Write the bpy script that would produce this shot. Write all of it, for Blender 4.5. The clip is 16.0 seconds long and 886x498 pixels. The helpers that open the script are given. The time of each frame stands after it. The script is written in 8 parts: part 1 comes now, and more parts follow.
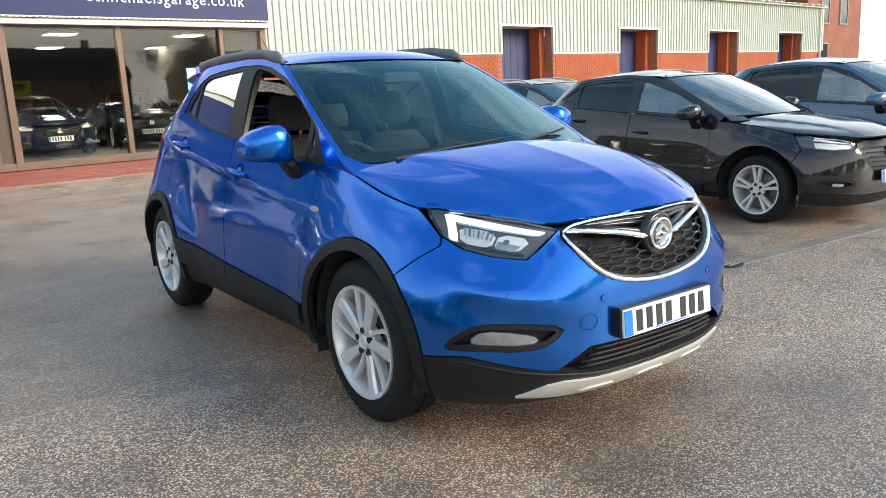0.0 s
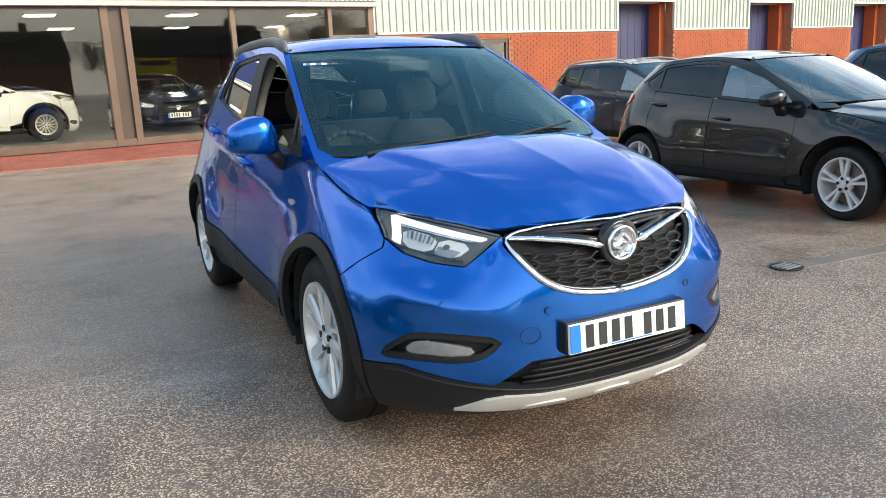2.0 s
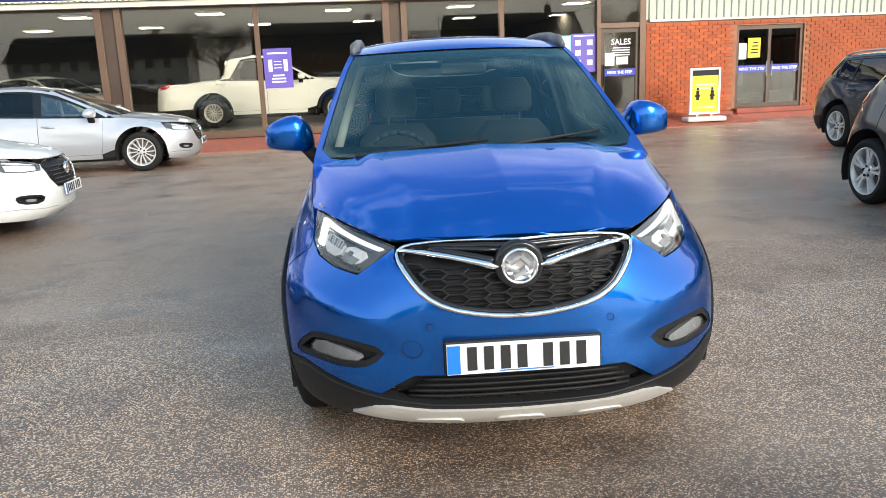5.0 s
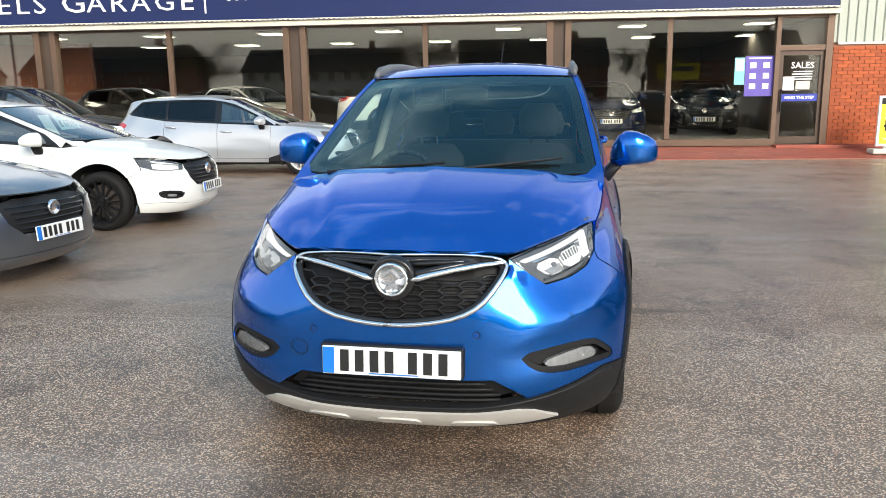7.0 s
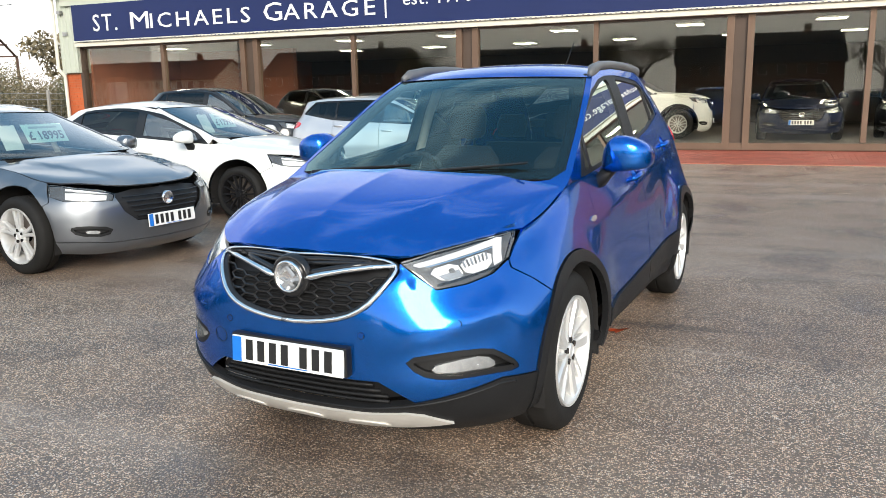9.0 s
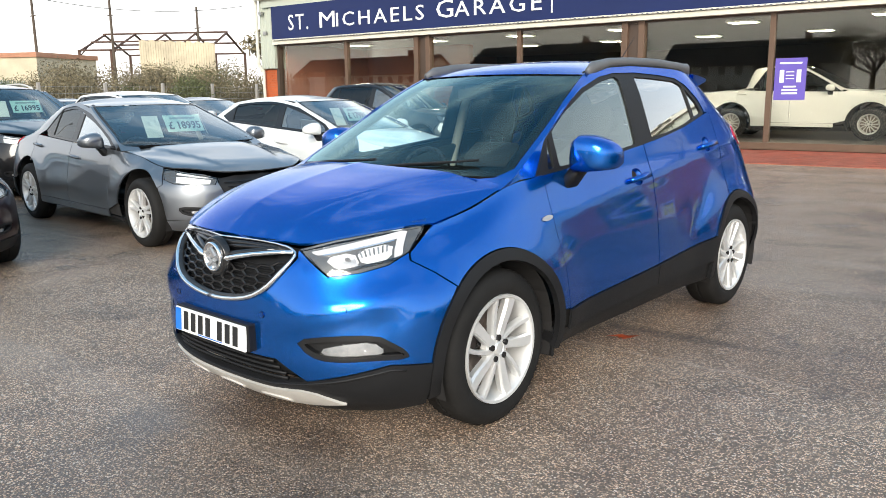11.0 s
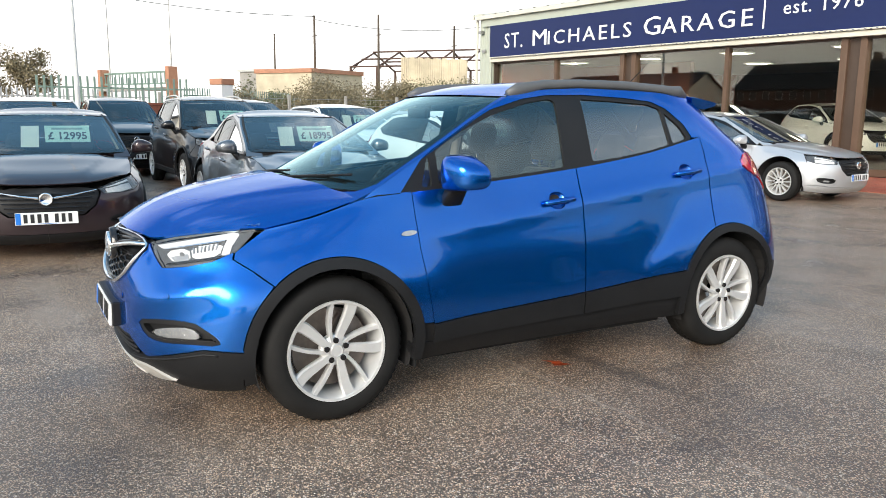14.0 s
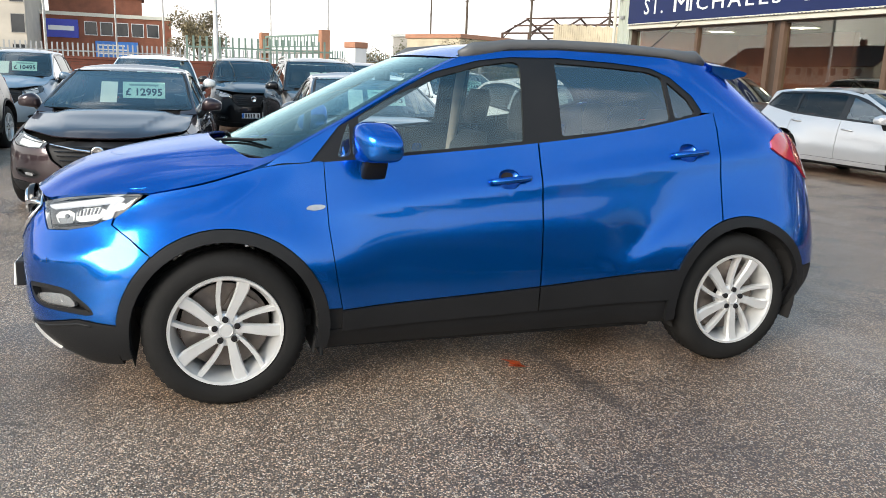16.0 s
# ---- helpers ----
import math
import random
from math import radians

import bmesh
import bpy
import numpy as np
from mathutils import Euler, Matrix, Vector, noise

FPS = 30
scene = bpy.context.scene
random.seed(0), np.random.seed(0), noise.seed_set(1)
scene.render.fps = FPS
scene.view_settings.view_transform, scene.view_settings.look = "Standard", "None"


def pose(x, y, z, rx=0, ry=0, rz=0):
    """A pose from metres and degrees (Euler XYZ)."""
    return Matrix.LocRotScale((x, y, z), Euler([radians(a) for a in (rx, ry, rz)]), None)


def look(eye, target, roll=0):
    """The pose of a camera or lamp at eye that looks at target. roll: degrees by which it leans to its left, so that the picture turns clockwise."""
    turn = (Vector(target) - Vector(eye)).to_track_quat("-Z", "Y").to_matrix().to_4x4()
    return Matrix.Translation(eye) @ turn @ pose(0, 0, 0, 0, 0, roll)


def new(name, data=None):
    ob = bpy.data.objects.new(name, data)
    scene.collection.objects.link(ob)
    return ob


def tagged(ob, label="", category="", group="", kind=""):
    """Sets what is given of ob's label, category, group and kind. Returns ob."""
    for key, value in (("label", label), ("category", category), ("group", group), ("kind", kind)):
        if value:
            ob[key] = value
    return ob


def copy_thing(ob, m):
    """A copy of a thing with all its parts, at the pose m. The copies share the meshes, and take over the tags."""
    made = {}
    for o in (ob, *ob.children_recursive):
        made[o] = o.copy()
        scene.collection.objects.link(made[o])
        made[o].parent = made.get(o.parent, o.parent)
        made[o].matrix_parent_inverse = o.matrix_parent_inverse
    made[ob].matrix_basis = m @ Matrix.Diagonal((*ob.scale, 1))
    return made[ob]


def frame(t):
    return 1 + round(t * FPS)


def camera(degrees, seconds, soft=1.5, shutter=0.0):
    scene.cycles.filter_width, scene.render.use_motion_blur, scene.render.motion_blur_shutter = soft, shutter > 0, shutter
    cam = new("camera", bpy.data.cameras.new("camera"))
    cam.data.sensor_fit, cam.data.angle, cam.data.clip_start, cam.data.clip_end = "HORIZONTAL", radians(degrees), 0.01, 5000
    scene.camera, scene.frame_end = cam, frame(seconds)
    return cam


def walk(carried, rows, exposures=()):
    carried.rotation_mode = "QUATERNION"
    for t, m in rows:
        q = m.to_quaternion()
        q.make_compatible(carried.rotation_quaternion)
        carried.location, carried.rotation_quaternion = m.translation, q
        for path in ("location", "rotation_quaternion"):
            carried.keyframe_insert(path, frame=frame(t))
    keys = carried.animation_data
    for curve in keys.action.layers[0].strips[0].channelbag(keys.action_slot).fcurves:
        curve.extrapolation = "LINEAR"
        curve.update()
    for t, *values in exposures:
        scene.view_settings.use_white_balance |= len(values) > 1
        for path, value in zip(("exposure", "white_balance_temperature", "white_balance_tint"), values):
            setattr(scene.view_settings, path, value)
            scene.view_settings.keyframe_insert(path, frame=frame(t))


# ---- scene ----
cam = camera(59.2, 16.0, soft=0.85)
PATH = [
    (0, (-2.698, -3.743, 1.335), (-1.41, -2.265, 0.939), -2.8),
    (0.5, (-2.593, -3.738, 1.336), (-1.337, -2.236, 0.927), -2.7),
    (1, (-2.424, -3.749, 1.348), (-1.219, -2.212, 0.915), -2.6),
    (1.5, (-2.281, -3.816, 1.362), (-1.146, -2.23, 0.919), -2.7),
    (2, (-2.096, -4.026, 1.372), (-1.073, -2.364, 0.933), -2.7),
    (2.5, (-1.938, -4.154, 1.386), (-1.011, -2.437, 0.946), -2.5),
    (3, (-1.707, -4.198, 1.379), (-0.914, -2.417, 0.932), -1.9),
    (3.5, (-1.476, -4.27, 1.401), (-0.826, -2.436, 0.939), -2.0),
    (3.7, (-1.394, -4.322, 1.393), (-0.796, -2.469, 0.936), -2.1),
    (5.8, (-0.372, -4.667, 1.411), (-0.305, -2.714, 0.989), -1.5),
    (6, (-0.248, -4.73, 1.419), (-0.25, -2.773, 1.008), -1.1),
    (6.5, (-0.001, -4.809, 1.439), (-0.111, -2.852, 1.042), -1.1),
    (7, (0.252, -4.772, 1.416), (0.057, -2.819, 1.027), -0.8),
    (7.5, (0.519, -4.736, 1.428), (0.203, -2.799, 1.042), -0.9),
    (8, (0.84, -4.732, 1.42), (0.375, -2.826, 1.031), -0.4),
    (8.5, (1.091, -4.69, 1.421), (0.507, -2.816, 1.033), -1.0),
    (9, (1.356, -4.531, 1.418), (0.644, -2.702, 1.035), -1.0),
    (9.5, (1.612, -4.419, 1.414), (0.765, -2.649, 1.025), -0.9),
    (9.7, (1.737, -4.395, 1.409), (0.837, -2.652, 1.019), -1.1),
    (11.8, (2.756, -3.787, 1.418), (1.475, -2.298, 1.042), -0.5),
    (12, (2.847, -3.708, 1.418), (1.535, -2.245, 1.048), -0.7),
    (12.5, (3.037, -3.536, 1.404), (1.652, -2.139, 1.042), -1.2),
    (13, (3.273, -3.323, 1.424), (1.804, -2.016, 1.061), -0.7),
    (13.5, (3.58, -3.122, 1.422), (2.026, -1.913, 1.07), -0.1),
    (14, (3.802, -2.929, 1.43), (2.188, -1.8, 1.081), 0.6),
    (14.5, (3.93, -2.639, 1.428), (2.279, -1.571, 1.064), 1.5),
    (15, (4.018, -2.368, 1.427), (2.314, -1.393, 1.04), 1.6),
    (15.5, (4.061, -2.055, 1.441), (2.305, -1.187, 1.037), 1.9),
    (16, (3.931, -1.783, 1.426), (2.144, -0.998, 0.991), 2.1),
]
walk(cam, [(t, look(eye, target, roll)) for t, eye, target, roll in PATH], exposures=[(0, 1.30), (3.7, 1.28), (6, 1.12), (9.7, 1.12), (16, 1.03)])

# ---- world, sun, exposure ----
SUN_AZ, SUN_EL = 150.0, 24.0          # degrees from +y towards +x; height
world = bpy.data.worlds.new("sky")
scene.world = world
world.use_nodes = True
wn, wl = world.node_tree.nodes, world.node_tree.links
wn.clear()
w_out, w_bg = wn.new("ShaderNodeOutputWorld"), wn.new("ShaderNodeBackground")
w_sky = wn.new("ShaderNodeTexSky")
w_sky.sky_type, w_sky.sun_disc = "NISHITA", False
w_sky.sun_elevation, w_sky.sun_rotation = radians(SUN_EL), radians(SUN_AZ)
w_geo, w_map, w_noise, w_ramp = wn.new("ShaderNodeTexCoord"), wn.new("ShaderNodeMapping"), wn.new("ShaderNodeTexNoise"), wn.new("ShaderNodeValToRGB")
w_map.inputs["Scale"].default_value = (1.5, 1.5, 3.6)
w_noise.inputs["Scale"].default_value, w_noise.inputs["Detail"].default_value, w_noise.inputs["Roughness"].default_value = 1.9, 8.0, 0.56
w_ramp.color_ramp.elements[0].position, w_ramp.color_ramp.elements[0].color = 0.50, (0.0, 0.0, 0.0, 1)
w_ramp.color_ramp.elements[1].position, w_ramp.color_ramp.elements[1].color = 0.68, (1, 1, 1, 1)


def world_mix(fac, a, b):
    node = wn.new("ShaderNodeMix")
    node.data_type = "RGBA"
    for k, v in ((0, fac), (6, a), (7, b)):
        if isinstance(v, bpy.types.NodeSocket):
            wl.new(v, node.inputs[k])
        else:
            node.inputs[k].default_value = v
    return node.outputs[2]


w_sep, w_low = wn.new("ShaderNodeSeparateXYZ"), wn.new("ShaderNodeValToRGB")
w_low.color_ramp.elements[0].position, w_low.color_ramp.elements[0].color = 0.02, (1, 1, 1, 1)
w_low.color_ramp.elements[1].position, w_low.color_ramp.elements[1].color = 0.58, (0, 0, 0, 1)
wl.new(w_geo.outputs["Generated"], w_map.inputs["Vector"])
wl.new(w_geo.outputs["Generated"], w_sep.inputs[0])
wl.new(w_sep.outputs[2], w_low.inputs["Fac"])
wl.new(w_map.outputs["Vector"], w_noise.inputs["Vector"])
wl.new(w_noise.outputs["Fac"], w_ramp.inputs["Fac"])
w_blue = world_mix(0.55, w_sky.outputs["Color"], (1.2, 3.0, 4.7, 1))           # thin haze over the blue
w_cloud = world_mix(w_ramp.outputs["Color"], w_blue, (5.7, 6.4, 7.0, 1))     # broken cloud
w_dot, w_glow = wn.new("ShaderNodeVectorMath"), wn.new("ShaderNodeValToRGB")
w_dot.operation = "DOT_PRODUCT"
w_dot.inputs[1].default_value = (math.sin(radians(SUN_AZ)), math.cos(radians(SUN_AZ)), 0.0)
w_glow.color_ramp.elements[0].position, w_glow.color_ramp.elements[0].color = 0.0, (0, 0, 0, 1)
w_glow.color_ramp.elements[1].position, w_glow.color_ramp.elements[1].color = 0.95, (1, 1, 1, 1)
wl.new(w_geo.outputs["Generated"], w_dot.inputs[0])
wl.new(w_dot.outputs["Value"], w_glow.inputs["Fac"])
w_veil = world_mix(w_glow.outputs["Color"], (7.9, 7.6, 7.25, 1), (13.2, 12.3, 11.0, 1))   # brighter on the sun's side
w_all = world_mix(w_low.outputs["Color"], w_cloud, w_veil)       # bright veil low down
wl.new(w_all, w_bg.inputs["Color"])
w_bg.inputs["Strength"].default_value = 0.105
wl.new(w_bg.outputs["Background"], w_out.inputs["Surface"])
sun = new("sun", bpy.data.lights.new("sun", "SUN"))
sun.data.energy, sun.data.angle, sun.data.color = 1.9, radians(28), (1.0, 0.93, 0.82)
sun.matrix_world = look((0, 0, 0), (-math.sin(radians(SUN_AZ)), -math.cos(radians(SUN_AZ)), -math.tan(radians(SUN_EL))))

# ---- materials ----


class Nodes:
    """A small hand for building node materials."""

    def __init__(self, name):
        self.m = bpy.data.materials.new(name)
        self.m.use_nodes = True
        self.n, self.l = self.m.node_tree.nodes, self.m.node_tree.links
        self.n.clear()
        self.out = self.n.new("ShaderNodeOutputMaterial")

    def add(self, kind, **inputs):
        node = self.n.new(kind)
        for key, value in inputs.items():
            socket = node.inputs[key.replace("_", " ")]
            if isinstance(value, bpy.types.NodeSocket):
                self.l.new(value, socket)
            else:
                socket.default_value = value
        return node

    def noise(self, scale, detail=3.0, rough=0.55, vector=None, stretch=None):
        if vector is None:
            vector = self.n.new("ShaderNodeTexCoord").outputs["Object"]
        if stretch:
            vector = self.add("ShaderNodeMapping", Vector=vector, Scale=stretch).outputs["Vector"]
        return self.add("ShaderNodeTexNoise", Vector=vector, Scale=scale, Detail=detail, Roughness=rough).outputs["Fac"]

    def ramp(self, fac, stops):
        node = self.n.new("ShaderNodeValToRGB")
        node.color_ramp.elements.remove(node.color_ramp.elements[1])
        for k, (p, c) in enumerate(stops):
            e = node.color_ramp.elements[0] if k == 0 else node.color_ramp.elements.new(p)
            e.position = p
            e.color = (*c, 1) if not isinstance(c, (int, float)) else (c, c, c, 1)
        self.l.new(fac, node.inputs["Fac"])
        return node.outputs["Color"]

    def mix(self, fac, a, b, how="MIX"):
        node = self.n.new("ShaderNodeMix")
        node.data_type, node.blend_type = "RGBA", how
        for k, v in ((0, fac), (6, a), (7, b)):
            if isinstance(v, bpy.types.NodeSocket):
                self.l.new(v, node.inputs[k])
            else:
                node.inputs[k].default_value = v if k == 0 else (*v[:3], 1)
        return node.outputs[2]

    def math(self, how, a, b=0.5):
        node = self.n.new("ShaderNodeMath")
        node.operation = how
        for k, v in ((0, a), (1, b)):
            if isinstance(v, bpy.types.NodeSocket):
                self.l.new(v, node.inputs[k])
            else:
                node.inputs[k].default_value = v
        return node.outputs[0]

    def bump(self, height, strength=0.2, distance=0.01):
        return self.add("ShaderNodeBump", Height=height, Strength=strength, Distance=distance).outputs["Normal"]

    def done(self, shader):
        self.l.new(shader, self.out.inputs["Surface"])
        return self.m


def surface(name, colour, rough=0.5, metal=0.0, vary=0.12, scale=3.0, grain=40.0, bump=0.05, coat=0.0, spec=0.5, stretch=None, pieces=0.0):
    """An ordinary surface: colour with soft stains and grain, uneven gloss, fine relief."""
    k = Nodes(name)
    big, fine = k.noise(scale, 4, stretch=stretch), k.noise(grain, 3, stretch=stretch)
    dark, light = tuple(c * (1 - vary) for c in colour), tuple(min(1, c * (1 + vary)) for c in colour)
    col = k.mix(k.ramp(big, [(0.3, 0.0), (0.7, 1.0)]), dark, light)
    col = k.mix(k.math("MULTIPLY", fine, vary * 1.2), col, tuple(c * 0.55 for c in colour))
    if pieces:
        r = k.n.new("ShaderNodeObjectInfo").outputs["Random"]
        col = k.mix(k.ramp(r, [(0, 0.0), (1, 1.0)]), k.mix(pieces, col, (0.02, 0.01, 0.01)), col)
    p = k.add("ShaderNodeBsdfPrincipled", Base_Color=col, Metallic=metal, Coat_Weight=coat, Coat_Roughness=0.04)
    p.inputs["Specular IOR Level"].default_value = spec
    k.l.new(k.math("ADD", rough - 0.06, k.math("MULTIPLY", big, 0.12)), p.inputs["Roughness"])
    if bump:
        k.l.new(k.bump(fine, bump, 0.004), p.inputs["Normal"])
    return k.done(p.outputs[0])


def paint(name, colour, metal=0.0, rough=0.35, flake=0.0, coat=1.0, edge=None):
    """Car paint: a base coat with fine flakes under clear lacquer, a film of road dust low in contrast."""
    k = Nodes(name)
    dust = k.noise(2.3, 5)
    col = k.mix(k.math("MULTIPLY", k.ramp(dust, [(0.45, 0.0), (0.8, 1.0)]), 0.02), colour, (0.30, 0.28, 0.25))
    if flake:
        v = k.add("ShaderNodeTexVoronoi", Vector=k.n.new("ShaderNodeTexCoord").outputs["Object"], Scale=900.0)
        col = k.mix(k.math("MULTIPLY", v.outputs["Distance"], flake), col, tuple(min(1, c * 2.2 + 0.02) for c in colour))
    p = k.add("ShaderNodeBsdfPrincipled", Base_Color=col, Metallic=metal, Roughness=rough, Coat_Weight=coat)
    if edge:
        p.inputs["Specular Tint"].default_value = (*edge, 1)
    p.inputs["Specular IOR Level"].default_value = 0.15
    k.l.new(k.math("ADD", 0.015, k.math("MULTIPLY", dust, 0.05)), p.inputs["Coat Roughness"])
    return k.done(p.outputs[0])


def glass(name, tint, strength=1.0, grazing=0.0, gloss=(0.95, 0.97, 0.97)):
    """A thin pane: what lies behind, tinted, under a clear reflection."""
    k = Nodes(name)
    f = k.add("ShaderNodeFresnel", IOR=1.52)
    film = k.noise(3.0, 4)
    gl = k.add("ShaderNodeBsdfGlossy", Color=(*gloss, 1), Roughness=0.005)
    k.l.new(k.math("MULTIPLY", film, 0.012), gl.inputs["Roughness"])
    tr = k.add("ShaderNodeBsdfTransparent", Color=(*tint, 1))
    mx = k.n.new("ShaderNodeMixShader")
    gain = k.math("ADD", strength, k.math("MULTIPLY", f.outputs[0], grazing)) if grazing else strength
    k.l.new(k.math("MINIMUM", k.math("MULTIPLY", f.outputs[0], gain), 1.0), mx.inputs[0])
    k.l.new(tr.outputs[0], mx.inputs[1])
    k.l.new(gl.outputs[0], mx.inputs[2])
    return k.done(mx.outputs[0])


def glow(name, colour, strength):
    k = Nodes(name)
    e = k.add("ShaderNodeEmission", Color=(*colour, 1), Strength=strength)
    return k.done(e.outputs[0])


def tarmac():
    """Damp tarmac: brown, dark and pale chippings with tilted wet faces, stains, a joint between two lays."""
    k = Nodes("tarmac")
    co = k.n.new("ShaderNodeTexCoord").outputs["Object"]
    geo = k.n.new("ShaderNodeNewGeometry").outputs["Normal"]
    chips = k.add("ShaderNodeTexVoronoi", Vector=co, Scale=138.0, Randomness=1.0)
    fine = k.add("ShaderNodeTexVoronoi", Vector=co, Scale=300.0, Randomness=1.0)
    tone = k.add("ShaderNodeSeparateColor", Color=chips.outputs["Color"])
    stone = k.ramp(tone.outputs[0], [(0.0, (0.016, 0.010, 0.007)), (0.34, (0.040, 0.023, 0.014)), (0.52, (0.38, 0.225, 0.13)), (0.70, (0.90, 0.59, 0.37)), (0.88, (1.0, 0.77, 0.54)), (1.0, (1.0, 0.92, 0.80))])
    pit = k.ramp(chips.outputs["Distance"], [(0.42, 0.0), (0.68, 1.0)])
    col = k.mix(pit, stone, (0.034, 0.027, 0.024))
    big, mid, small = k.noise(0.33, 5, vector=co), k.noise(1.3, 6, vector=co), k.noise(7.0, 4, vector=co)
    sep = k.add("ShaderNodeSeparateXYZ", Vector=co)
    wob = k.math("MULTIPLY", k.math("SUBTRACT", small, 0.5), 0.07)
    yy = k.math("ADD", k.math("ADD", k.math("ADD", sep.outputs[1], 0.105), k.math("MULTIPLY", sep.outputs[0], 0.04)), wob)
    lay = k.ramp(k.math("ADD", k.math("MULTIPLY", yy, 4.0), 0.5), [(0.0, 0.0), (1.0, 1.0)])
    col = k.mix(k.math("MULTIPLY", lay, 0.38), col, (0.105, 0.066, 0.050))
    seam = k.ramp(k.math("ABSOLUTE", yy), [(0.0, 1.0), (0.008, 0.8), (0.022, 0.0)])
    col = k.mix(k.math("MULTIPLY", k.math("MULTIPLY", seam, k.ramp(mid, [(0.35, 0.3), (0.6, 1.0)])), 0.34), col, (0.60, 0.50, 0.41))
    grey = k.ramp(k.math("ADD", k.math("MULTIPLY", big, 0.5), k.math("MULTIPLY", mid, 0.5)), [(0.46, 0.0), (0.60, 1.0)])
    col = k.mix(k.math("MULTIPLY", grey, 0.18), col, (0.40, 0.34, 0.29))
    drift = k.add("ShaderNodeMapping", Vector=co, Rotation=(0, 0, 0.5), Scale=(0.16, 1.5, 1.0)).outputs["Vector"]
    trail = k.noise(0.9, 5, vector=drift)
    col = k.mix(k.math("MULTIPLY", k.ramp(trail, [(0.54, 0.0), (0.66, 1.0)]), 0.22), col, (0.52, 0.46, 0.41))
    warm = k.noise(0.21, 4, vector=co)
    col = k.mix(k.math("MULTIPLY", k.ramp(warm, [(0.44, 0.0), (0.64, 1.0)]), 0.22), col, (0.32, 0.22, 0.15))
    col = k.mix(0.10, col, (0.66, 0.44, 0.28))
    # a dark curved smear beside the joint
    sy = k.math("SUBTRACT", sep.outputs[1], k.math("ADD", 0.29, k.math("MULTIPLY", k.math("SUBTRACT", small, 0.5), 0.18)))
    smear = k.math("MULTIPLY", k.ramp(k.math("ABSOLUTE", sy), [(0.02, 1.0), (0.09, 0.0)]), k.ramp(k.math("ABSOLUTE", k.math("SUBTRACT", sep.outputs[0], 0.95)), [(0.3, 1.0), (0.75, 0.0)]))
    col = k.mix(k.math("MULTIPLY", smear, 0.55), col, (0.030, 0.022, 0.018))
    # ragged brown patch in front of the parking bay: the car's shade painted in
    dx, dy = k.math("MULTIPLY", k.math("SUBTRACT", sep.outputs[0], 0.1), 0.75), k.math("MULTIPLY", k.math("ADD", sep.outputs[1], 2.45), 1.1)
    away = k.math("SQRT", k.math("ADD", k.math("MULTIPLY", dx, dx), k.math("MULTIPLY", dy, dy)))
    nose_shade = k.ramp(k.math("ADD", away, k.math("MULTIPLY", k.math("SUBTRACT", mid, 0.5), 1.3)), [(0.55, 1.0), (1.15, 0.0)])
    col = k.mix(k.math("MULTIPLY", nose_shade, 0.38), col, (0.050, 0.034, 0.024))
    damp = k.ramp(mid, [(0.34, 1.0), (0.48, 0.0)])
    col = k.mix(k.math("MULTIPLY", damp, 0.45), col, (0.055, 0.040, 0.034))
    h = k.math("SUBTRACT", k.math("MULTIPLY", fine.outputs["Distance"], 0.3), chips.outputs["Distance"])
    # every chip lies at its own tilt
    tilt = k.n.new("ShaderNodeVectorMath")
    tilt.operation = "SUBTRACT"
    k.l.new(chips.outputs["Color"], tilt.inputs[0])
    tilt.inputs[1].default_value = (0.5, 0.5, 0.5)
    lean = k.n.new("ShaderNodeVectorMath")
    lean.operation = "MULTIPLY_ADD"
    k.l.new(tilt.outputs[0], lean.inputs[0])
    lean.inputs[1].default_value = (0.8, 0.8, 0.0)
    k.l.new(geo, lean.inputs[2])
    unit = k.n.new("ShaderNodeVectorMath")
    unit.operation = "NORMALIZE"
    k.l.new(lean.outputs[0], unit.inputs[0])
    b = k.n.new("ShaderNodeBump")
    b.inputs["Strength"].default_value = 1.0
    b.inputs["Distance"].default_value = 0.006
    k.l.new(h, b.inputs["Height"])
    k.l.new(unit.outputs[0], b.inputs["Normal"])
    wet = k.ramp(k.math("ADD", k.math("MULTIPLY", mid, 0.6), k.math("MULTIPLY", big, 0.4)), [(0.36, 0.88), (0.60, 0.38)])
    # a film of water levels the gloss, more so in drifting patches
    film = k.ramp(k.add("ShaderNodeTexNoise", Vector=k.add("ShaderNodeMapping", Vector=co, Rotation=(0, 0, 0.25), Scale=(0.35, 0.9, 1.0)).outputs["Vector"], Scale=0.95, Detail=5.0, Roughness=0.6).outputs["Fac"], [(0.40, 0.16), (0.62, 0.72)])
    level = k.n.new("ShaderNodeVectorMath")
    level.operation = "NORMALIZE"
    k.l.new(k.mix(film, b.outputs[0], geo), level.inputs[0])
    p = k.add("ShaderNodeBsdfPrincipled", Base_Color=col, Normal=b.outputs[0], Roughness=0.55, Coat_Weight=wet, Coat_IOR=1.75, Coat_Roughness=0.17, Coat_Normal=level.outputs[0])
    return k.done(p.outputs[0])


def foliage(name, colour):
    k = Nodes(name)
    r = k.n.new("ShaderNodeNewGeometry").outputs["Random Per Island"]
    col = k.ramp(r, [(0.0, tuple(c * 0.55 for c in colour)), (0.6, colour), (1.0, tuple(c * 1.6 for c in colour))])
    p = k.add("ShaderNodeBsdfPrincipled", Base_Color=col, Roughness=0.7)
    return k.done(p.outputs[0])


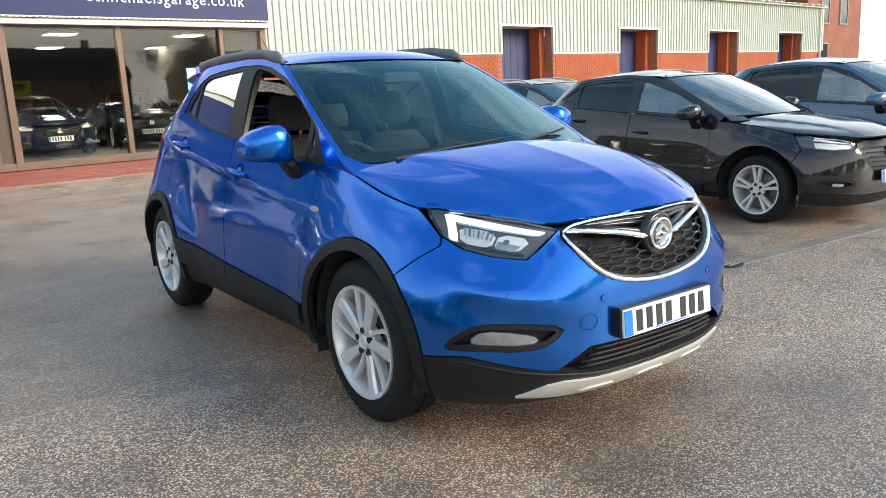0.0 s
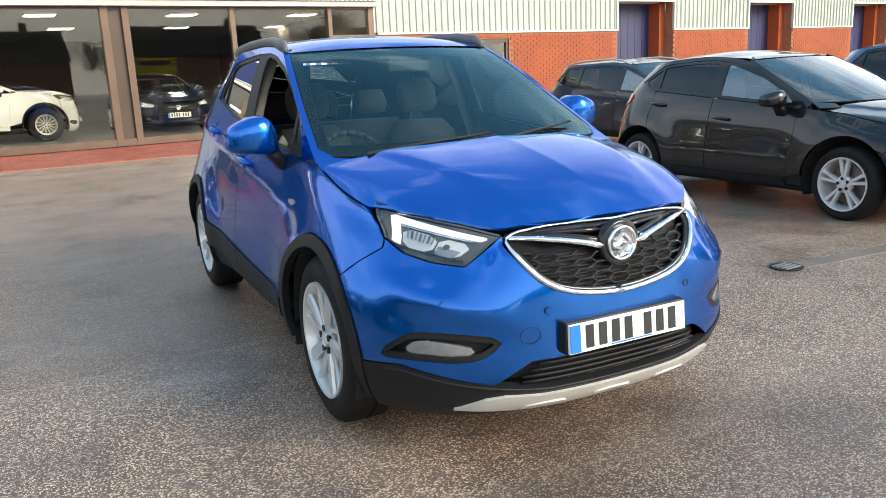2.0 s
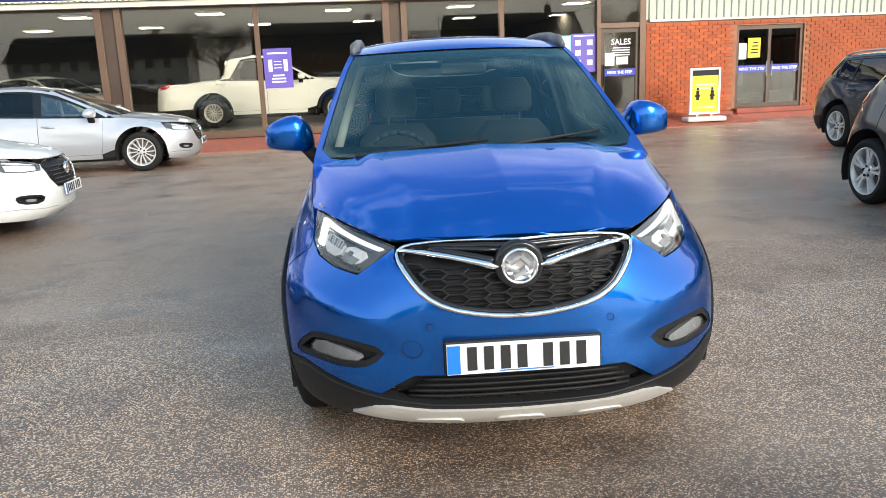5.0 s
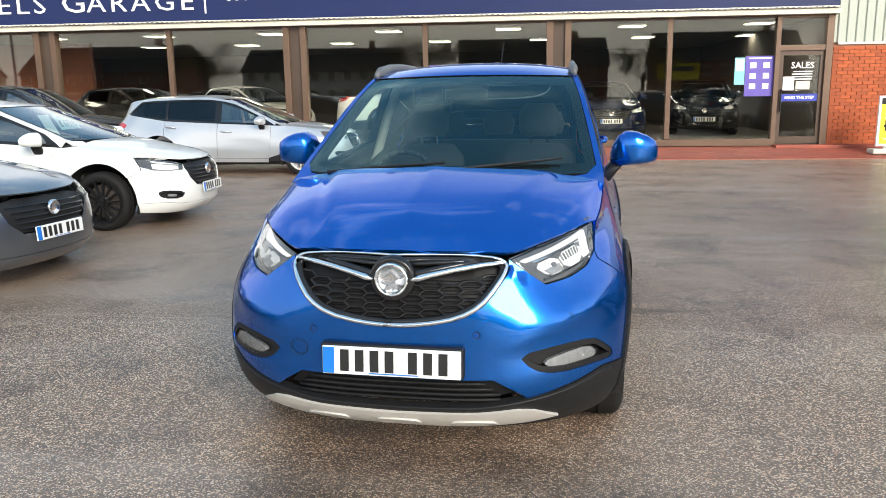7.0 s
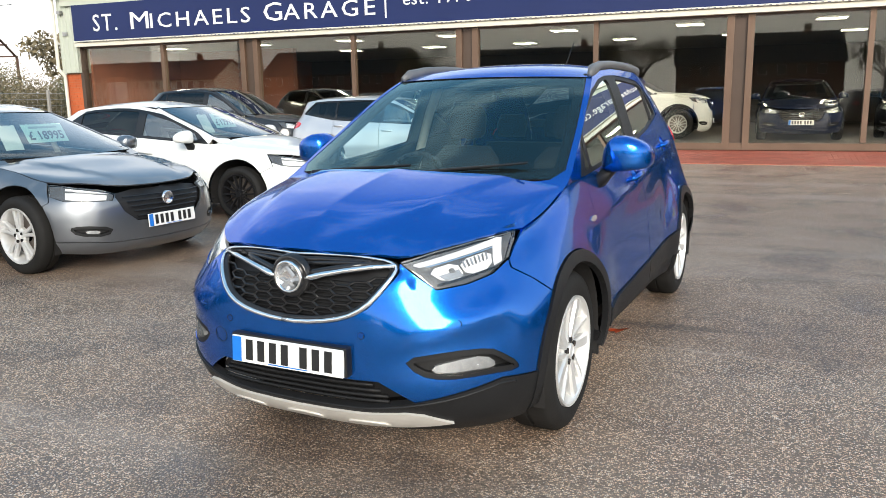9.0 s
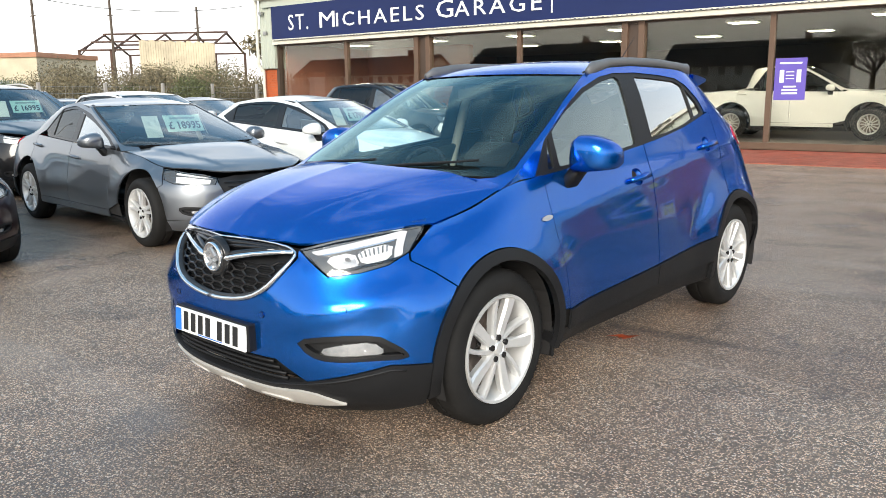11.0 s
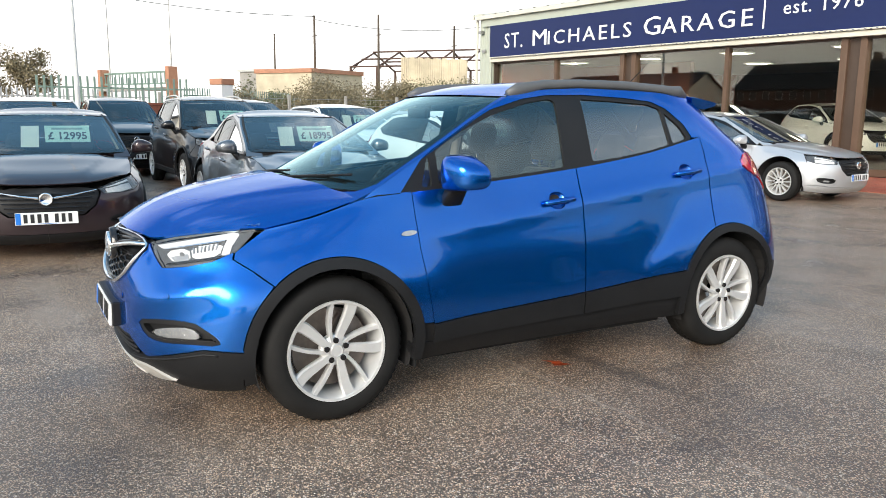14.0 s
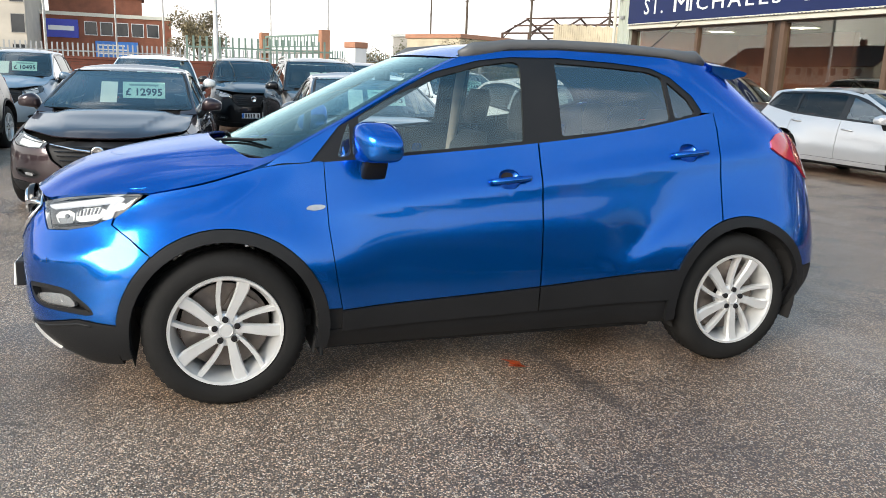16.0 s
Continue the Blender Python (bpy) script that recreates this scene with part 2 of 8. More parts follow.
M = dict(
    tarmac=tarmac(),
    brick=surface("orange brick", (0.53, 0.118, 0.034), 0.75, vary=0.15, scale=1.5, grain=90, bump=0.2, pieces=0.35),
    mortar=surface("mortar", (0.36, 0.16, 0.09), 0.9, vary=0.15, scale=4, grain=120, bump=0.2),
    paver=surface("red brick paver", (0.36, 0.085, 0.05), 0.6, vary=0.2, scale=2, grain=80, bump=0.2, pieces=0.35),
    darkbrick=surface("weathered brown brick", (0.17, 0.055, 0.035), 0.85, vary=0.3, scale=2, grain=60, bump=0.2),
    clad=surface("pale green grey steel cladding", (0.45, 0.48, 0.405), 0.45, vary=0.05, scale=0.7, grain=25, bump=0.01),
    cream=surface("cream painted metal", (0.66, 0.64, 0.54), 0.45, vary=0.08, scale=1.5, grain=30, bump=0.02),
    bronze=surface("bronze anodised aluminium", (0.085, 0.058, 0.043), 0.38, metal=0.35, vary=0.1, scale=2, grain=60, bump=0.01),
    # the same bronze, lightened in colour for the faces that catch daylight
    bronze_lit=surface("lit bronze aluminium", (0.145, 0.090, 0.060), 0.42, metal=0.3, vary=0.1, scale=2, grain=60, bump=0.01),
    navy=surface("navy sign panel", (0.010, 0.020, 0.088), 0.40, spec=0.3, vary=0.06, scale=0.8, grain=20, bump=0.0),
    navydoor=surface("navy steel door", (0.028, 0.032, 0.10), 0.45, vary=0.15, scale=1.5, grain=30, bump=0.03),
    white=surface("white lettering", (0.82, 0.82, 0.80), 0.5, vary=0.03, bump=0.0),
    purple=surface("purple poster", (0.13, 0.09, 0.42), 0.4, vary=0.05, bump=0.0),
    yellow=surface("yellow poster", (0.80, 0.66, 0.03), 0.45, vary=0.05, bump=0.0),
    cyan=surface("pale blue poster", (0.25, 0.62, 0.72), 0.45, vary=0.05, bump=0.0),
    blueband=surface("royal blue vinyl", (0.03, 0.05, 0.42), 0.4, vary=0.05, bump=0.0),
    black=surface("black plastic", (0.010, 0.010, 0.011), 0.55, spec=0.35, vary=0.2, scale=5, grain=300, bump=0.1),
    steel=surface("galvanised steel", (0.42, 0.42, 0.41), 0.4, metal=0.8, vary=0.15, scale=6, grain=50, bump=0.03),
    rust=surface("rusted steel", (0.11, 0.060, 0.042), 0.8, vary=0.3, scale=4, grain=40, bump=0.2),
    timber=surface("weathered timber pole", (0.10, 0.075, 0.055), 0.85, vary=0.25, scale=3, grain=30, bump=0.2, stretch=(4, 4, 0.4)),
    shedwall=surface("cream corrugated shed wall", (0.58, 0.50, 0.36), 0.7, vary=0.2, scale=0.8, grain=12, bump=0.05),
    edging=surface("gritty edging", (0.19, 0.155, 0.125), 0.7, vary=0.25, scale=3, grain=60, bump=0.3),
    concrete=surface("pale concrete", (0.36, 0.34, 0.31), 0.85, vary=0.15, scale=1.0, grain=30, bump=0.15),
    plaster=surface("cream render", (0.55, 0.50, 0.42), 0.85, vary=0.12, scale=0.6, grain=20, bump=0.1),
    slate=surface("dark roof slates", (0.055, 0.045, 0.042), 0.7, vary=0.3, scale=2.5, grain=18, bump=0.2),
    roofsheet=surface("pale grey roof sheets", (0.55, 0.55, 0.52), 0.5, vary=0.08, scale=1, grain=20, bump=0.02),
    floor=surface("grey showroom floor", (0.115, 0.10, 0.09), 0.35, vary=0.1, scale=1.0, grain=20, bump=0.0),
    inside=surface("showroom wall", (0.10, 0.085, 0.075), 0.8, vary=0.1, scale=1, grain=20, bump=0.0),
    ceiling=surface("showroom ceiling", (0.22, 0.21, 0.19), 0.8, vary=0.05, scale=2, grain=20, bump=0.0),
    pane=glass("showroom glass", (0.93, 0.92, 0.86), 0.9, -0.8),
    lamp=glow("ceiling lamp diffuser", (1.0, 0.97, 0.82), 10.0),
    mortar_dark=surface("dark mortar", (0.13, 0.09, 0.07), 0.9, vary=0.2, scale=4, grain=100, bump=0.2),
    fencegrey=surface("grey galvanised palisade", (0.36, 0.37, 0.37), 0.55, vary=0.1, scale=4, grain=40, bump=0.03),
    fencegreen=surface("green painted steel", (0.20, 0.28, 0.235), 0.55, vary=0.15, scale=4, grain=40, bump=0.03),
    verge=surface("grass verge soil", (0.11, 0.115, 0.05), 0.9, vary=0.3, scale=1, grain=30, bump=0.3),
    orangetrim=surface("orange fascia", (0.46, 0.22, 0.13), 0.6, vary=0.15, scale=2, grain=30, bump=0.05),
    whitepost=surface("white painted post", (0.75, 0.75, 0.72), 0.5, vary=0.08, scale=4, grain=40, bump=0.02),
    shopbrick=surface("brown brick wall", (0.26, 0.095, 0.055), 0.85, vary=0.2, scale=1.2, grain=14, bump=0.2),
    blueposter=surface("bright blue poster", (0.06, 0.22, 0.62), 0.45, vary=0.1, bump=0.0),
    farglass=surface("dark house window glass", (0.03, 0.035, 0.04), 0.08, vary=0.1, bump=0.0),
    plasterwhite=surface("white render", (0.66, 0.65, 0.60), 0.85, vary=0.1, scale=0.6, grain=20, bump=0.1),
    leaf=foliage("hedge leaves", (0.105, 0.115, 0.045)),
    drybush=foliage("dry scrub", (0.185, 0.150, 0.085)),
    grass=foliage("rough grass", (0.10, 0.12, 0.035)),
    bark=surface("bark", (0.10, 0.075, 0.055), 0.9, vary=0.3, scale=5, grain=40, bump=0.3),
)

# ---- small tools for meshes ----


def mesh_of(name, bm, material=None, smooth=False):
    me = bpy.data.meshes.new(name)
    bm.normal_update()
    bm.to_mesh(me)
    bm.free()
    if material:
        me.materials.append(material)
    if smooth:
        for p in me.polygons:
            p.use_smooth = True
    return me


def part(name, bm, material, parent=None, label="", smooth=False):
    """Links a bmesh, or a mesh, as one object, under a thing or a part."""
    me = bm if isinstance(bm, bpy.types.Mesh) else mesh_of(name, bm, material, smooth)
    ob = new(name, me)
    if parent:
        ob.parent = parent
    if label:
        ob["label"] = label
    return ob


def thing(name, m, label, category, group="", kind=""):
    ob = new(name)
    ob.empty_display_size = 0.2
    ob.matrix_basis = m
    return tagged(ob, label, category, group, kind)


def box(bm, x0, x1, y0, y1, z0, z1, m=None):
    """A box between two corners."""
    c = Matrix.Translation(((x0 + x1) / 2, (y0 + y1) / 2, (z0 + z1) / 2)) @ Matrix.Diagonal((abs(x1 - x0), abs(y1 - y0), abs(z1 - z0), 1))
    return bmesh.ops.create_cube(bm, size=1, matrix=(m @ c) if m else c)["verts"]


def boxes(*rows, bevel=0.0):
    bm = bmesh.new()
    for r in rows:
        box(bm, *r)
    if bevel:
        bmesh.ops.bevel(bm, geom=bm.edges[:], offset=bevel, segments=2, affect="EDGES", profile=0.5)
    return bm


def rod(bm, a, b, r0, r1=None, sides=10):
    """A tapered round bar from a to b."""
    a, b = Vector(a), Vector(b)
    r1 = r0 if r1 is None else r1
    turn = (b - a).to_track_quat("Z", "Y").to_matrix().to_4x4()
    m = Matrix.Translation((a + b) / 2) @ turn
    return bmesh.ops.create_cone(bm, cap_ends=True, segments=sides, radius1=r0, radius2=r1, depth=(b - a).length, matrix=m)["verts"]


def rods(*rows, sides=10):
    bm = bmesh.new()
    for r in rows:
        rod(bm, *r, sides=sides)
    return bm


def poly(bm, pts):
    return bm.faces.new([bm.verts.new(p) for p in pts])


def slab(pts, direction):
    """A flat outline pushed along a direction into a solid."""
    bm = bmesh.new()
    f = poly(bm, pts)
    g = bmesh.ops.extrude_face_region(bm, geom=[f])
    bmesh.ops.translate(bm, verts=[v for v in g["geom"] if isinstance(v, bmesh.types.BMVert)], vec=direction)
    bmesh.ops.recalc_face_normals(bm, faces=bm.faces[:])
    return bm


def lettering(name, words, size, m, material, parent, spacing=1.0, depth=0.004, align="LEFT", width=0.0, bold=0.0, apart=False):
    """Words in the built-in font, as a mesh."""
    cu = bpy.data.curves.new(name, "FONT")
    cu.body, cu.size, cu.space_character, cu.extrude, cu.align_x, cu.offset = words, size, spacing, depth, align, bold
    cu.resolution_u = 2
    tmp = bpy.data.objects.new(name, cu)
    me = bpy.data.meshes.new_from_object(tmp)
    bpy.data.objects.remove(tmp)
    xs = [v.co.x for v in me.vertices]
    me.transform(m @ Matrix.Diagonal((width / (max(xs) - min(xs)) if width else 1, 1, 1, 1)))
    me.materials.clear()
    me.materials.append(material)
    if not apart:
        return part(name, me, material, parent)
    bm = bmesh.new()
    bm.from_mesh(me)
    bm.faces.index_update()
    left = dict.fromkeys(bm.verts)
    while left:                        # one part for each character
        first = next(iter(left))
        del left[first]
        todo, seen = [first], []
        while todo:
            v = todo.pop()
            seen.append(v)
            for e in v.link_edges:
                o = e.other_vert(v)
                if o in left:
                    del left[o]
                    todo.append(o)
        idx = {v: i for i, v in enumerate(seen)}
        fs = {f for v in seen for f in v.link_faces}
        one = bpy.data.meshes.new("letter")
        one.from_pydata([tuple(v.co) for v in seen], [], [[idx[v] for v in f.verts] for f in sorted(fs, key=lambda f: f.index)])
        one.materials.append(material)
        part("letter", one, material, parent)
    bm.free()


UP = pose(0, 0, 0, 90, 0, 0)          # text lying in xy stands up and faces -y

# ---- ground ----
bm = bmesh.new()
bmesh.ops.create_grid(bm, x_segments=60, y_segments=60, size=60)
for v in bm.verts:
    r = v.co.length
    s = 1.0 if r < 30 else 1 + ((r - 30) / 20) ** 2.2
    v.co.x, v.co.y = v.co.x * s, v.co.y * s
ground = tagged(part("ground", bm, M["tarmac"]), "damp brown-grey tarmac forecourt with stone chippings", "ground", kind="structure")
rg = random.Random(4)
bm = boxes((0, 9.6, -0.07, 0.07, -0.05, 0.004), bevel=0.003)
bm.transform(pose(2.50, -0.94, 0, 0, 0, -7.7))
tagged(part("drain_channel", bm, M["edging"]), "worn pale concrete edging strip set flush in the tarmac", "kerb", kind="structure")
drain = thing("drain_cover", pose(2.50, -0.93, 0), "small round black iron drain cover in the tarmac", "drain cover")
part("rim", rods(((0, 0, -0.02), (0, 0, 0.008), 0.11), sides=20), M["black"], drain)
bm = bmesh.new()
for k in range(4):
    box(bm, -0.075, 0.075, -0.06 + k * 0.035, -0.045 + k * 0.035, 0.008, 0.013)
part("grate", bm, M["steel"], drain)
bm = bmesh.new()
for k in range(5):
    a = k * 1.25
    poly(bm, [(0.03 * k * math.cos(a), 0.02 * math.sin(a), 0.012), (0.05 + 0.02 * k, 0.015 * k, 0.02 + 0.004 * k), (0.03 + 0.01 * k, 0.05, 0.012), (-0.01, 0.03 + 0.01 * k, 0.015)])
fallen = part("fallen_leaf", bm, surface("orange dead leaf", (0.42, 0.07, 0.015), 0.6, vary=0.3, scale=30, grain=80, bump=0.05))
fallen.matrix_basis = pose(0.65, 0.04, 0)
tagged(fallen, "crumpled orange dead leaf lying on the tarmac", "leaf")

# ---- the showroom building: its front runs along x ----
FY = 13.62                       # plane of the shop front
SILL = 0.18                      # level of the paved apron at the shop front


def brick_field(name, parent, x0, x1, z0, z1, y, holes, material, first):
    """A running bond of proud bricks on a wall that faces -y; the stretch first[0]..first[1] gets bricks of their own."""
    size = (0.215, 0.065)
    verts, faces = [], []
    shared = {}

    def own(length):
        key = round(length, 3)
        if key not in shared:
            b = boxes((-length / 2, length / 2, 0, 0.02, -0.0325, 0.0325), bevel=0.0)
            shared[key] = mesh_of("brick", b, material)
        return shared[key]
    count = 0
    row = 0
    z = z0 + 0.04
    while z + 0.03 < z1:
        x = x0 + (-0.1125 if row % 2 else 0.0)
        while x < x1:
            a, b = max(x, x0), min(x + size[0], x1)
            x += 0.225
            if b - a < 0.03:
                continue
            if any(h[0] < b and a < h[1] and h[2] < z + 0.03 and z - 0.03 < h[3] for h in holes):
                continue
            if first[0] < a < first[1] and count < 290:
                ob = part("brick", own(b - a), material, parent)
                ob.location = ((a + b) / 2, y + rg.uniform(-0.002, 0.001), z)
                count += 1
            else:
                n, d = len(verts), rg.uniform(-0.002, 0.002)
                verts += [(a, y + d, z - 0.0325), (b, y + d, z - 0.0325), (b, y + d, z + 0.0325), (a, y + d, z + 0.0325),
                          (a, y + 0.02, z - 0.0325), (b, y + 0.02, z - 0.0325), (b, y + 0.02, z + 0.0325), (a, y + 0.02, z + 0.0325)]
                faces += [(n, n + 1, n + 2, n + 3), (n + 3, n + 2, n + 6, n + 7), (n, n + 4, n + 5, n + 1), (n, n + 3, n + 7, n + 4), (n + 1, n + 5, n + 6, n + 2)]
        z += 0.075
        row += 1
    me = bpy.data.meshes.new(name)
    me.from_pydata(verts, [], faces)
    me.materials.append(material)
    ob = part("brick_courses", me, material, parent)
    ob["kind"] = "stuff"


def corrugated(x0, x1, z0, z1, y, holes=()):
    """Upright trapezoid ribs; each rib is cut short above an opening."""
    bm = bmesh.new()
    x = x0
    prof = [(0.0, 0.0), (0.075, 0.0), (0.095, -0.035), (0.135, -0.035), (0.155, 0.0), (0.19, 0.0)]
    while x < x1 - 0.02:
        low = z0
        for h in holes:
            if h[0] - 0.08 < x < h[1] - 0.02:
                low = max(low, h[2])
        pts = [(min(x + a, x1), y + d) for a, d in prof]
        vs = [[bm.verts.new((px, py, zz)) for px, py in pts] for zz in (low, z1)]
        for k in range(len(pts) - 1):
            if pts[k + 1][0] - pts[k][0] > 1e-4:
                bm.faces.new((vs[0][k], vs[0][k + 1], vs[1][k + 1], vs[1][k]))
        x += 0.19
    return bm


DOORS = [(15.25 + 6.06 * k, 17.65 + 6.06 * k) for k in range(4)]     # tall workshop doorways
WALL_R, WALL_END, CLAD = 7.07, 37.95, 2.37
holes = [(a, b, 0, 3.22) for a, b in DOORS] + [(9.42, 11.2, 0.0, 2.22)]

wall = tagged(new("wall_north"), "orange brick workshop wall with pale steel cladding above", "wall", kind="structure")
bm = bmesh.new()
xs = [WALL_R] + [e for h in sorted(holes) for e in h[:2]] + [WALL_END]
for a, b in zip(xs[::2], xs[1::2]):
    box(bm, a, b, FY + 0.012, FY + 0.35, -0.1, CLAD)
box(bm, 9.42, 11.2, FY + 0.012, FY + 0.35, 2.22, CLAD)
box(bm, WALL_R, 15.25, FY + 0.06, FY + 0.35, CLAD + 0.003, 4.5)
for a, b in zip(xs[4:], xs[5:]):
    box(bm, a, b, FY + 0.06, FY + 0.35, 3.22 if (a, b) in DOORS else CLAD + 0.003, 4.5)
part("masonry", bm, M["mortar"], wall)
bm = boxes((WALL_R + 0.1, 15.2, FY - 0.035, FY + 0.06, CLAD, CLAD + 0.05))
for k in range(4):
    a = DOORS[k][1]
    b = DOORS[k + 1][0] if k < 3 else WALL_END
    box(bm, a + 0.05, b - 0.05, FY - 0.035, FY + 0.06, CLAD, CLAD + 0.05)
part("flashing", bm, M["cream"], wall)
part("cladding", corrugated(WALL_R, WALL_END, CLAD + 0.05, 4.5, FY + 0.02, [(a, b, 3.27) for a, b in DOORS]), M["clad"], wall)
for a, b in DOORS:
    bm = boxes((a - 0.07, a, FY - 0.04, FY + 0.05, CLAD, 3.29), (b, b + 0.07, FY - 0.04, FY + 0.05, CLAD, 3.29), (a, b, FY - 0.04, FY + 0.05, 3.22, 3.29))
    part("door_trim", bm, M["cream"], wall)
bm = boxes((WALL_R, WALL_END + 0.25, FY - 0.16, FY + 0.0, 4.44, 4.58))
part("gutter", bm, M["cream"], wall)
bm = boxes((WALL_END, WALL_END + 0.12, FY - 0.05, FY + 0.35, CLAD + 0.05, 4.5), (WALL_END - 0.3, WALL_END - 0.22, FY - 0.1, FY - 0.02, 0, 4.44))
part("corner_trim", bm, M["cream"], wall)
tagged(part("wall_east", boxes((WALL_END - 0.35, WALL_END, FY + 0.35, FY + 25, 0, 4.5)), M["clad"]), "end wall of the workshop in pale steel cladding", "wall", kind="structure")

for k, (a, b) in enumerate(DOORS):
    d = thing("workshop_door", pose(a, FY, 0), "navy steel folding workshop door set deep in its opening", "door", "workshop doors", "structure")
    bm = bmesh.new()
    for j in range(7):
        box(bm, 0.0 + 0.308 * j, 0.295 + 0.308 * j, 0.80, 0.86, 0.02, 3.3)
    box(bm, 0.0, 2.15, 0.84, 0.88, 0.02, 3.3)
    part("door_leaf", bm, M["navydoor"], d)
    part("reveal", boxes((2.15, 2.4, 0.36, 1.1, 0, 3.3), (-0.2, 0.0, 0.36, 1.1, 0, 3.2)), M["brick"], d)
    part("handle", rods(((1.50, 0.78, 1.0), (1.50, 0.78, 1.25), 0.015)), M["steel"], d)
    part("soffit", boxes((-0.1, 2.5, 0.36, 1.1, 3.22, 3.3)), M["cream"], d)

# double glazed door in the brick wall
dd = thing("door_1", pose(9.42, FY, 0), "bronze framed double glazed entrance door with blue warning band", "door", kind="structure")
bm = boxes((0, 0.08, 0.05, 0.15, 0.25, 2.22), (1.70, 1.78, 0.05, 0.15, 0.25, 2.22), (0.08, 1.70, 0.05, 0.15, 2.12, 2.22), (0.85, 0.93, 0.05, 0.15, 0.25, 2.12), (0.08, 0.85, 0.05, 0.15, 0.25, 0.36), (0.93, 1.70, 0.05, 0.15, 0.25, 0.36))
part("door_frame", bm, M["bronze"], dd)
for x in (0.08, 0.93):
    pn = part("pane", boxes((x, x + 0.77, 0.09, 0.10, 0.36, 2.12)), M["pane"], dd)
    pn.visible_shadow = False
    part("warning_band", boxes((x, x + 0.77, 0.07, 0.08, 1.10, 1.27)), M["blueband"], dd)
    lettering("warning_text", "MIND THE STEP", 0.10, pose(x + 0.385, 0.066, 1.15) @ UP, M["white"], dd, align="CENTER", depth=0.001, bold=0.003)
part("pull_handle", rods(((0.82, 0.02, 1.0), (0.82, 0.02, 1.35), 0.015), ((0.96, 0.02, 1.0), (0.96, 0.02, 1.35), 0.015)), M["steel"], dd)
part("notice", boxes((0.10, 0.30, 0.07, 0.078, 1.42, 1.80)), M["white"], dd)
part("notice", boxes((0.33, 0.66, 0.06, 0.068, 1.45, 1.92)), M["yellow"], dd)
for k in range(4):
    part("notice_line", boxes((0.40 + 0.02 * k, 0.60, 0.056, 0.06, 1.55 + 0.08 * k, 1.58 + 0.08 * k)), M["black"], dd)
tagged(part("step", boxes((9.2, 11.5, FY - 0.55, FY, 0.0, 0.14), (9.35, 11.3, FY - 0.25, FY, 0.14, 0.25), bevel=0.006), M["paver"]), "red brick entrance step under the glazed door", "step", kind="structure")
part("lobby", boxes((9.42, 11.2, FY + 2.2, FY + 2.3, 0, 2.4), (9.35, 9.42, FY + 0.35, FY + 2.3, 0, 2.4), (11.2, 11.27, FY + 0.35, FY + 2.3, 0, 2.4), (9.35, 11.27, FY + 0.35, FY + 2.3, 2.3, 2.4)), M["inside"], dd)

# brick paved apron, sloping up to the shop front
apron = tagged(new("pavement"), "red brick paved apron ramped up to the shop front", "pavement", kind="structure")
AX0, AX1, AY0, AY1 = -17.6, 9.2, 12.0, FY


def apron_z(y):
    return 0.02 + (SILL - 0.02) * (y - AY0) / (AY1 - AY0)


bm = slab([(AX0, AY0, -0.05), (AX0, AY1, -0.05), (AX0, AY1, SILL - 0.012), (AX0, AY0, 0.008)], (AX1 - AX0, 0, 0))
part("bedding", bm, M["mortar"], apron)
pm = bpy.data.meshes.new("brick")
pm.from_pydata([(-.1, -.05, 0), (.1, -.05, 0), (.1, .05, 0), (-.1, .05, 0), (-.103, -.053, -.02), (.103, -.053, -.02), (.103, .053, -.02), (-.103, .053, -.02)], [],
               [(0, 1, 2, 3), (0, 4, 5, 1), (1, 5, 6, 2), (2, 6, 7, 3), (3, 7, 4, 0)])
pm.materials.append(M["paver"])
verts, faces = [], []
nrow, own = 0, 0
tilt = math.atan2(SILL - 0.02, AY1 - AY0)
y = AY0 + 0.055
while y < AY1 - 0.04:
    soldier = y < AY0 + 0.25
    x = AX0 + 0.1 + (0.105 if nrow % 2 else 0)
    while x < AX1 - 0.1:
        if -1.6 < x < 2.6 and y < AY0 + 1.3 and own < 295:
            ob = part("brick", pm, None, apron)
            ob.matrix_basis = pose(x, y, apron_z(y) + rg.uniform(-0.002, 0.003), math.degrees(tilt), 0, 0)
            own += 1
        else:
            n, dz = len(verts), rg.uniform(-0.002, 0.003)
            for v in pm.vertices:
                verts.append((x + v.co.x, y + v.co.y, apron_z(y + v.co.y) + v.co.z + dz))
            faces += [tuple(n + q for q in p.vertices) for p in pm.polygons]
        x += 0.21
    y += 0.11
    nrow += 1
me = bpy.data.meshes.new("brick_courses")
me.from_pydata(verts, [], faces)
me.materials.append(M["paver"])
part("brick_courses", me, None, apron)["kind"] = "stuff"

# shop front: columns, mullions, glass, sill
COLS = [1.13, -4.98, -11.13]             # middles of the double columns
MULL = [3.58, -1.93, -8.06, -14.03]      # mullions
LEFT, RIGHT = -16.9, 7.07
TOP = 3.02
front = tagged(new("window_1"), "long glazed shop front in bronze aluminium frames", "shop window", kind="structure")
# proud columns take the lightened bronze, recesses between them the darker one
for x in COLS:
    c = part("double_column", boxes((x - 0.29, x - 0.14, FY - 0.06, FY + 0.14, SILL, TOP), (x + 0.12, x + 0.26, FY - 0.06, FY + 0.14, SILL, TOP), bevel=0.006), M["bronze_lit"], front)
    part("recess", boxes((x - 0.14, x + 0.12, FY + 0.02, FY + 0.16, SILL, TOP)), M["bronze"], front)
for x in MULL:
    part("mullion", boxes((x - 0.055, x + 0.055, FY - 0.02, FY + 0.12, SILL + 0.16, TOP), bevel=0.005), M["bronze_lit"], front)
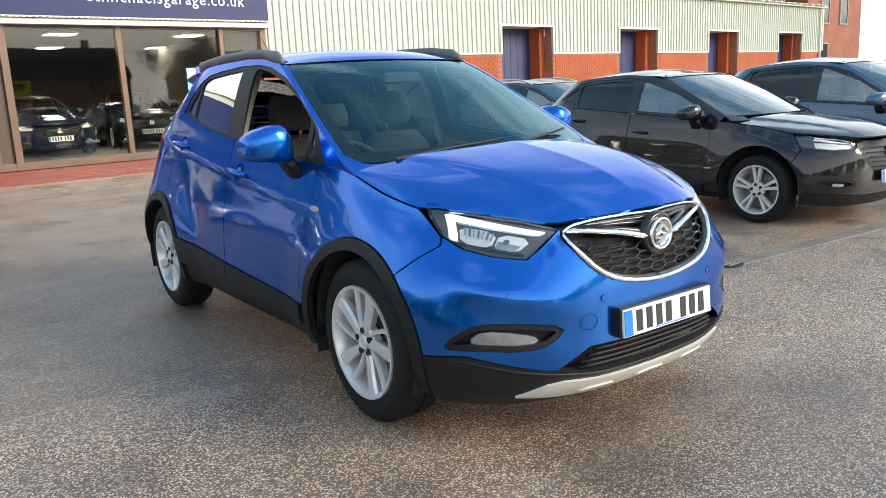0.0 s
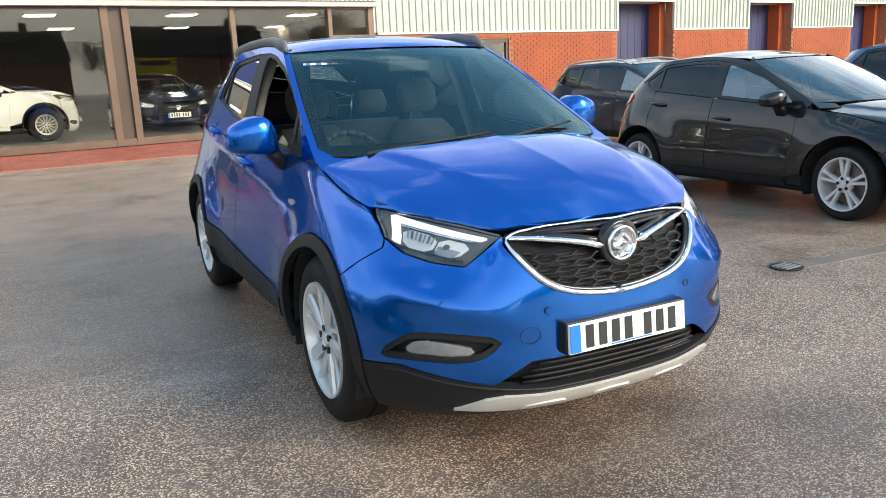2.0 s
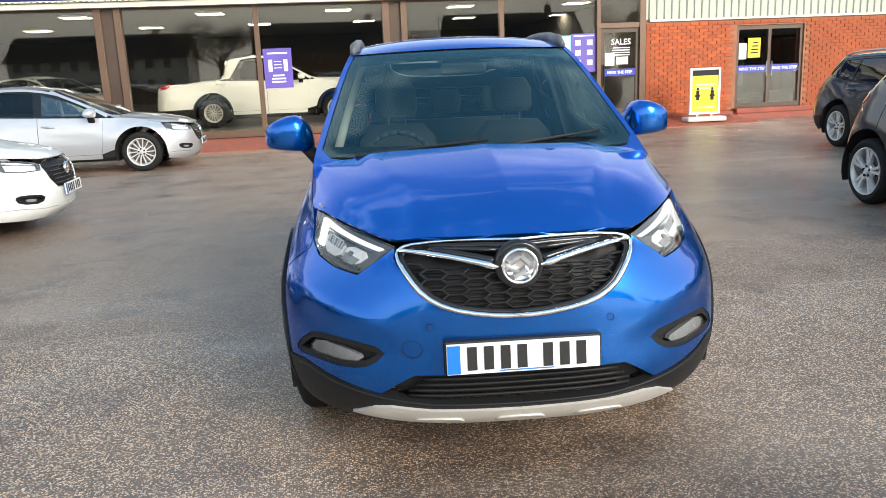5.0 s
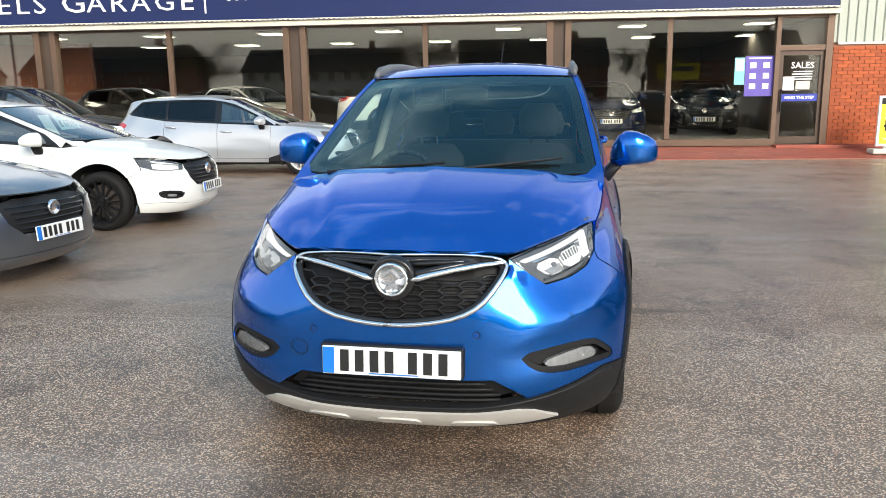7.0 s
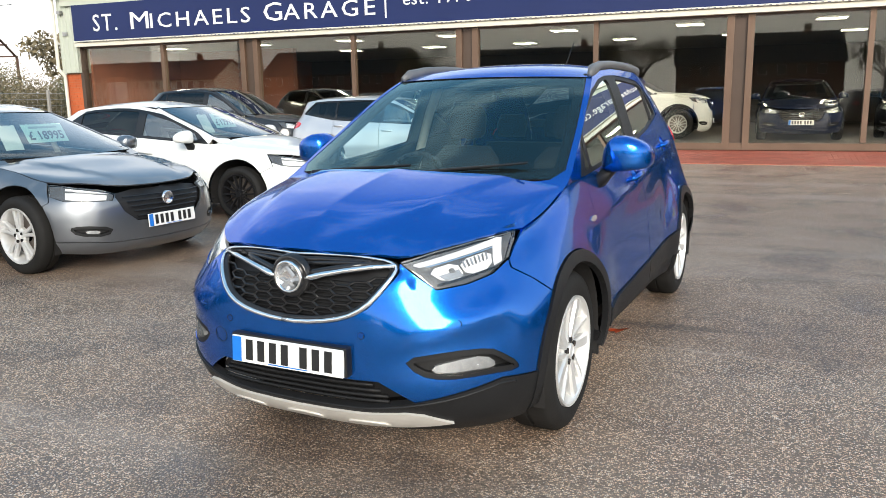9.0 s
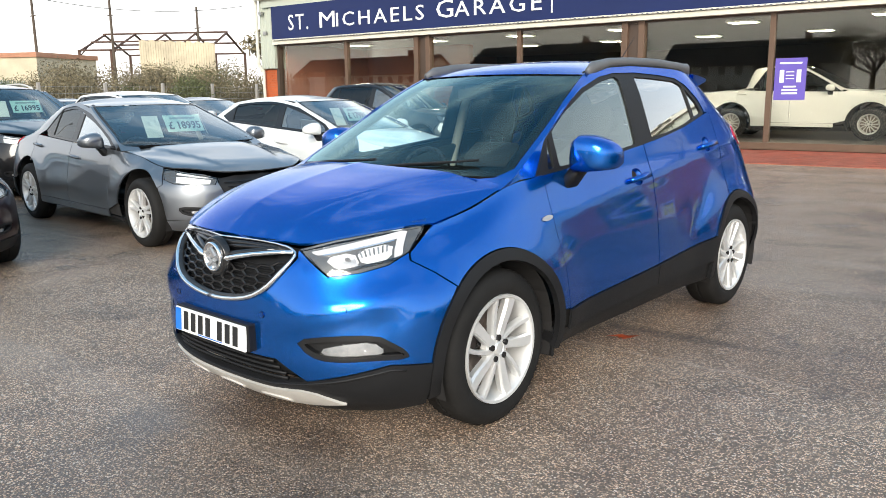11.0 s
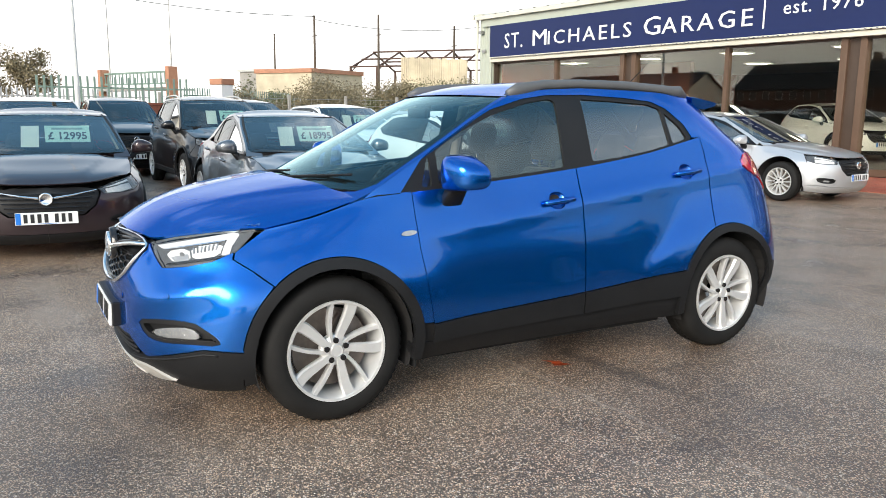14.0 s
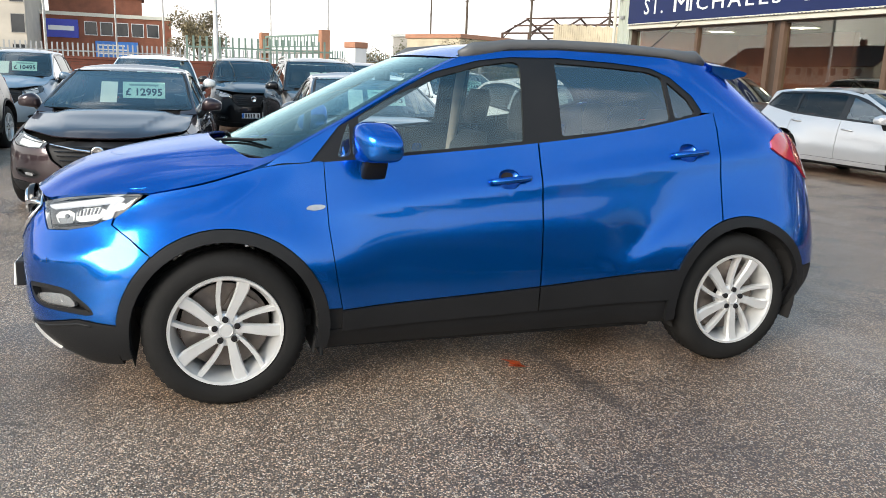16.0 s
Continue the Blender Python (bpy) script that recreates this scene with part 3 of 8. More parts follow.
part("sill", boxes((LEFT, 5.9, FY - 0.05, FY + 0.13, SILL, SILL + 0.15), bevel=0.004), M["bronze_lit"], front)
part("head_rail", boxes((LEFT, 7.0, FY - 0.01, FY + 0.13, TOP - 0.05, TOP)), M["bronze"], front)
edges = sorted([LEFT] + [e for x in COLS for e in (x - 0.14, x + 0.12)] + [e for x in MULL for e in (x - 0.055, x + 0.055)] + [5.85])
for a, b in zip(edges[::2], edges[1::2]):
    if b - a > 0.5:
        pn = part("pane", boxes((a - 0.01, b + 0.01, FY + 0.05, FY + 0.058, SILL + 0.15, TOP - 0.05)), M["pane"], front)
        pn.visible_shadow = False
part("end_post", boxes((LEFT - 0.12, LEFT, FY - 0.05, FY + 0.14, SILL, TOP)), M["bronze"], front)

# sales door at the end of the glazing
sd = thing("door_2", pose(5.86, FY, SILL), "bronze framed glass sales door with notices", "door", kind="structure")
bm = boxes((0, 0.1, -0.04, 0.12, 0, 2.84), (1.06, 1.21, -0.04, 0.12, 0, 2.84), (0.1, 1.06, -0.02, 0.12, 2.08, 2.2), (0.1, 1.06, -0.02, 0.12, 2.78, 2.84), bevel=0.004)
part("door_frame", bm, M["bronze_lit"], sd)
leaf = part("door_leaf", boxes((0.1, 0.2, 0.02, 0.1, 0.04, 2.08), (0.98, 1.06, 0.02, 0.1, 0.04, 2.08), (0.2, 0.98, 0.02, 0.1, 0.04, 0.2), (0.2, 0.98, 0.02, 0.1, 1.98, 2.08)), M["bronze"], sd)
pn = part("pane", boxes((0.2, 0.98, 0.05, 0.058, 0.2, 1.98)), M["pane"], sd)
pn.visible_shadow = False
pn = part("fanlight", boxes((0.1, 1.06, 0.05, 0.058, 2.2, 2.78)), M["pane"], sd)
pn.visible_shadow = False
part("pull_handle", rods(((0.17, -0.03, 0.75), (0.17, -0.03, 1.25), 0.018)), M["black"], sd)
part("warning_band", boxes((0.2, 0.98, 0.04, 0.046, 0.98, 1.14)), M["blueband"], sd)
lettering("warning_text", "MIND THE STEP", 0.09, pose(0.59, 0.036, 1.03) @ UP, M["white"], sd, align="CENTER", depth=0.001, bold=0.003)
lettering("sales_text", "SALES", 0.19, pose(0.62, 0.042, 1.70) @ UP, M["white"], sd, align="CENTER", depth=0.001, bold=0.003)
for k in range(4):
    part("opening_hours", boxes((0.40 + 0.03 * (k % 2), 0.84, 0.042, 0.046, 1.45 + 0.055 * k, 1.475 + 0.055 * k)), M["white"], sd)
part("notice", boxes((0.22, 0.46, 0.04, 0.046, 1.22, 1.52)), M["white"], sd)
part("notice", boxes((0.50, 0.80, 0.04, 0.046, 1.24, 1.42)), M["cream"], sd)
tagged(part("door_step", boxes((5.9, 9.2, FY - 0.35, FY - 0.02, 0.0, SILL + 0.03), bevel=0.01), M["paver"]), "low red brick step along the sales door", "step", kind="structure")

# sign band
band = thing("fascia_sign", pose(0, FY, 0), "long navy fascia sign with white lettering", "sign")
part("panel", boxes((LEFT - 0.05, RIGHT, -0.24, -0.08, 3.17, 4.17)), M["navy"], band)
bm = boxes((LEFT - 0.1, RIGHT + 0.05, -0.20, 0.14, TOP, 3.13), (LEFT - 0.05, RIGHT, -0.26, -0.06, 3.14, 3.175))
part("cream_trim", bm, M["cream"], band)
part("backing", boxes((LEFT, RIGHT, -0.08, 0.13, 3.13, 4.3)), M["clad"], band)
bm = bmesh.new()
for k in range(200):
    x = LEFT + 0.06 + k * 0.12
    if x < RIGHT - 0.05:
        box(bm, x, x + 0.05, -0.265, -0.262, 3.145, 3.158)
part("perforated_edge", bm, M["navydoor"], band)["kind"] = "stuff"
for x, words, size, w in ((-16.2, "ST.", 0.66, 0.86), (-14.9, "M", 0.66, 0.62), (-14.2, "ICHAELS", 0.56, 3.25), (-10.52, "G", 0.66, 0.55), (-9.88, "ARAGE", 0.56, 2.6)):
    lettering("letters", words, size, pose(x, -0.25, 3.42) @ UP, M["white"], band, spacing=1.25, depth=0.008, width=w, apart=True)
part("divider", boxes((-7.02, -6.98, -0.255, -0.245, 3.33, 4.0)), M["white"], band)
lettering("letters", "est. 1976", 0.42, pose(-6.55, -0.25, 3.60) @ UP, M["white"], band, spacing=1.1, depth=0.008, width=1.75, apart=True)
lettering("letters", "stmichaelsgarage.co.uk", 0.36, pose(2.95, -0.25, 3.48) @ UP, M["white"], band, spacing=1.12, depth=0.008, width=3.5, apart=True)
part("top_trim", boxes((LEFT - 0.5, RIGHT, -0.22, 0.1, 4.17, 4.5)), M["clad"], band)
tagged(part("gutter", boxes((LEFT - 0.75, RIGHT, FY - 0.34, FY - 0.20, 4.40, 4.52)), M["cream"]), "cream metal gutter along the eaves", "gutter", kind="structure")

# left end of the front
end = tagged(new("wall_west"), "corner pier of pale cladding over orange brick", "wall", kind="structure")
part("masonry", boxes((LEFT - 0.72, LEFT - 0.12, FY + 0.01, FY + 0.3, -0.1, 2.28), (LEFT - 0.72, LEFT - 0.42, FY + 0.3, FY + 26, -0.1, 4.5)), M["mortar"], end)
brick_field("bricks", end, LEFT - 0.72, LEFT - 0.12, 0.0, 2.28, FY - 0.005, [], M["brick"], (0, 0))
part("cladding", corrugated(LEFT - 0.72, LEFT - 0.06, 2.3, 4.45, FY - 0.12), M["clad"], end)
part("cladding_return", boxes((LEFT - 0.74, LEFT - 0.06, FY - 0.11, FY + 0.3, 2.29, 4.45)), M["clad"], end)
part("downpipe", rods(((LEFT - 0.80, FY - 0.2, 4.4), (LEFT - 0.80, FY - 0.2, 2.4), 0.05), ((LEFT - 0.80, FY - 0.2, 2.4), (LEFT - 0.66, FY - 0.12, 2.2), 0.05), ((LEFT - 0.66, FY - 0.12, 2.2), (LEFT - 0.66, FY - 0.12, 0.0), 0.05)), M["cream"], end)
part("alarm_box", boxes((LEFT - 0.52, LEFT - 0.36, FY - 0.2, FY - 0.15, 3.35, 3.45), (LEFT - 0.6, LEFT - 0.48, FY - 0.28, FY - 0.15, 3.95, 4.05)), M["steel"], end)

# roof with a low pitch, rising away from the front
bm = bmesh.new()
n = 90
for k in range(n):
    x0, x1 = LEFT - 0.9 + k * 0.62, LEFT - 0.9 + (k + 1) * 0.62
    for (a, za), (b, zb) in (((x0, 0.0), (x0 + 0.45, 0.0)), ((x0 + 0.45, 0.0), (x0 + 0.5, 0.04)), ((x0 + 0.5, 0.04), (x0 + 0.57, 0.04)), ((x0 + 0.57, 0.04), (x1, 0.0))):
        poly(bm, [(a, FY - 0.28, 4.52 + za), (b, FY - 0.28, 4.52 + zb), (b, FY + 13, 6.6 + zb), (a, FY + 13, 6.6 + za)])
        poly(bm, [(a, FY + 13, 6.6 + za), (b, FY + 13, 6.6 + zb), (b, FY + 26, 4.5 + zb), (a, FY + 26, 4.5 + za)])
tagged(part("roof", bm, M["roofsheet"]), "pale grey profiled steel roof with low pitch", "roof", kind="structure")
tagged(part("verge", slab([(LEFT - 0.92, FY - 0.3, 4.42), (LEFT - 0.92, FY + 13, 6.5), (LEFT - 0.92, FY + 13, 6.68), (LEFT - 0.92, FY - 0.3, 4.6)], (0.06, 0, 0)), M["cream"]), "cream verge trim of the roof gable", "trim", kind="structure")
tagged(part("wall_back", boxes((LEFT - 0.4, WALL_END, FY + 25.7, FY + 26, 0, 4.5)), M["clad"]), "plain back wall of the building", "wall", kind="structure")
tagged(part("gable", slab([(LEFT - 0.72, FY + 0.3, 4.5), (LEFT - 0.72, FY + 25.7, 4.5), (LEFT - 0.72, FY + 13, 6.5)], (0.2, 0, 0)), M["clad"]), "gable end in pale steel cladding", "wall", kind="structure")

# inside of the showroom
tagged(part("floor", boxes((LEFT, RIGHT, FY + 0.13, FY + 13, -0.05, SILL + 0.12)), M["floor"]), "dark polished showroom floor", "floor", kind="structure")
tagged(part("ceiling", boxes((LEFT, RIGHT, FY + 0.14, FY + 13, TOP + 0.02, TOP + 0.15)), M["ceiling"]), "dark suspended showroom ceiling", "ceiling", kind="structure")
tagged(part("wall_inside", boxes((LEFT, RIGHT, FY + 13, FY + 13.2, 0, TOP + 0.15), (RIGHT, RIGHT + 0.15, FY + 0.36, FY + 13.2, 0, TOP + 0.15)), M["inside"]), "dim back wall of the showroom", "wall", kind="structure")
tagged(part("wall_brick_inside", boxes((LEFT + 0.02, LEFT + 4.5, FY + 4.2, FY + 4.4, SILL, TOP + 0.02), (LEFT - 0.1, LEFT + 0.02, FY + 0.3, FY + 13, SILL, TOP + 0.02)), M["shopbrick"]), "brown brick partition inside the showroom", "wall", kind="structure")
panel_light = thing("ceiling_light", pose(0, 0, TOP), "square recessed ceiling light with warm white diffuser", "ceiling light", "showroom ceiling lights")
part("frame", boxes((-0.32, 0.32, -0.32, -0.30, -0.02, 0.018), (-0.32, 0.32, 0.30, 0.32, -0.02, 0.018), (-0.32, -0.30, -0.30, 0.30, -0.02, 0.018), (0.30, 0.32, -0.30, 0.30, -0.02, 0.018)), M["white"], panel_light)
part("diffuser", boxes((-0.30, 0.30, -0.30, 0.30, -0.014, 0.016)), M["lamp"], panel_light)
for i in range(8):
    for j in range(2):
        m = pose(LEFT + 1.6 + i * 3.05 + 0.9 * (j % 2), FY + 2.0 + j * 4.2, TOP)
        if i == 0 and j == 0:
            panel_light.matrix_basis = m
        else:
            copy_thing(panel_light, m)

# posters on the glass
def poster(x, z0, z1, w, material, bars, label, y=FY + 0.035):
    p = thing("poster", pose(x, y, z0), label, "poster")
    part("sheet", boxes((0, w, 0, 0.006, 0, z1 - z0)), M[material], p)
    for (a, b, c, d) in bars:
        part("print", boxes((a * w, b * w, -0.004, -0.001, c * (z1 - z0), d * (z1 - z0))), M["white"], p)
    return p


person_bars = [(0.15, 0.85, 0.86, 0.9), (0.36, 0.62, 0.66, 0.68), (0.36, 0.62, 0.58, 0.6), (0.36, 0.62, 0.5, 0.52), (0.16, 0.30, 0.42, 0.72), (0.70, 0.84, 0.42, 0.72),
               (0.3, 0.7, 0.30, 0.34), (0.25, 0.75, 0.22, 0.26), (0.25, 0.75, 0.14, 0.18)]
poster(-1.84, 1.22, 2.08, 0.62, "purple", person_bars, "purple paper poster with white print stuck inside the glass")
grid_bars = [(0.1, 0.9, 0.93, 0.96)] + [(a, a + 0.22, c, c + 0.14) for a in (0.16, 0.62) for c in (0.18, 0.44, 0.70)]
poster(5.25, 1.28, 2.16, 0.62, "purple", grid_bars, "purple safety poster with rows of white symbols")
poster(5.02, 1.54, 2.13, 0.22, "cyan", [(0.1, 0.9, 0.5, 0.95)], "pale blue and white paper notice on the glass")

# standing sign outside
ab = thing("pavement_sign", pose(8.03, 12.48, 0.066, 0, 0, -4), "yellow pavement sign in a white frame on a rubber foot", "sign")
bm = boxes((-0.36, -0.31, -0.03, 0.03, 0.16, 1.2), (0.31, 0.36, -0.03, 0.03, 0.16, 1.2), (-0.31, 0.31, -0.03, 0.03, 1.15, 1.2), (-0.31, 0.31, -0.03, 0.03, 0.16, 0.21), bevel=0.004)
part("frame", bm, M["white"], ab)
part("panel", boxes((-0.31, 0.31, -0.015, 0.015, 0.21, 1.15)), M["yellow"], ab)
part("header", boxes((-0.31, 0.31, -0.022, -0.016, 1.03, 1.15)), M["black"], ab)
for k in range(3):
    part("print", boxes((-0.22, 0.22, -0.02, -0.016, 0.30 + 0.08 * k + 0.35 * (k > 0), 0.33 + 0.08 * k + 0.35 * (k > 0))), M["cream"], ab)
for x in (-0.17, 0.17):
    part("symbol", boxes((x - 0.035, x + 0.035, -0.022, -0.016, 0.48, 0.70), (x - 0.06, x + 0.06, -0.022, -0.0165, 0.56, 0.60), (x - 0.025, x + 0.025, -0.022, -0.016, 0.71, 0.76)), M["black"], ab)
part("foot", boxes((-0.46, 0.46, -0.2, 0.2, 0.0, 0.11), bevel=0.03), M["cream"], ab)
part("stem", boxes((-0.2, -0.14, -0.02, 0.02, 0.1, 0.17)), M["steel"], ab)
part("stem", boxes((0.14, 0.2, -0.02, 0.02, 0.1, 0.17)), M["steel"], ab)

# ---- cars: panels laid on smooth body surfaces ----
# A car stands with its nose to -y, its left side to +x, wheels on z = 0.
from mathutils.geometry import delaunay_2d_cdt


def spline(pts):
    """A smooth curve through a few (a, b) pairs, without overshoot."""
    a, b = np.array(sorted(pts), float).T
    h, d = np.diff(a), np.diff(b) / np.diff(a)
    m = np.r_[d[0], np.where(d[:-1] * d[1:] > 0, 2 * d[:-1] * d[1:] / np.where(d[:-1] + d[1:] == 0, 1, d[:-1] + d[1:]), 0), d[-1]]

    def f(x):
        x = np.asarray(x, float)
        k = np.clip(np.searchsorted(a, x) - 1, 0, len(h) - 1)
        t = (x - a[k]) / h[k]
        low, high = t < 0, t > 1
        u = np.clip(t, 0, 1)
        y = (1 + 2 * u) * (1 - u) ** 2 * b[k] + u * (1 - u) ** 2 * h[k] * m[k] + u * u * (3 - 2 * u) * b[k + 1] + u * u * (u - 1) * h[k] * m[k + 1]
        return y + np.where(low, (x - a[0]) * m[0], 0) + np.where(high, (x - a[-1]) * m[-1], 0)
    return f


def smoothed(pts, sigma):
    """The same curve with its bends eased out, so that reflections run over it unbroken."""
    f = spline(pts)
    lo, hi = min(a for a, _ in pts) - 0.3, max(a for a, _ in pts) + 0.3
    n = 1600
    g = np.linspace(lo - 4 * sigma, hi + 4 * sigma, n)
    d = g[1] - g[0]
    m = int(3.5 * sigma / d)
    k = np.exp(-0.5 * (np.arange(-m, m + 1) * d / sigma) ** 2)
    v = np.convolve(np.pad(f(g), m, mode="edge"), k / k.sum(), "valid")
    return lambda x: np.interp(np.asarray(x, float), g, v)


def fillet(pts, r):
    """Rounds each corner of an outline by about r."""
    p, out = [np.array(a, float) for a in pts], []
    for i, a in enumerate(p):
        u, v = p[i - 1] - a, p[(i + 1) % len(p)] - a
        lu, lv = np.linalg.norm(u), np.linalg.norm(v)
        s, e = a + u * min(r / lu, 0.45), a + v * min(r / lv, 0.45)
        out += [s * (1 - t) ** 2 + 2 * a * t * (1 - t) + e * t * t for t in (0, 0.25, 0.5, 0.75, 1.0)]
    return np.array(out)


def ease(t):
    t = np.clip(t, 0, 1)
    return t * t * (3 - 2 * t)


class Shape:
    """The smooth skin of a car: side, front, rear, bonnet, screen and roof, from a few curves."""

    def __init__(s, **k):
        s.nose, s.tail, s.width = smoothed(k["nose"], 0.03), smoothed(k["tail"], 0.03), smoothed(k["width"], 0.06)
        s.hood, s.roofc, s.belt, s.gutter, s.ws = (spline(k[n]) for n in ("hood", "roof", "belt", "gutter", "screen"))
        s.hood = smoothed(k["hood"], 0.05)
        s.fine = k.get("exact", False)
        s.front_n, s.front_l = spline(k["front_n"]), spline(k["front_l"])
        s.wheels, s.R, s.flare, s.bow = k["wheels"], k["radius"], k["flare"], k["bow"]
        s.lr, s.nr, s.xe, s.lip, s.rise = k.get("lr", 0.62), k.get("nr", 2.8), k["hood_half"], k["lip"], k.get("rise", 0.045)
        s.exact = k.get("exact", False)
        s.lipz = smoothed(k["lip_line"], 0.02) if "lip_line" in k else spline([(0, s.lip), (0.35, s.lip + 0.008), (0.7, s.lip + s.rise), (0.9, s.lip + s.rise)])
        s.blade, s.ridge, s.swage = k.get("blade", 0.0), k.get("ridge", 0.0), k.get("swage", 0.0)
        s.plan, s.crease, s.gz = k.get("plan", 0.03), k.get("crease", 0.010), k.get("door_crease", 0.006)

    def side(s, y, z):
        y, z = np.asarray(y, float), np.asarray(z, float)
        w = s.width(z) - s.plan * ((y - 0.1) / 1.6) ** 2
        for yw in s.wheels:
            r = np.hypot(y - yw, z - s.R)
            w = w + s.flare * np.exp(-(((r - s.R - 0.06) / 0.20) ** 2)) * ease((1.05 - z) / 0.45)
        # a swage that rises to the back, and the hollow under it
        line = 0.86 + 0.10 * (y + 0.9)
        w = w + 0.5 * s.gz * np.exp(-(((z - line) / 0.06) ** 2)) * ease((y + 1.3) / 0.7) - 1.6 * s.gz * np.exp(-(((z - 0.62 - 0.06 * y) / 0.12) ** 2)) * ease((y + 1.0) / 0.6) * ease((1.1 - y) / 0.6)
        if s.swage:
            # a crisp swage under the handles, rising to the back
            off_line = z - 0.925 - 0.118 * y
            w = w + s.swage * np.exp(-np.sqrt(off_line ** 2 + 0.020 ** 2) / 0.055) * ease((y + 1.05) / 0.5) * ease((1.75 - y) / 0.5)
        if s.blade:
            # a short rising blade ahead of the rear wheel, hollow before it
            d, a = (0.33 * (z - 0.55) - 0.25 * (y - 0.60)) / 0.414, (0.33 * (y - 0.60) + 0.25 * (z - 0.55)) / 0.414
            w = w - s.blade * ease((d + 0.05) / 0.11) * np.exp(-((np.maximum(d, 0) / 0.22) ** 2)) * ease((a + 0.12) / 0.25) * ease((0.52 - a) / 0.25)
        # the wing rolls over into the bonnet
        zs = s.bonnet(s.edge(y), y)
        roll = np.clip((z - (zs - 0.13)) / 0.13, 0, 1) ** 2.6 * ease((-0.92 - y) / 0.30)
        return w + (np.minimum(s.edge(y) / np.maximum(s._e(y, z), 0.5), w) - w) * roll

    def _e(s, y, z):
        u = np.clip((y - s.nose(z)) / s.front_l(z), 0, 1)
        n = s.front_n(z)
        return (1 - (1 - u) ** n) ** (1 / n)

    def full(s, y, z):
        u = np.clip((s.tail(z) - y) / s.lr, 0, 1)
        return s.side(y, z) * s._e(y, z) * (1 - (1 - u) ** s.nr) ** (1 / s.nr)

    def _at(s, tau, z):
        n, l, y0 = s.front_n(z), s.front_l(z), s.nose(z)
        th = np.clip(tau, 0, 1) * math.pi / 2
        y = y0 + l * (1 - np.maximum(np.cos(th), 0) ** (2 / n)) + np.maximum(tau - 1, 0)
        return s.side(y, z) * np.sin(th) ** (2 / n), y, y0

    def _find(s, want, z, q):
        lo, hi = np.zeros_like(z), np.full_like(z, 2.5 if q else 1.0)
        for _ in range(42):
            mid = (lo + hi) / 2
            x, y, y0 = s._at(mid, z)
            less = (x + (y - y0) if q else x) < want
            lo, hi = np.where(less, mid, lo), np.where(less, hi, mid)
        return s._at((lo + hi) / 2, z)

    def front(s, x, z):
        """The nose, from a table made once."""
        x, z = np.broadcast_arrays(np.asarray(x, float), np.asarray(z, float))
        if not hasattr(s, "_tab"):
            gx, gz = np.meshgrid(np.linspace(0, 0.92, 93), np.linspace(0.14, 1.04, 46), indexing="ij")
            s._tab = s._find(gx, gz, False)[1]
        u, v = np.clip(np.abs(x) / 0.01, 0, 91.999), np.clip((z - 0.14) / 0.02, 0, 44.999)
        i, j = u.astype(int), v.astype(int)
        a, b = u - i, v - j
        t = s._tab
        return (t[i, j] * (1 - a) + t[i + 1, j] * a) * (1 - b) + (t[i, j + 1] * (1 - a) + t[i + 1, j + 1] * a) * b

    def wrap(s, q, z):
        """Round the nose: q is x plus the way back from the tip."""
        q, z = np.broadcast_arrays(np.asarray(q, float), np.asarray(z, float))
        if s.exact:
            x, y, _ = s._find(np.abs(q), z, True)
            aq = np.abs(q)
            ridge = 0.515 + 0.10 * (aq - 0.45) / 0.55
            where = ease((aq - 0.25) / 0.35) * ease((1.25 - aq) / 0.30)
            lift = where * (0.008 * np.exp(-(((z - ridge - 0.045) / 0.045) ** 2)) - 0.006 * np.exp(-(((z - ridge + 0.045) / 0.055) ** 2)))
            phi = np.clip(x / 0.87, 0, 1) * math.pi / 2
            x, y = x + lift * np.sin(phi), y - lift * np.cos(phi)
        else:
            if not hasattr(s, "_wt"):
                gq, gz = np.meshgrid(np.linspace(0, 1.8, 181), np.linspace(0.14, 1.14, 51), indexing="ij")
                s._wt = s._find(gq, gz, True)[:2]
            u, v = np.clip(np.abs(q) / 0.01, 0, 179.999), np.clip((z - 0.14) / 0.02, 0, 49.999)
            i, j = u.astype(int), v.astype(int)
            a, b = u - i, v - j
            x, y = ((t[i, j] * (1 - a) + t[i + 1, j] * a) * (1 - b) + (t[i, j + 1] * (1 - a) + t[i + 1, j + 1] * a) * b for t in s._wt)
        return np.stack([x * np.sign(q), y, z], -1)

    def q(s, kind, v, z):
        if kind == "x":
            return v + float(s.front(v, z)) - float(s.nose(z))
        return float(s.full(v, z)) + v - float(s.nose(z))

    def edge(s, y):
        """Half width of the bonnet."""
        return s.xe * s._e(y, s.lip + 0.05) ** 0.4

    def lead(s, x):
        """The front edge of the bonnet."""
        s.bonnet(0.0, 0.0)
        return np.interp(np.abs(x), *s._lead)

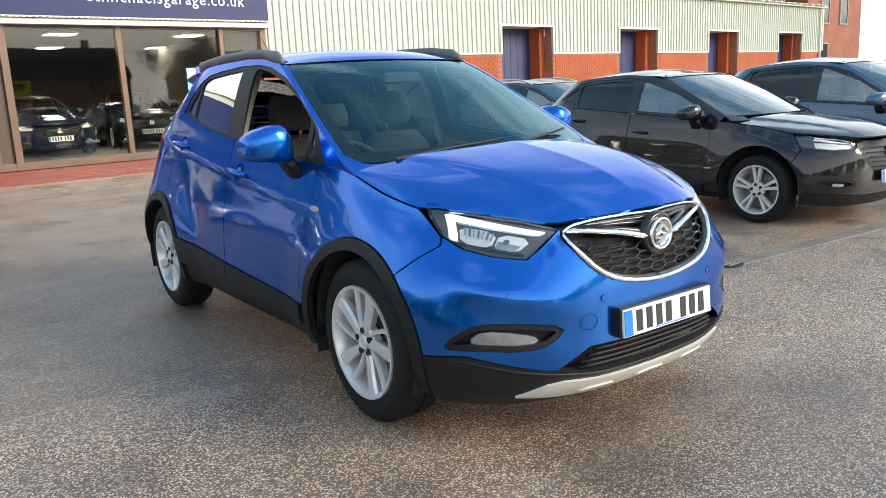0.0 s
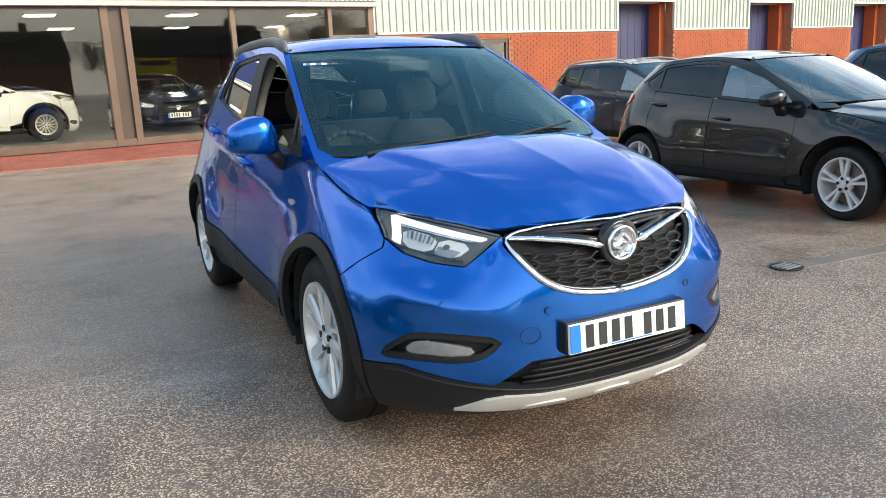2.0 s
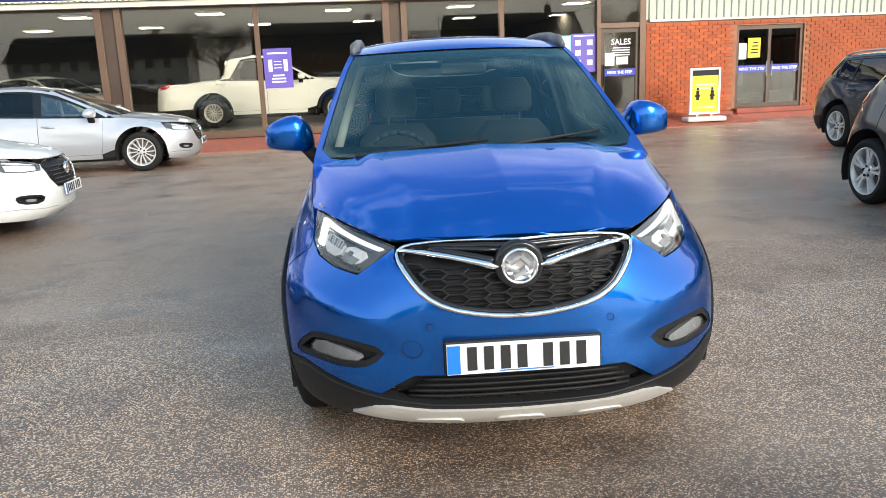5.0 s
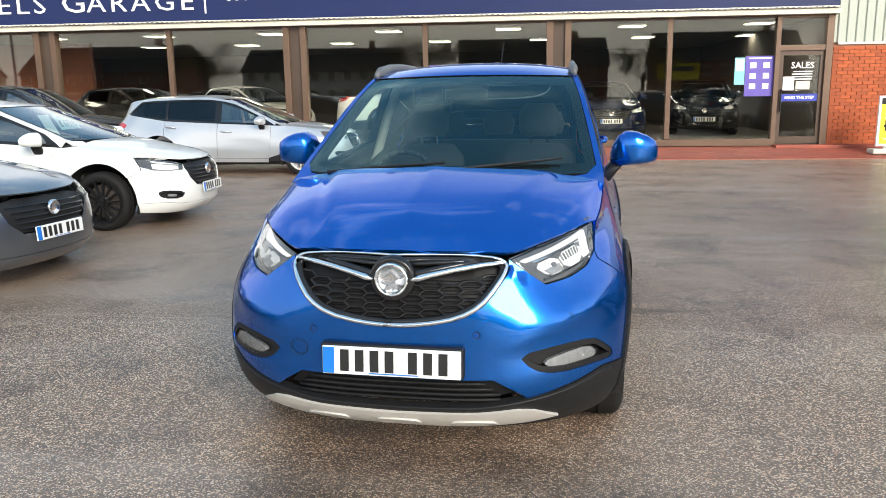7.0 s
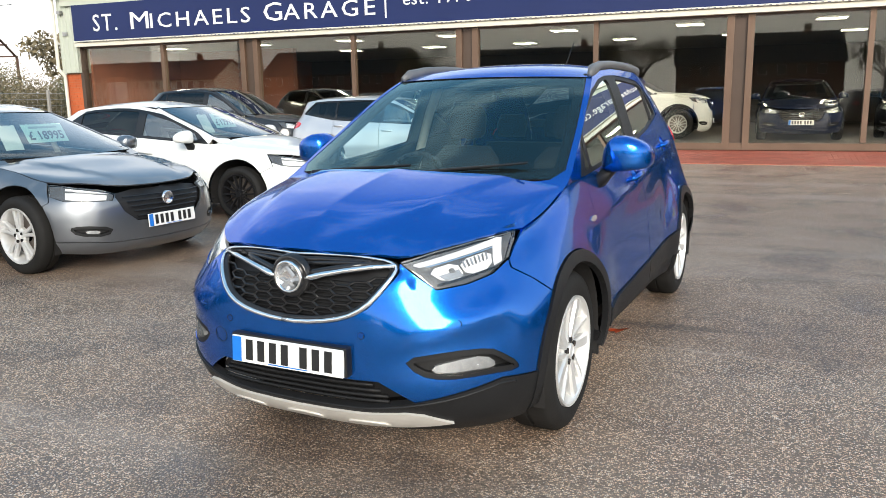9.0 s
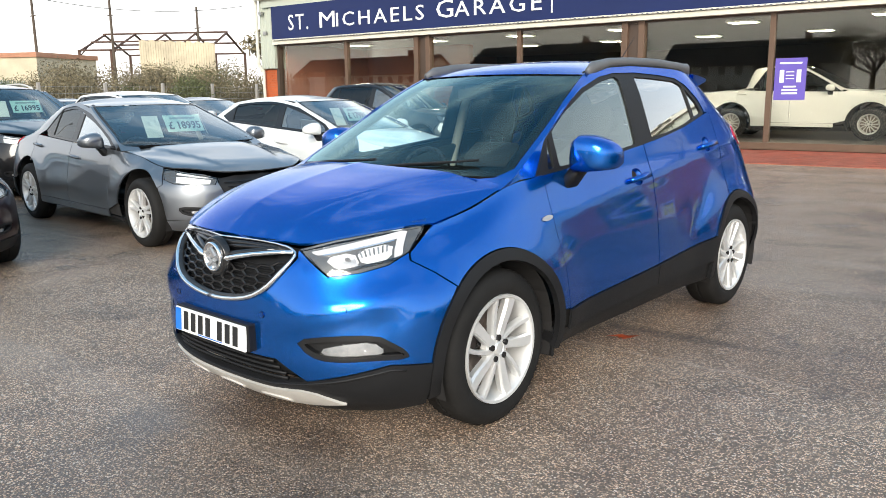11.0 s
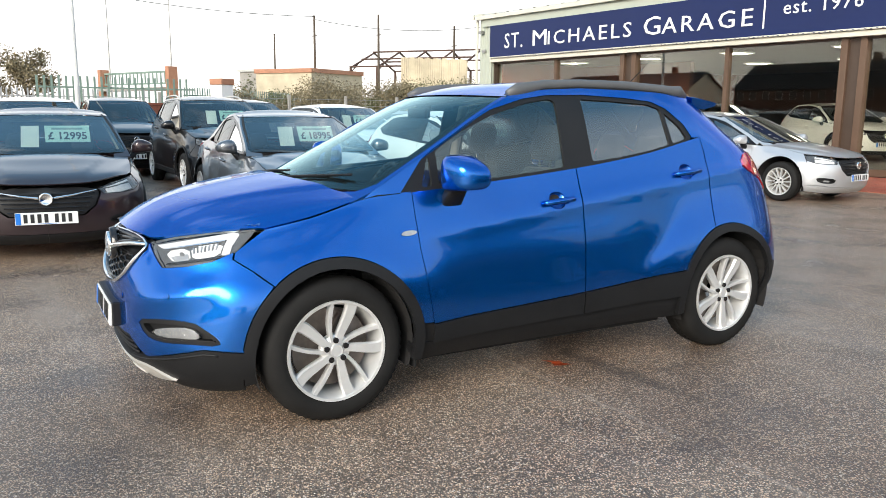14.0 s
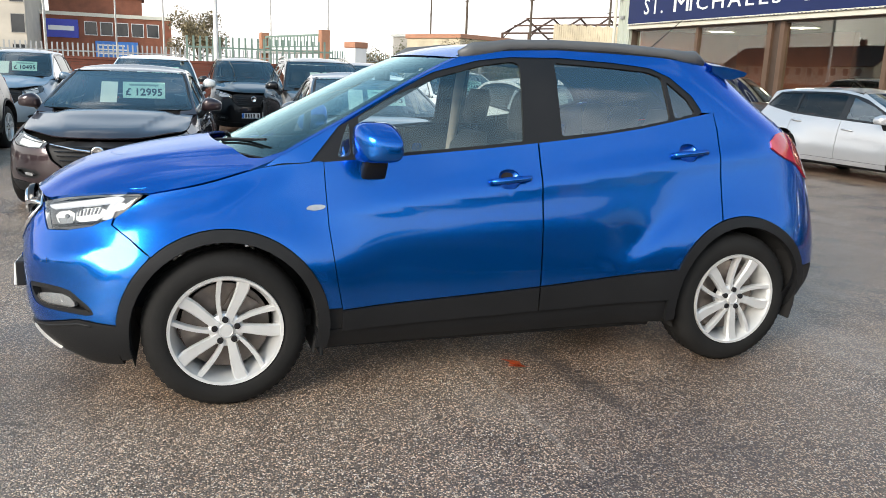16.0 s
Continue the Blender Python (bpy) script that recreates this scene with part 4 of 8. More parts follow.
    def bonnet(s, x, y):
        x, y = np.broadcast_arrays(np.asarray(x, float), np.asarray(y, float))
        if not hasattr(s, "_lead"):
            gx = np.linspace(0, 0.95, 120)
            gz = s.lipz(gx)
            n, l = s.front_n(gz), s.front_l(gz)
            gy = np.full_like(gx, -1.8)
            for _ in range(6):
                w = s.width(gz) - s.plan * ((gy - 0.1) / 1.6) ** 2
                gy = s.nose(gz) + l * (1 - (1 - np.clip(gx / w, 0, 1) ** n) ** (1 / n))
            s._lead = (gx, gy)
            # further out the bonnet keeps its slope and does not fold down round the corner
            k = int(np.searchsorted(gx, 0.56))
            s._lead_soft = np.where(gx > gx[k], gy[k] + (gy[k] - gy[k - 6]) / (gx[k] - gx[k - 6]) * (gx - gx[k]), gy)
            g = np.arange(-12, 13)
            s._lead_soft = np.convolve(np.pad(s._lead_soft, 12, mode="reflect", reflect_type="odd"), np.exp(-0.5 * (g / 4.0) ** 2) / np.exp(-0.5 * (g / 4.0) ** 2).sum(), "valid")
            s._lead_soft = np.minimum(s._lead_soft, gy)
        ax = np.abs(x)
        lead = np.interp(ax, *s._lead)
        soft = np.interp(ax, s._lead[0], s._lead_soft)
        side = 1 - 0.34 * np.minimum(ax / 0.7, 1.1) ** 2
        base = lambda d: s.lip + s.rise * (ax / 0.7) ** 2 + (s.hood(d) - s.hood(0.0)) * side
        d = np.maximum(y - soft, 0)
        c = 0.34 + 0.20 * ease(d / 0.9)
        fit = s.lipz(ax) - base(np.maximum(lead - soft, 0))
        return base(d) + fit * (1 - ease((y - lead) / 0.40)) + s.crease * (ease((c - ax) / 0.09 + 0.5) - 0.5) * ease(d / 0.30) + s.ridge * np.exp(-np.sqrt(ax * ax + 0.006 ** 2) / 0.11) * ease(d / 0.22)

    def screen_edge(s, z):
        z = np.asarray(z, float)
        x = np.full_like(z, 0.65)
        for _ in range(12):
            x = 0.5 * x + 0.5 * s.side(s.ws(z) + s.bow * x * x, z)
        return x, s.ws(z) + s.bow * x * x

    def roof(s, x, y):
        zg = s.gutter(y)
        xg = s.full(y, zg)
        return zg + (s.roofc(y) - zg) * (1 - np.clip(np.abs(x) / xg, 0, 1) ** 2.4)


def resample(pts, step, closed=True):
    p = np.array(pts, float)
    q = np.vstack([p, p[:1]]) if closed else p
    out = []
    for a, b in zip(q[:-1], q[1:]):
        n = max(1, int(np.ceil(np.linalg.norm(b - a) / step)))
        out += [a + (b - a) * k / n for k in range(n)]
    if not closed:
        out.append(q[-1])
    return np.array(out)


def rounded(pts, passes=2, keep=()):
    """Corner cutting: softens an outline's corners, but for those kept sharp."""
    p = [np.array(a, float) for a in pts]
    sharp = set(keep)
    for _ in range(passes):
        out, ns = [], set()
        for i, a in enumerate(p):
            if i in sharp:
                ns.add(len(out))
                out.append(a)
            else:
                out += [a + 0.25 * (p[i - 1] - a), a + 0.25 * (p[(i + 1) % len(p)] - a)]
        p, sharp = out, ns
    return np.array(p)


def within(p, ring):
    x, y = p[:, 0], p[:, 1]
    hit = np.zeros(len(p), bool)
    for (ax, ay), (bx, by) in zip(ring, np.roll(ring, -1, 0)):
        hit ^= ((ay > y) != (by > y)) & (x < (bx - ax) * (y - ay) / (by - ay + 1e-12) + ax)
    return hit


def near(p, ring):
    d = np.full(len(p), 9.0)
    for a, b in zip(ring, np.roll(ring, -1, 0)):
        ab = b - a
        t = np.clip(((p - a) @ ab) / (ab @ ab + 1e-12), 0, 1)
        d = np.minimum(d, np.linalg.norm(p - a - t[:, None] * ab, axis=1))
    return d


def shrink(ring, by):
    """Moves an outline inwards (by > 0)."""
    r = np.array(ring, float)
    area = 0.5 * np.sum(r[:, 0] * np.roll(r[:, 1], -1) - np.roll(r[:, 0], -1) * r[:, 1])
    e = np.roll(r, -1, 0) - r
    n = np.stack([-e[:, 1], e[:, 0]], 1) * np.sign(area)
    n /= np.linalg.norm(n, axis=1)[:, None] + 1e-9
    v = n + np.roll(n, 1, 0)
    v /= np.maximum((v * n).sum(1), 0.5)[:, None]
    return r + by * v


def skin(outline, fmap, step=0.03, holes=(), depth=0.012, flip=1, off=0.0):
    """A panel: a flat outline (with holes) meshed finely, laid on a surface, with its edge turned in."""
    rings = [resample(outline, step)] + [resample(h, step) for h in holes]
    lo, hi = rings[0].min(0), rings[0].max(0)
    g = np.stack(np.meshgrid(np.arange(lo[0] + step / 2, hi[0], step), np.arange(lo[1] + step / 2, hi[1], step)), -1).reshape(-1, 2)
    if len(g):
        ok = within(g, rings[0])
        for r in rings[1:]:
            ok &= ~within(g, r)
        for r in rings:
            ok &= near(g, r) > 0.45 * step
        g = g[ok]
    pts = np.vstack(rings + [g]) if len(g) else np.vstack(rings)
    edges, n = [], 0
    for r in rings:
        edges += [(n + k, n + (k + 1) % len(r)) for k in range(len(r))]
        n += len(r)
    vs, _, fs, *_ = delaunay_2d_cdt([Vector(p) for p in pts], edges, [], 0, 1e-6)
    flat = np.array([v[:2] for v in vs])
    tri = np.array([f for f in fs if len(f) == 3])
    cen = flat[tri].mean(1)
    ok = within(cen, rings[0])
    for r in rings[1:]:
        ok &= ~within(cen, r)
    tri = tri[ok]
    a, b = flat[tri[:, 1]] - flat[tri[:, 0]], flat[tri[:, 2]] - flat[tri[:, 0]]
    tri = np.where((a[:, 0] * b[:, 1] - a[:, 1] * b[:, 0] > 0)[:, None], tri, tri[:, ::-1])
    e = 0.004
    co = fmap(flat[:, 0], flat[:, 1])
    du = fmap(flat[:, 0] + e, flat[:, 1]) - fmap(flat[:, 0] - e, flat[:, 1])
    dv = fmap(flat[:, 0], flat[:, 1] + e) - fmap(flat[:, 0], flat[:, 1] - e)
    nor = np.cross(du, dv) * flip
    nor /= np.linalg.norm(nor, axis=1)[:, None] + 1e-12
    if flip < 0:
        tri = tri[:, ::-1]
    co = co + off * nor
    count = {}
    for t in tri:
        for i, j in ((t[0], t[1]), (t[1], t[2]), (t[2], t[0])):
            key = (min(i, j), max(i, j))
            count[key] = None if key in count else (i, j)
    rim = [v for v in count.values() if v]
    verts, normals, faces = [tuple(c) for c in co], [tuple(c) for c in nor], [tuple(int(i) for i in t) for t in tri]
    if depth:
        for i, j in rim:
            k = len(verts)
            way = co[j] - co[i]
            out = np.cross(way, nor[i])
            out /= np.linalg.norm(out) + 1e-12
            for p, nn in ((i, out), (j, out)):
                verts += [tuple(co[p]), tuple(co[p] - depth * nor[p])]
                normals += [tuple(nn)] * 2
            faces.append((k, k + 1, k + 3, k + 2))
    return verts, faces, normals


def joined(*pieces):
    v, f, n = [], [], []
    for a, b, c in pieces:
        k = len(v)
        v, n = v + a, n + c
        f = f + [tuple(k + i for i in q) for q in b]
    return v, f, n


def mirrored(piece):
    v, f, n = piece
    return [(-a, b, c) for a, b, c in v], [q[::-1] for q in f], [(-a, b, c) for a, b, c in n]


def shell(name, piece, material, parent=None, label=""):
    v, f, n = piece
    me = bpy.data.meshes.new(name)
    me.from_pydata(v, [], f)
    me.materials.append(material)
    me.polygons.foreach_set("use_smooth", [True] * len(f))
    me.update()
    me.normals_split_custom_set_from_vertices(n)
    return part(name, me, material, parent, label)


def lathe(profile, steps=48, notch=None):
    """A turned solid about x from (along, radius) pairs; notch cuts every other step of what lies beyond a radius."""
    bm = bmesh.new()
    rings = []
    for k in range(steps):
        a = 2 * math.pi * k / steps
        cut = notch[1] if notch and k % 2 else 0.0
        rings.append([bm.verts.new((u, (r - cut * (r > notch[0] if notch else 0)) * math.cos(a), (r - cut * (r > notch[0] if notch else 0)) * math.sin(a))) for u, r in profile])
    for k in range(steps):
        p, q = rings[k], rings[(k + 1) % steps]
        for i in range(len(profile) - 1):
            bm.faces.new((p[i], p[i + 1], q[i + 1], q[i]))
    bmesh.ops.recalc_face_normals(bm, faces=bm.faces[:])
    return bm


def tube(path, radius, sides=8, flat=1.0):
    """A round or flattened bar along a path of points."""
    bm = bmesh.new()
    path = [Vector(p) for p in path]
    rows = []
    for i, p in enumerate(path):
        t = (path[min(i + 1, len(path) - 1)] - path[max(i - 1, 0)]).normalized()
        side = t.cross(Vector((0, 0, 1)))
        side = side.normalized() if side.length > 1e-4 else Vector((1, 0, 0))
        up = side.cross(t).normalized()
        r = radius[i] if isinstance(radius, (list, tuple)) else radius
        rows.append([bm.verts.new(p + r * (math.cos(a) * side + flat * math.sin(a) * up)) for a in (2 * math.pi * k / sides for k in range(sides))])
    for a, b in zip(rows[:-1], rows[1:]):
        for k in range(sides):
            bm.faces.new((a[k], a[(k + 1) % sides], b[(k + 1) % sides], b[k]))
    bm.faces.new(rows[0][::-1])
    bm.faces.new(rows[-1])
    bmesh.ops.recalc_face_normals(bm, faces=bm.faces[:])
    return bm


def blob(rows, sides=16, power=2.6):
    """A closed soft body from rows of (centre, half-size a, half-size b, axis a, axis b)."""
    bm = bmesh.new()
    rings = []
    for c, a, b, ua, ub in rows:
        c, ua, ub = Vector(c), Vector(ua), Vector(ub)
        ring = []
        for k in range(sides):
            t = 2 * math.pi * k / sides
            ct, st = math.cos(t), math.sin(t)
            ring.append(bm.verts.new(c + ua * a * math.copysign(abs(ct) ** (2 / power), ct) + ub * b * math.copysign(abs(st) ** (2 / power), st)))
        rings.append(ring)
    for p, q in zip(rings[:-1], rings[1:]):
        for k in range(sides):
            bm.faces.new((p[k], p[(k + 1) % sides], q[(k + 1) % sides], q[k]))
    bm.faces.new(rings[0][::-1])
    bm.faces.new(rings[-1])
    bmesh.ops.recalc_face_normals(bm, faces=bm.faces[:])
    return bm


C = dict(
    rubber=surface("tyre rubber", (0.013, 0.0125, 0.012), 0.75, spec=0.25, vary=0.25, scale=9, grain=70, bump=0.25),
    alloy=surface("silver alloy", (0.72, 0.72, 0.71), 0.32, metal=0.45, vary=0.06, scale=9, grain=60, bump=0.0),
    darkalloy=surface("black alloy", (0.02, 0.02, 0.022), 0.3, metal=0.4, vary=0.1, scale=9, grain=60, bump=0.0),
    disc=surface("worn brake disc", (0.22, 0.19, 0.17), 0.4, metal=0.8, vary=0.2, scale=20, grain=90, bump=0.05),
    rail=surface("grey roof rail", (0.105, 0.108, 0.112), 0.45, vary=0.08, scale=5, grain=200, bump=0.05),
    trim=surface("grey black body cladding", (0.0115, 0.0118, 0.0128), 0.5, spec=0.25, vary=0.12, scale=6, grain=400, bump=0.12),
    gloss=surface("black gloss trim", (0.012, 0.012, 0.013), 0.15, vary=0.05, bump=0.0),
    chrome=surface("chrome", (0.85, 0.86, 0.87), 0.10, metal=1.0, vary=0.02, bump=0.0),
    satin=surface("satin silver plastic", (0.60, 0.575, 0.53), 0.42, metal=0.3, vary=0.06, scale=5, grain=60, bump=0.02),
    lens=glass("clear lamp lens", (0.92, 0.93, 0.94), 1.3),
    lampgrey=surface("grey lamp housing", (0.085, 0.087, 0.09), 0.3, vary=0.1, scale=30, grain=90, bump=0.0),
    reflector=surface("lamp reflector", (0.80, 0.80, 0.79), 0.35, metal=0.15, vary=0.1, scale=60, grain=150, bump=0.03),
    foglens=surface("fog lamp reflector", (0.40, 0.41, 0.42), 0.25, metal=0.5, vary=0.15, scale=40, grain=120, bump=0.02),
    drl=surface("white light guide", (0.88, 0.89, 0.90), 0.3, vary=0.02, bump=0.0),
    drl_lit=glow("lit white light guide", (1.0, 0.99, 0.97), 0.55),
    red=surface("red lamp lens", (0.50, 0.012, 0.016), 0.10, coat=1.0, vary=0.1, scale=30, grain=90, bump=0.0),
    amber=surface("amber lens", (0.7, 0.25, 0.02), 0.15, coat=1.0, vary=0.05, bump=0.0),
    window=glass("clear car glass", (0.88, 0.94, 0.92), 3.0, 0.0, (0.84, 0.96, 0.95)),
    frontglass=glass("laminated windscreen", (0.70, 0.92, 0.91), 0.95, 1.0, (0.62, 0.92, 0.95)),
    screen=glass("windscreen glass", (0.58, 0.74, 0.72), 1.5, 1.2),
    privacy=glass("tinted car glass", (0.70, 0.74, 0.70), 4.4),
    darkwindow=glass("dark car glass", (0.10, 0.12, 0.12), 1.1),
    cabin=surface("dark cabin plastic", (0.017, 0.0175, 0.018), 0.7, vary=0.1, scale=8, grain=200, bump=0.05),
    seat=surface("charcoal seat fabric", (0.020, 0.020, 0.021), 0.9, vary=0.15, scale=10, grain=250, bump=0.2),
    cream=surface("pale cabin lining", (0.42, 0.39, 0.33), 0.85, vary=0.06, scale=5, grain=120, bump=0.05),
    plate=surface("white number plate", (0.80, 0.80, 0.78), 0.35, vary=0.03, bump=0.0),
    euro=surface("blue plate end", (0.01, 0.17, 0.62), 0.35, vary=0.03, bump=0.0),
    ink=surface("black characters", (0.012, 0.012, 0.012), 0.5, vary=0.02, bump=0.0),
    price=surface("pale green price card", (0.55, 0.78, 0.68), 0.5, vary=0.03, bump=0.0),
    cardgrey=surface("grey printed heading", (0.22, 0.32, 0.30), 0.5, vary=0.03, bump=0.0),
    papersheet=surface("white paper", (0.75, 0.78, 0.72), 0.6, vary=0.03, bump=0.0),
    under=surface("underbody", (0.012, 0.011, 0.011), 0.9, vary=0.2, bump=0.0),
)


def wheel_meshes(R, rim, wide, style):
    """Meshes of a wheel about x, outer face to +x: tyre, rim, spokes, hub, disc."""
    w = wide / 2
    tyre = lathe([(-w + 0.01, rim), (-w, rim + 0.015), (-w - 0.004, (R + rim) / 2), (-w + 0.012, R - 0.018), (-w + 0.035, R - 0.002), (-0.008, R), (-0.006, R - 0.008), (0.006, R - 0.008), (0.008, R),
                  (w - 0.035, R - 0.002), (w - 0.012, R - 0.018), (w + 0.004, (R + rim) / 2), (w + 0.002, rim + 0.03), (w, rim + 0.012), (w - 0.012, rim)], 112, notch=(R - 0.03, 0.006))
    barrel = lathe([(w - 0.012, rim + 0.004), (w + 0.004, rim + 0.002), (w + 0.002, rim - 0.010), (w - 0.012, rim - 0.016), (w - 0.06, rim - 0.03), (-w + 0.02, rim - 0.03), (-w + 0.01, rim)], 56)
    spokes = bmesh.new()

    def blade(a0, a1, r0, r1, h0, h1, x0, x1, bend=0.0):
        """One bevelled spoke between two radii, its angle drifting outwards."""
        pts = []
        for t in (0, 0.2, 0.4, 0.6, 0.8, 1.0):
            r, a, h, x = r0 + (r1 - r0) * t, a0 + (a1 - a0) * t - bend * 4 * t * (1 - t) * 0.6, h0 + (h1 - h0) * t ** 1.1, x0 + (x1 - x0) * t ** 1.4
            c = Vector((0, r * math.cos(a), r * math.sin(a)))
            s = Vector((0, -math.sin(a), math.cos(a)))
            pts.append([c + s * h + Vector((x - 0.012, 0, 0)), c + s * h * 0.75 + Vector((x, 0, 0)), c - s * h * 0.75 + Vector((x, 0, 0)), c - s * h + Vector((x - 0.012, 0, 0)), c - s * h * 0.8 + Vector((x - 0.04, 0, 0)), c + s * h * 0.8 + Vector((x - 0.04, 0, 0))])
        vs = [[spokes.verts.new(p) for p in row] for row in pts]
        for p, q in zip(vs[:-1], vs[1:]):
            for k in range(6):
                spokes.faces.new((p[k], p[(k + 1) % 6], q[(k + 1) % 6], q[k]))
        spokes.faces.new(vs[0][::-1])
        spokes.faces.new(vs[-1])
    if style == "pairs":          # five pairs: a broad bent blade and a narrow one beside it
        for k in range(5):
            a = radians(70 + 72 * k)
            blade(a + radians(8), a, 0.036, rim - 0.006, 0.0190, 0.0310, w - 0.016, w - 0.004, radians(8))
            blade(a + radians(42), a + radians(25), 0.048, rim - 0.006, 0.0095, 0.0125, w - 0.018, w - 0.004, radians(2))
    elif style == "five":
        for k in range(5):
            a = 2 * math.pi * k / 5 + 0.3
            blade(a - 0.14, a - 0.17, 0.05, rim - 0.012, 0.014, 0.016, w - 0.014, w - 0.006)
            blade(a + 0.14, a + 0.17, 0.05, rim - 0.012, 0.014, 0.016, w - 0.014, w - 0.006)
    else:                         # many thin spokes
        for k in range(14):
            a = 2 * math.pi * k / 14
            blade(a - 0.03, a + 0.05, 0.05, rim - 0.012, 0.009, 0.012, w - 0.014, w - 0.006)
    bmesh.ops.recalc_face_normals(spokes, faces=spokes.faces[:])
    hub = lathe([(w - 0.06, 0.001), (w - 0.06, 0.074), (w - 0.030, 0.072), (w - 0.022, 0.060), (w - 0.022, 0.033), (w - 0.012, 0.031), (w - 0.009, 0.028), (w - 0.012, 0.026), (w - 0.011, 0.001)], 30)
    bolt = bmesh.new()
    rod(bolt, Vector((w - 0.03, 0.049, 0)), Vector((w - 0.010, 0.049, 0)), 0.0135, sides=12)
    disc = lathe([(w - 0.10, 0.06), (w - 0.10, rim - 0.05), (w - 0.115, rim - 0.05), (w - 0.115, 0.06)], 36)
    box(disc, w - 0.15, w - 0.075, 0.06, 0.16, -0.06, 0.06, pose(0, 0, 0, 55, 0, 0))
    return [("tyre", tyre, "rubber"), ("rim", barrel, None), ("spokes", spokes, None), ("hub", hub, None), ("bolt", bolt, "gloss"), ("brake_disc", disc, "disc")]


def fit_wheels(car, spots, R, rim, wide, style, finish):
    """Four wheels; tyre and rim are parts of each wheel."""
    made = [(n, mesh_of(n, bm, C[m] if m else C[finish], True), m) for n, bm, m in wheel_meshes(R, rim, wide, style)]
    for me in (m for n, m, _ in made if n in ("spokes", "bolt", "brake_disc")):
        me.polygons.foreach_set("use_smooth", [False] * len(me.polygons))
    for n, me, _ in made:
        if n in ("tyre", "rim", "hub"):
            me.set_sharp_from_angle(angle=radians(40))
    for x, y in spots:
        hub = new("wheel")
        hub.parent = car
        hub.matrix_basis = pose(x, y, R - 0.006, 0, 0, 0 if x > 0 else 180) @ pose(0, 0, 0, 0 if y < 0 else -9, 0, 0)
        for n, me, _ in made:
            for k in range(5 if n == "bolt" else 1):
                ob = part(n, me, None, hub)
                if n == "bolt":
                    ob.matrix_basis = pose(0, 0, 0, (94 if style == "pairs" else 28.6) + 72 * k, 0, 0)


def number_plate(car, m, width=0.52, height=0.111, yellow=False):
    """A plate facing -y, its characters as plain bars."""
    p = part("number_plate", boxes((-width / 2, width / 2, -0.006, 0.006, -height / 2, height / 2), bevel=0.003), C["plate"], car)
    p.matrix_basis = m
    part("country_band", boxes((-width / 2 + 0.003, -width / 2 + 0.045, -0.009, -0.0065, -height / 2 + 0.004, height / 2 - 0.004)), C["euro"], p)
    for k in range(7):
        x = -width / 2 + 0.062 + k * 0.0565 * width / 0.52 + (0.03 if k > 3 else 0)
        part("character_bar", boxes((x + 0.006, x + 0.038, -0.009, -0.0065, -0.038, 0.041)), C["ink"], p)
    part("maker_line", boxes((-0.08, 0.10, -0.008, -0.0065, -height / 2 + 0.006, -height / 2 + 0.010)), C["euro"], p)
    return p


def arc(yc, zc, r, a0, a1, n=14, squash=1.0):
    """Points round a wheel arch; degrees from the front (180) over the top (90) to the back (0)."""
    return [(yc + r * math.cos(radians(a)), zc + squash * r * math.sin(radians(a))) for a in np.linspace(a0, a1, n)]


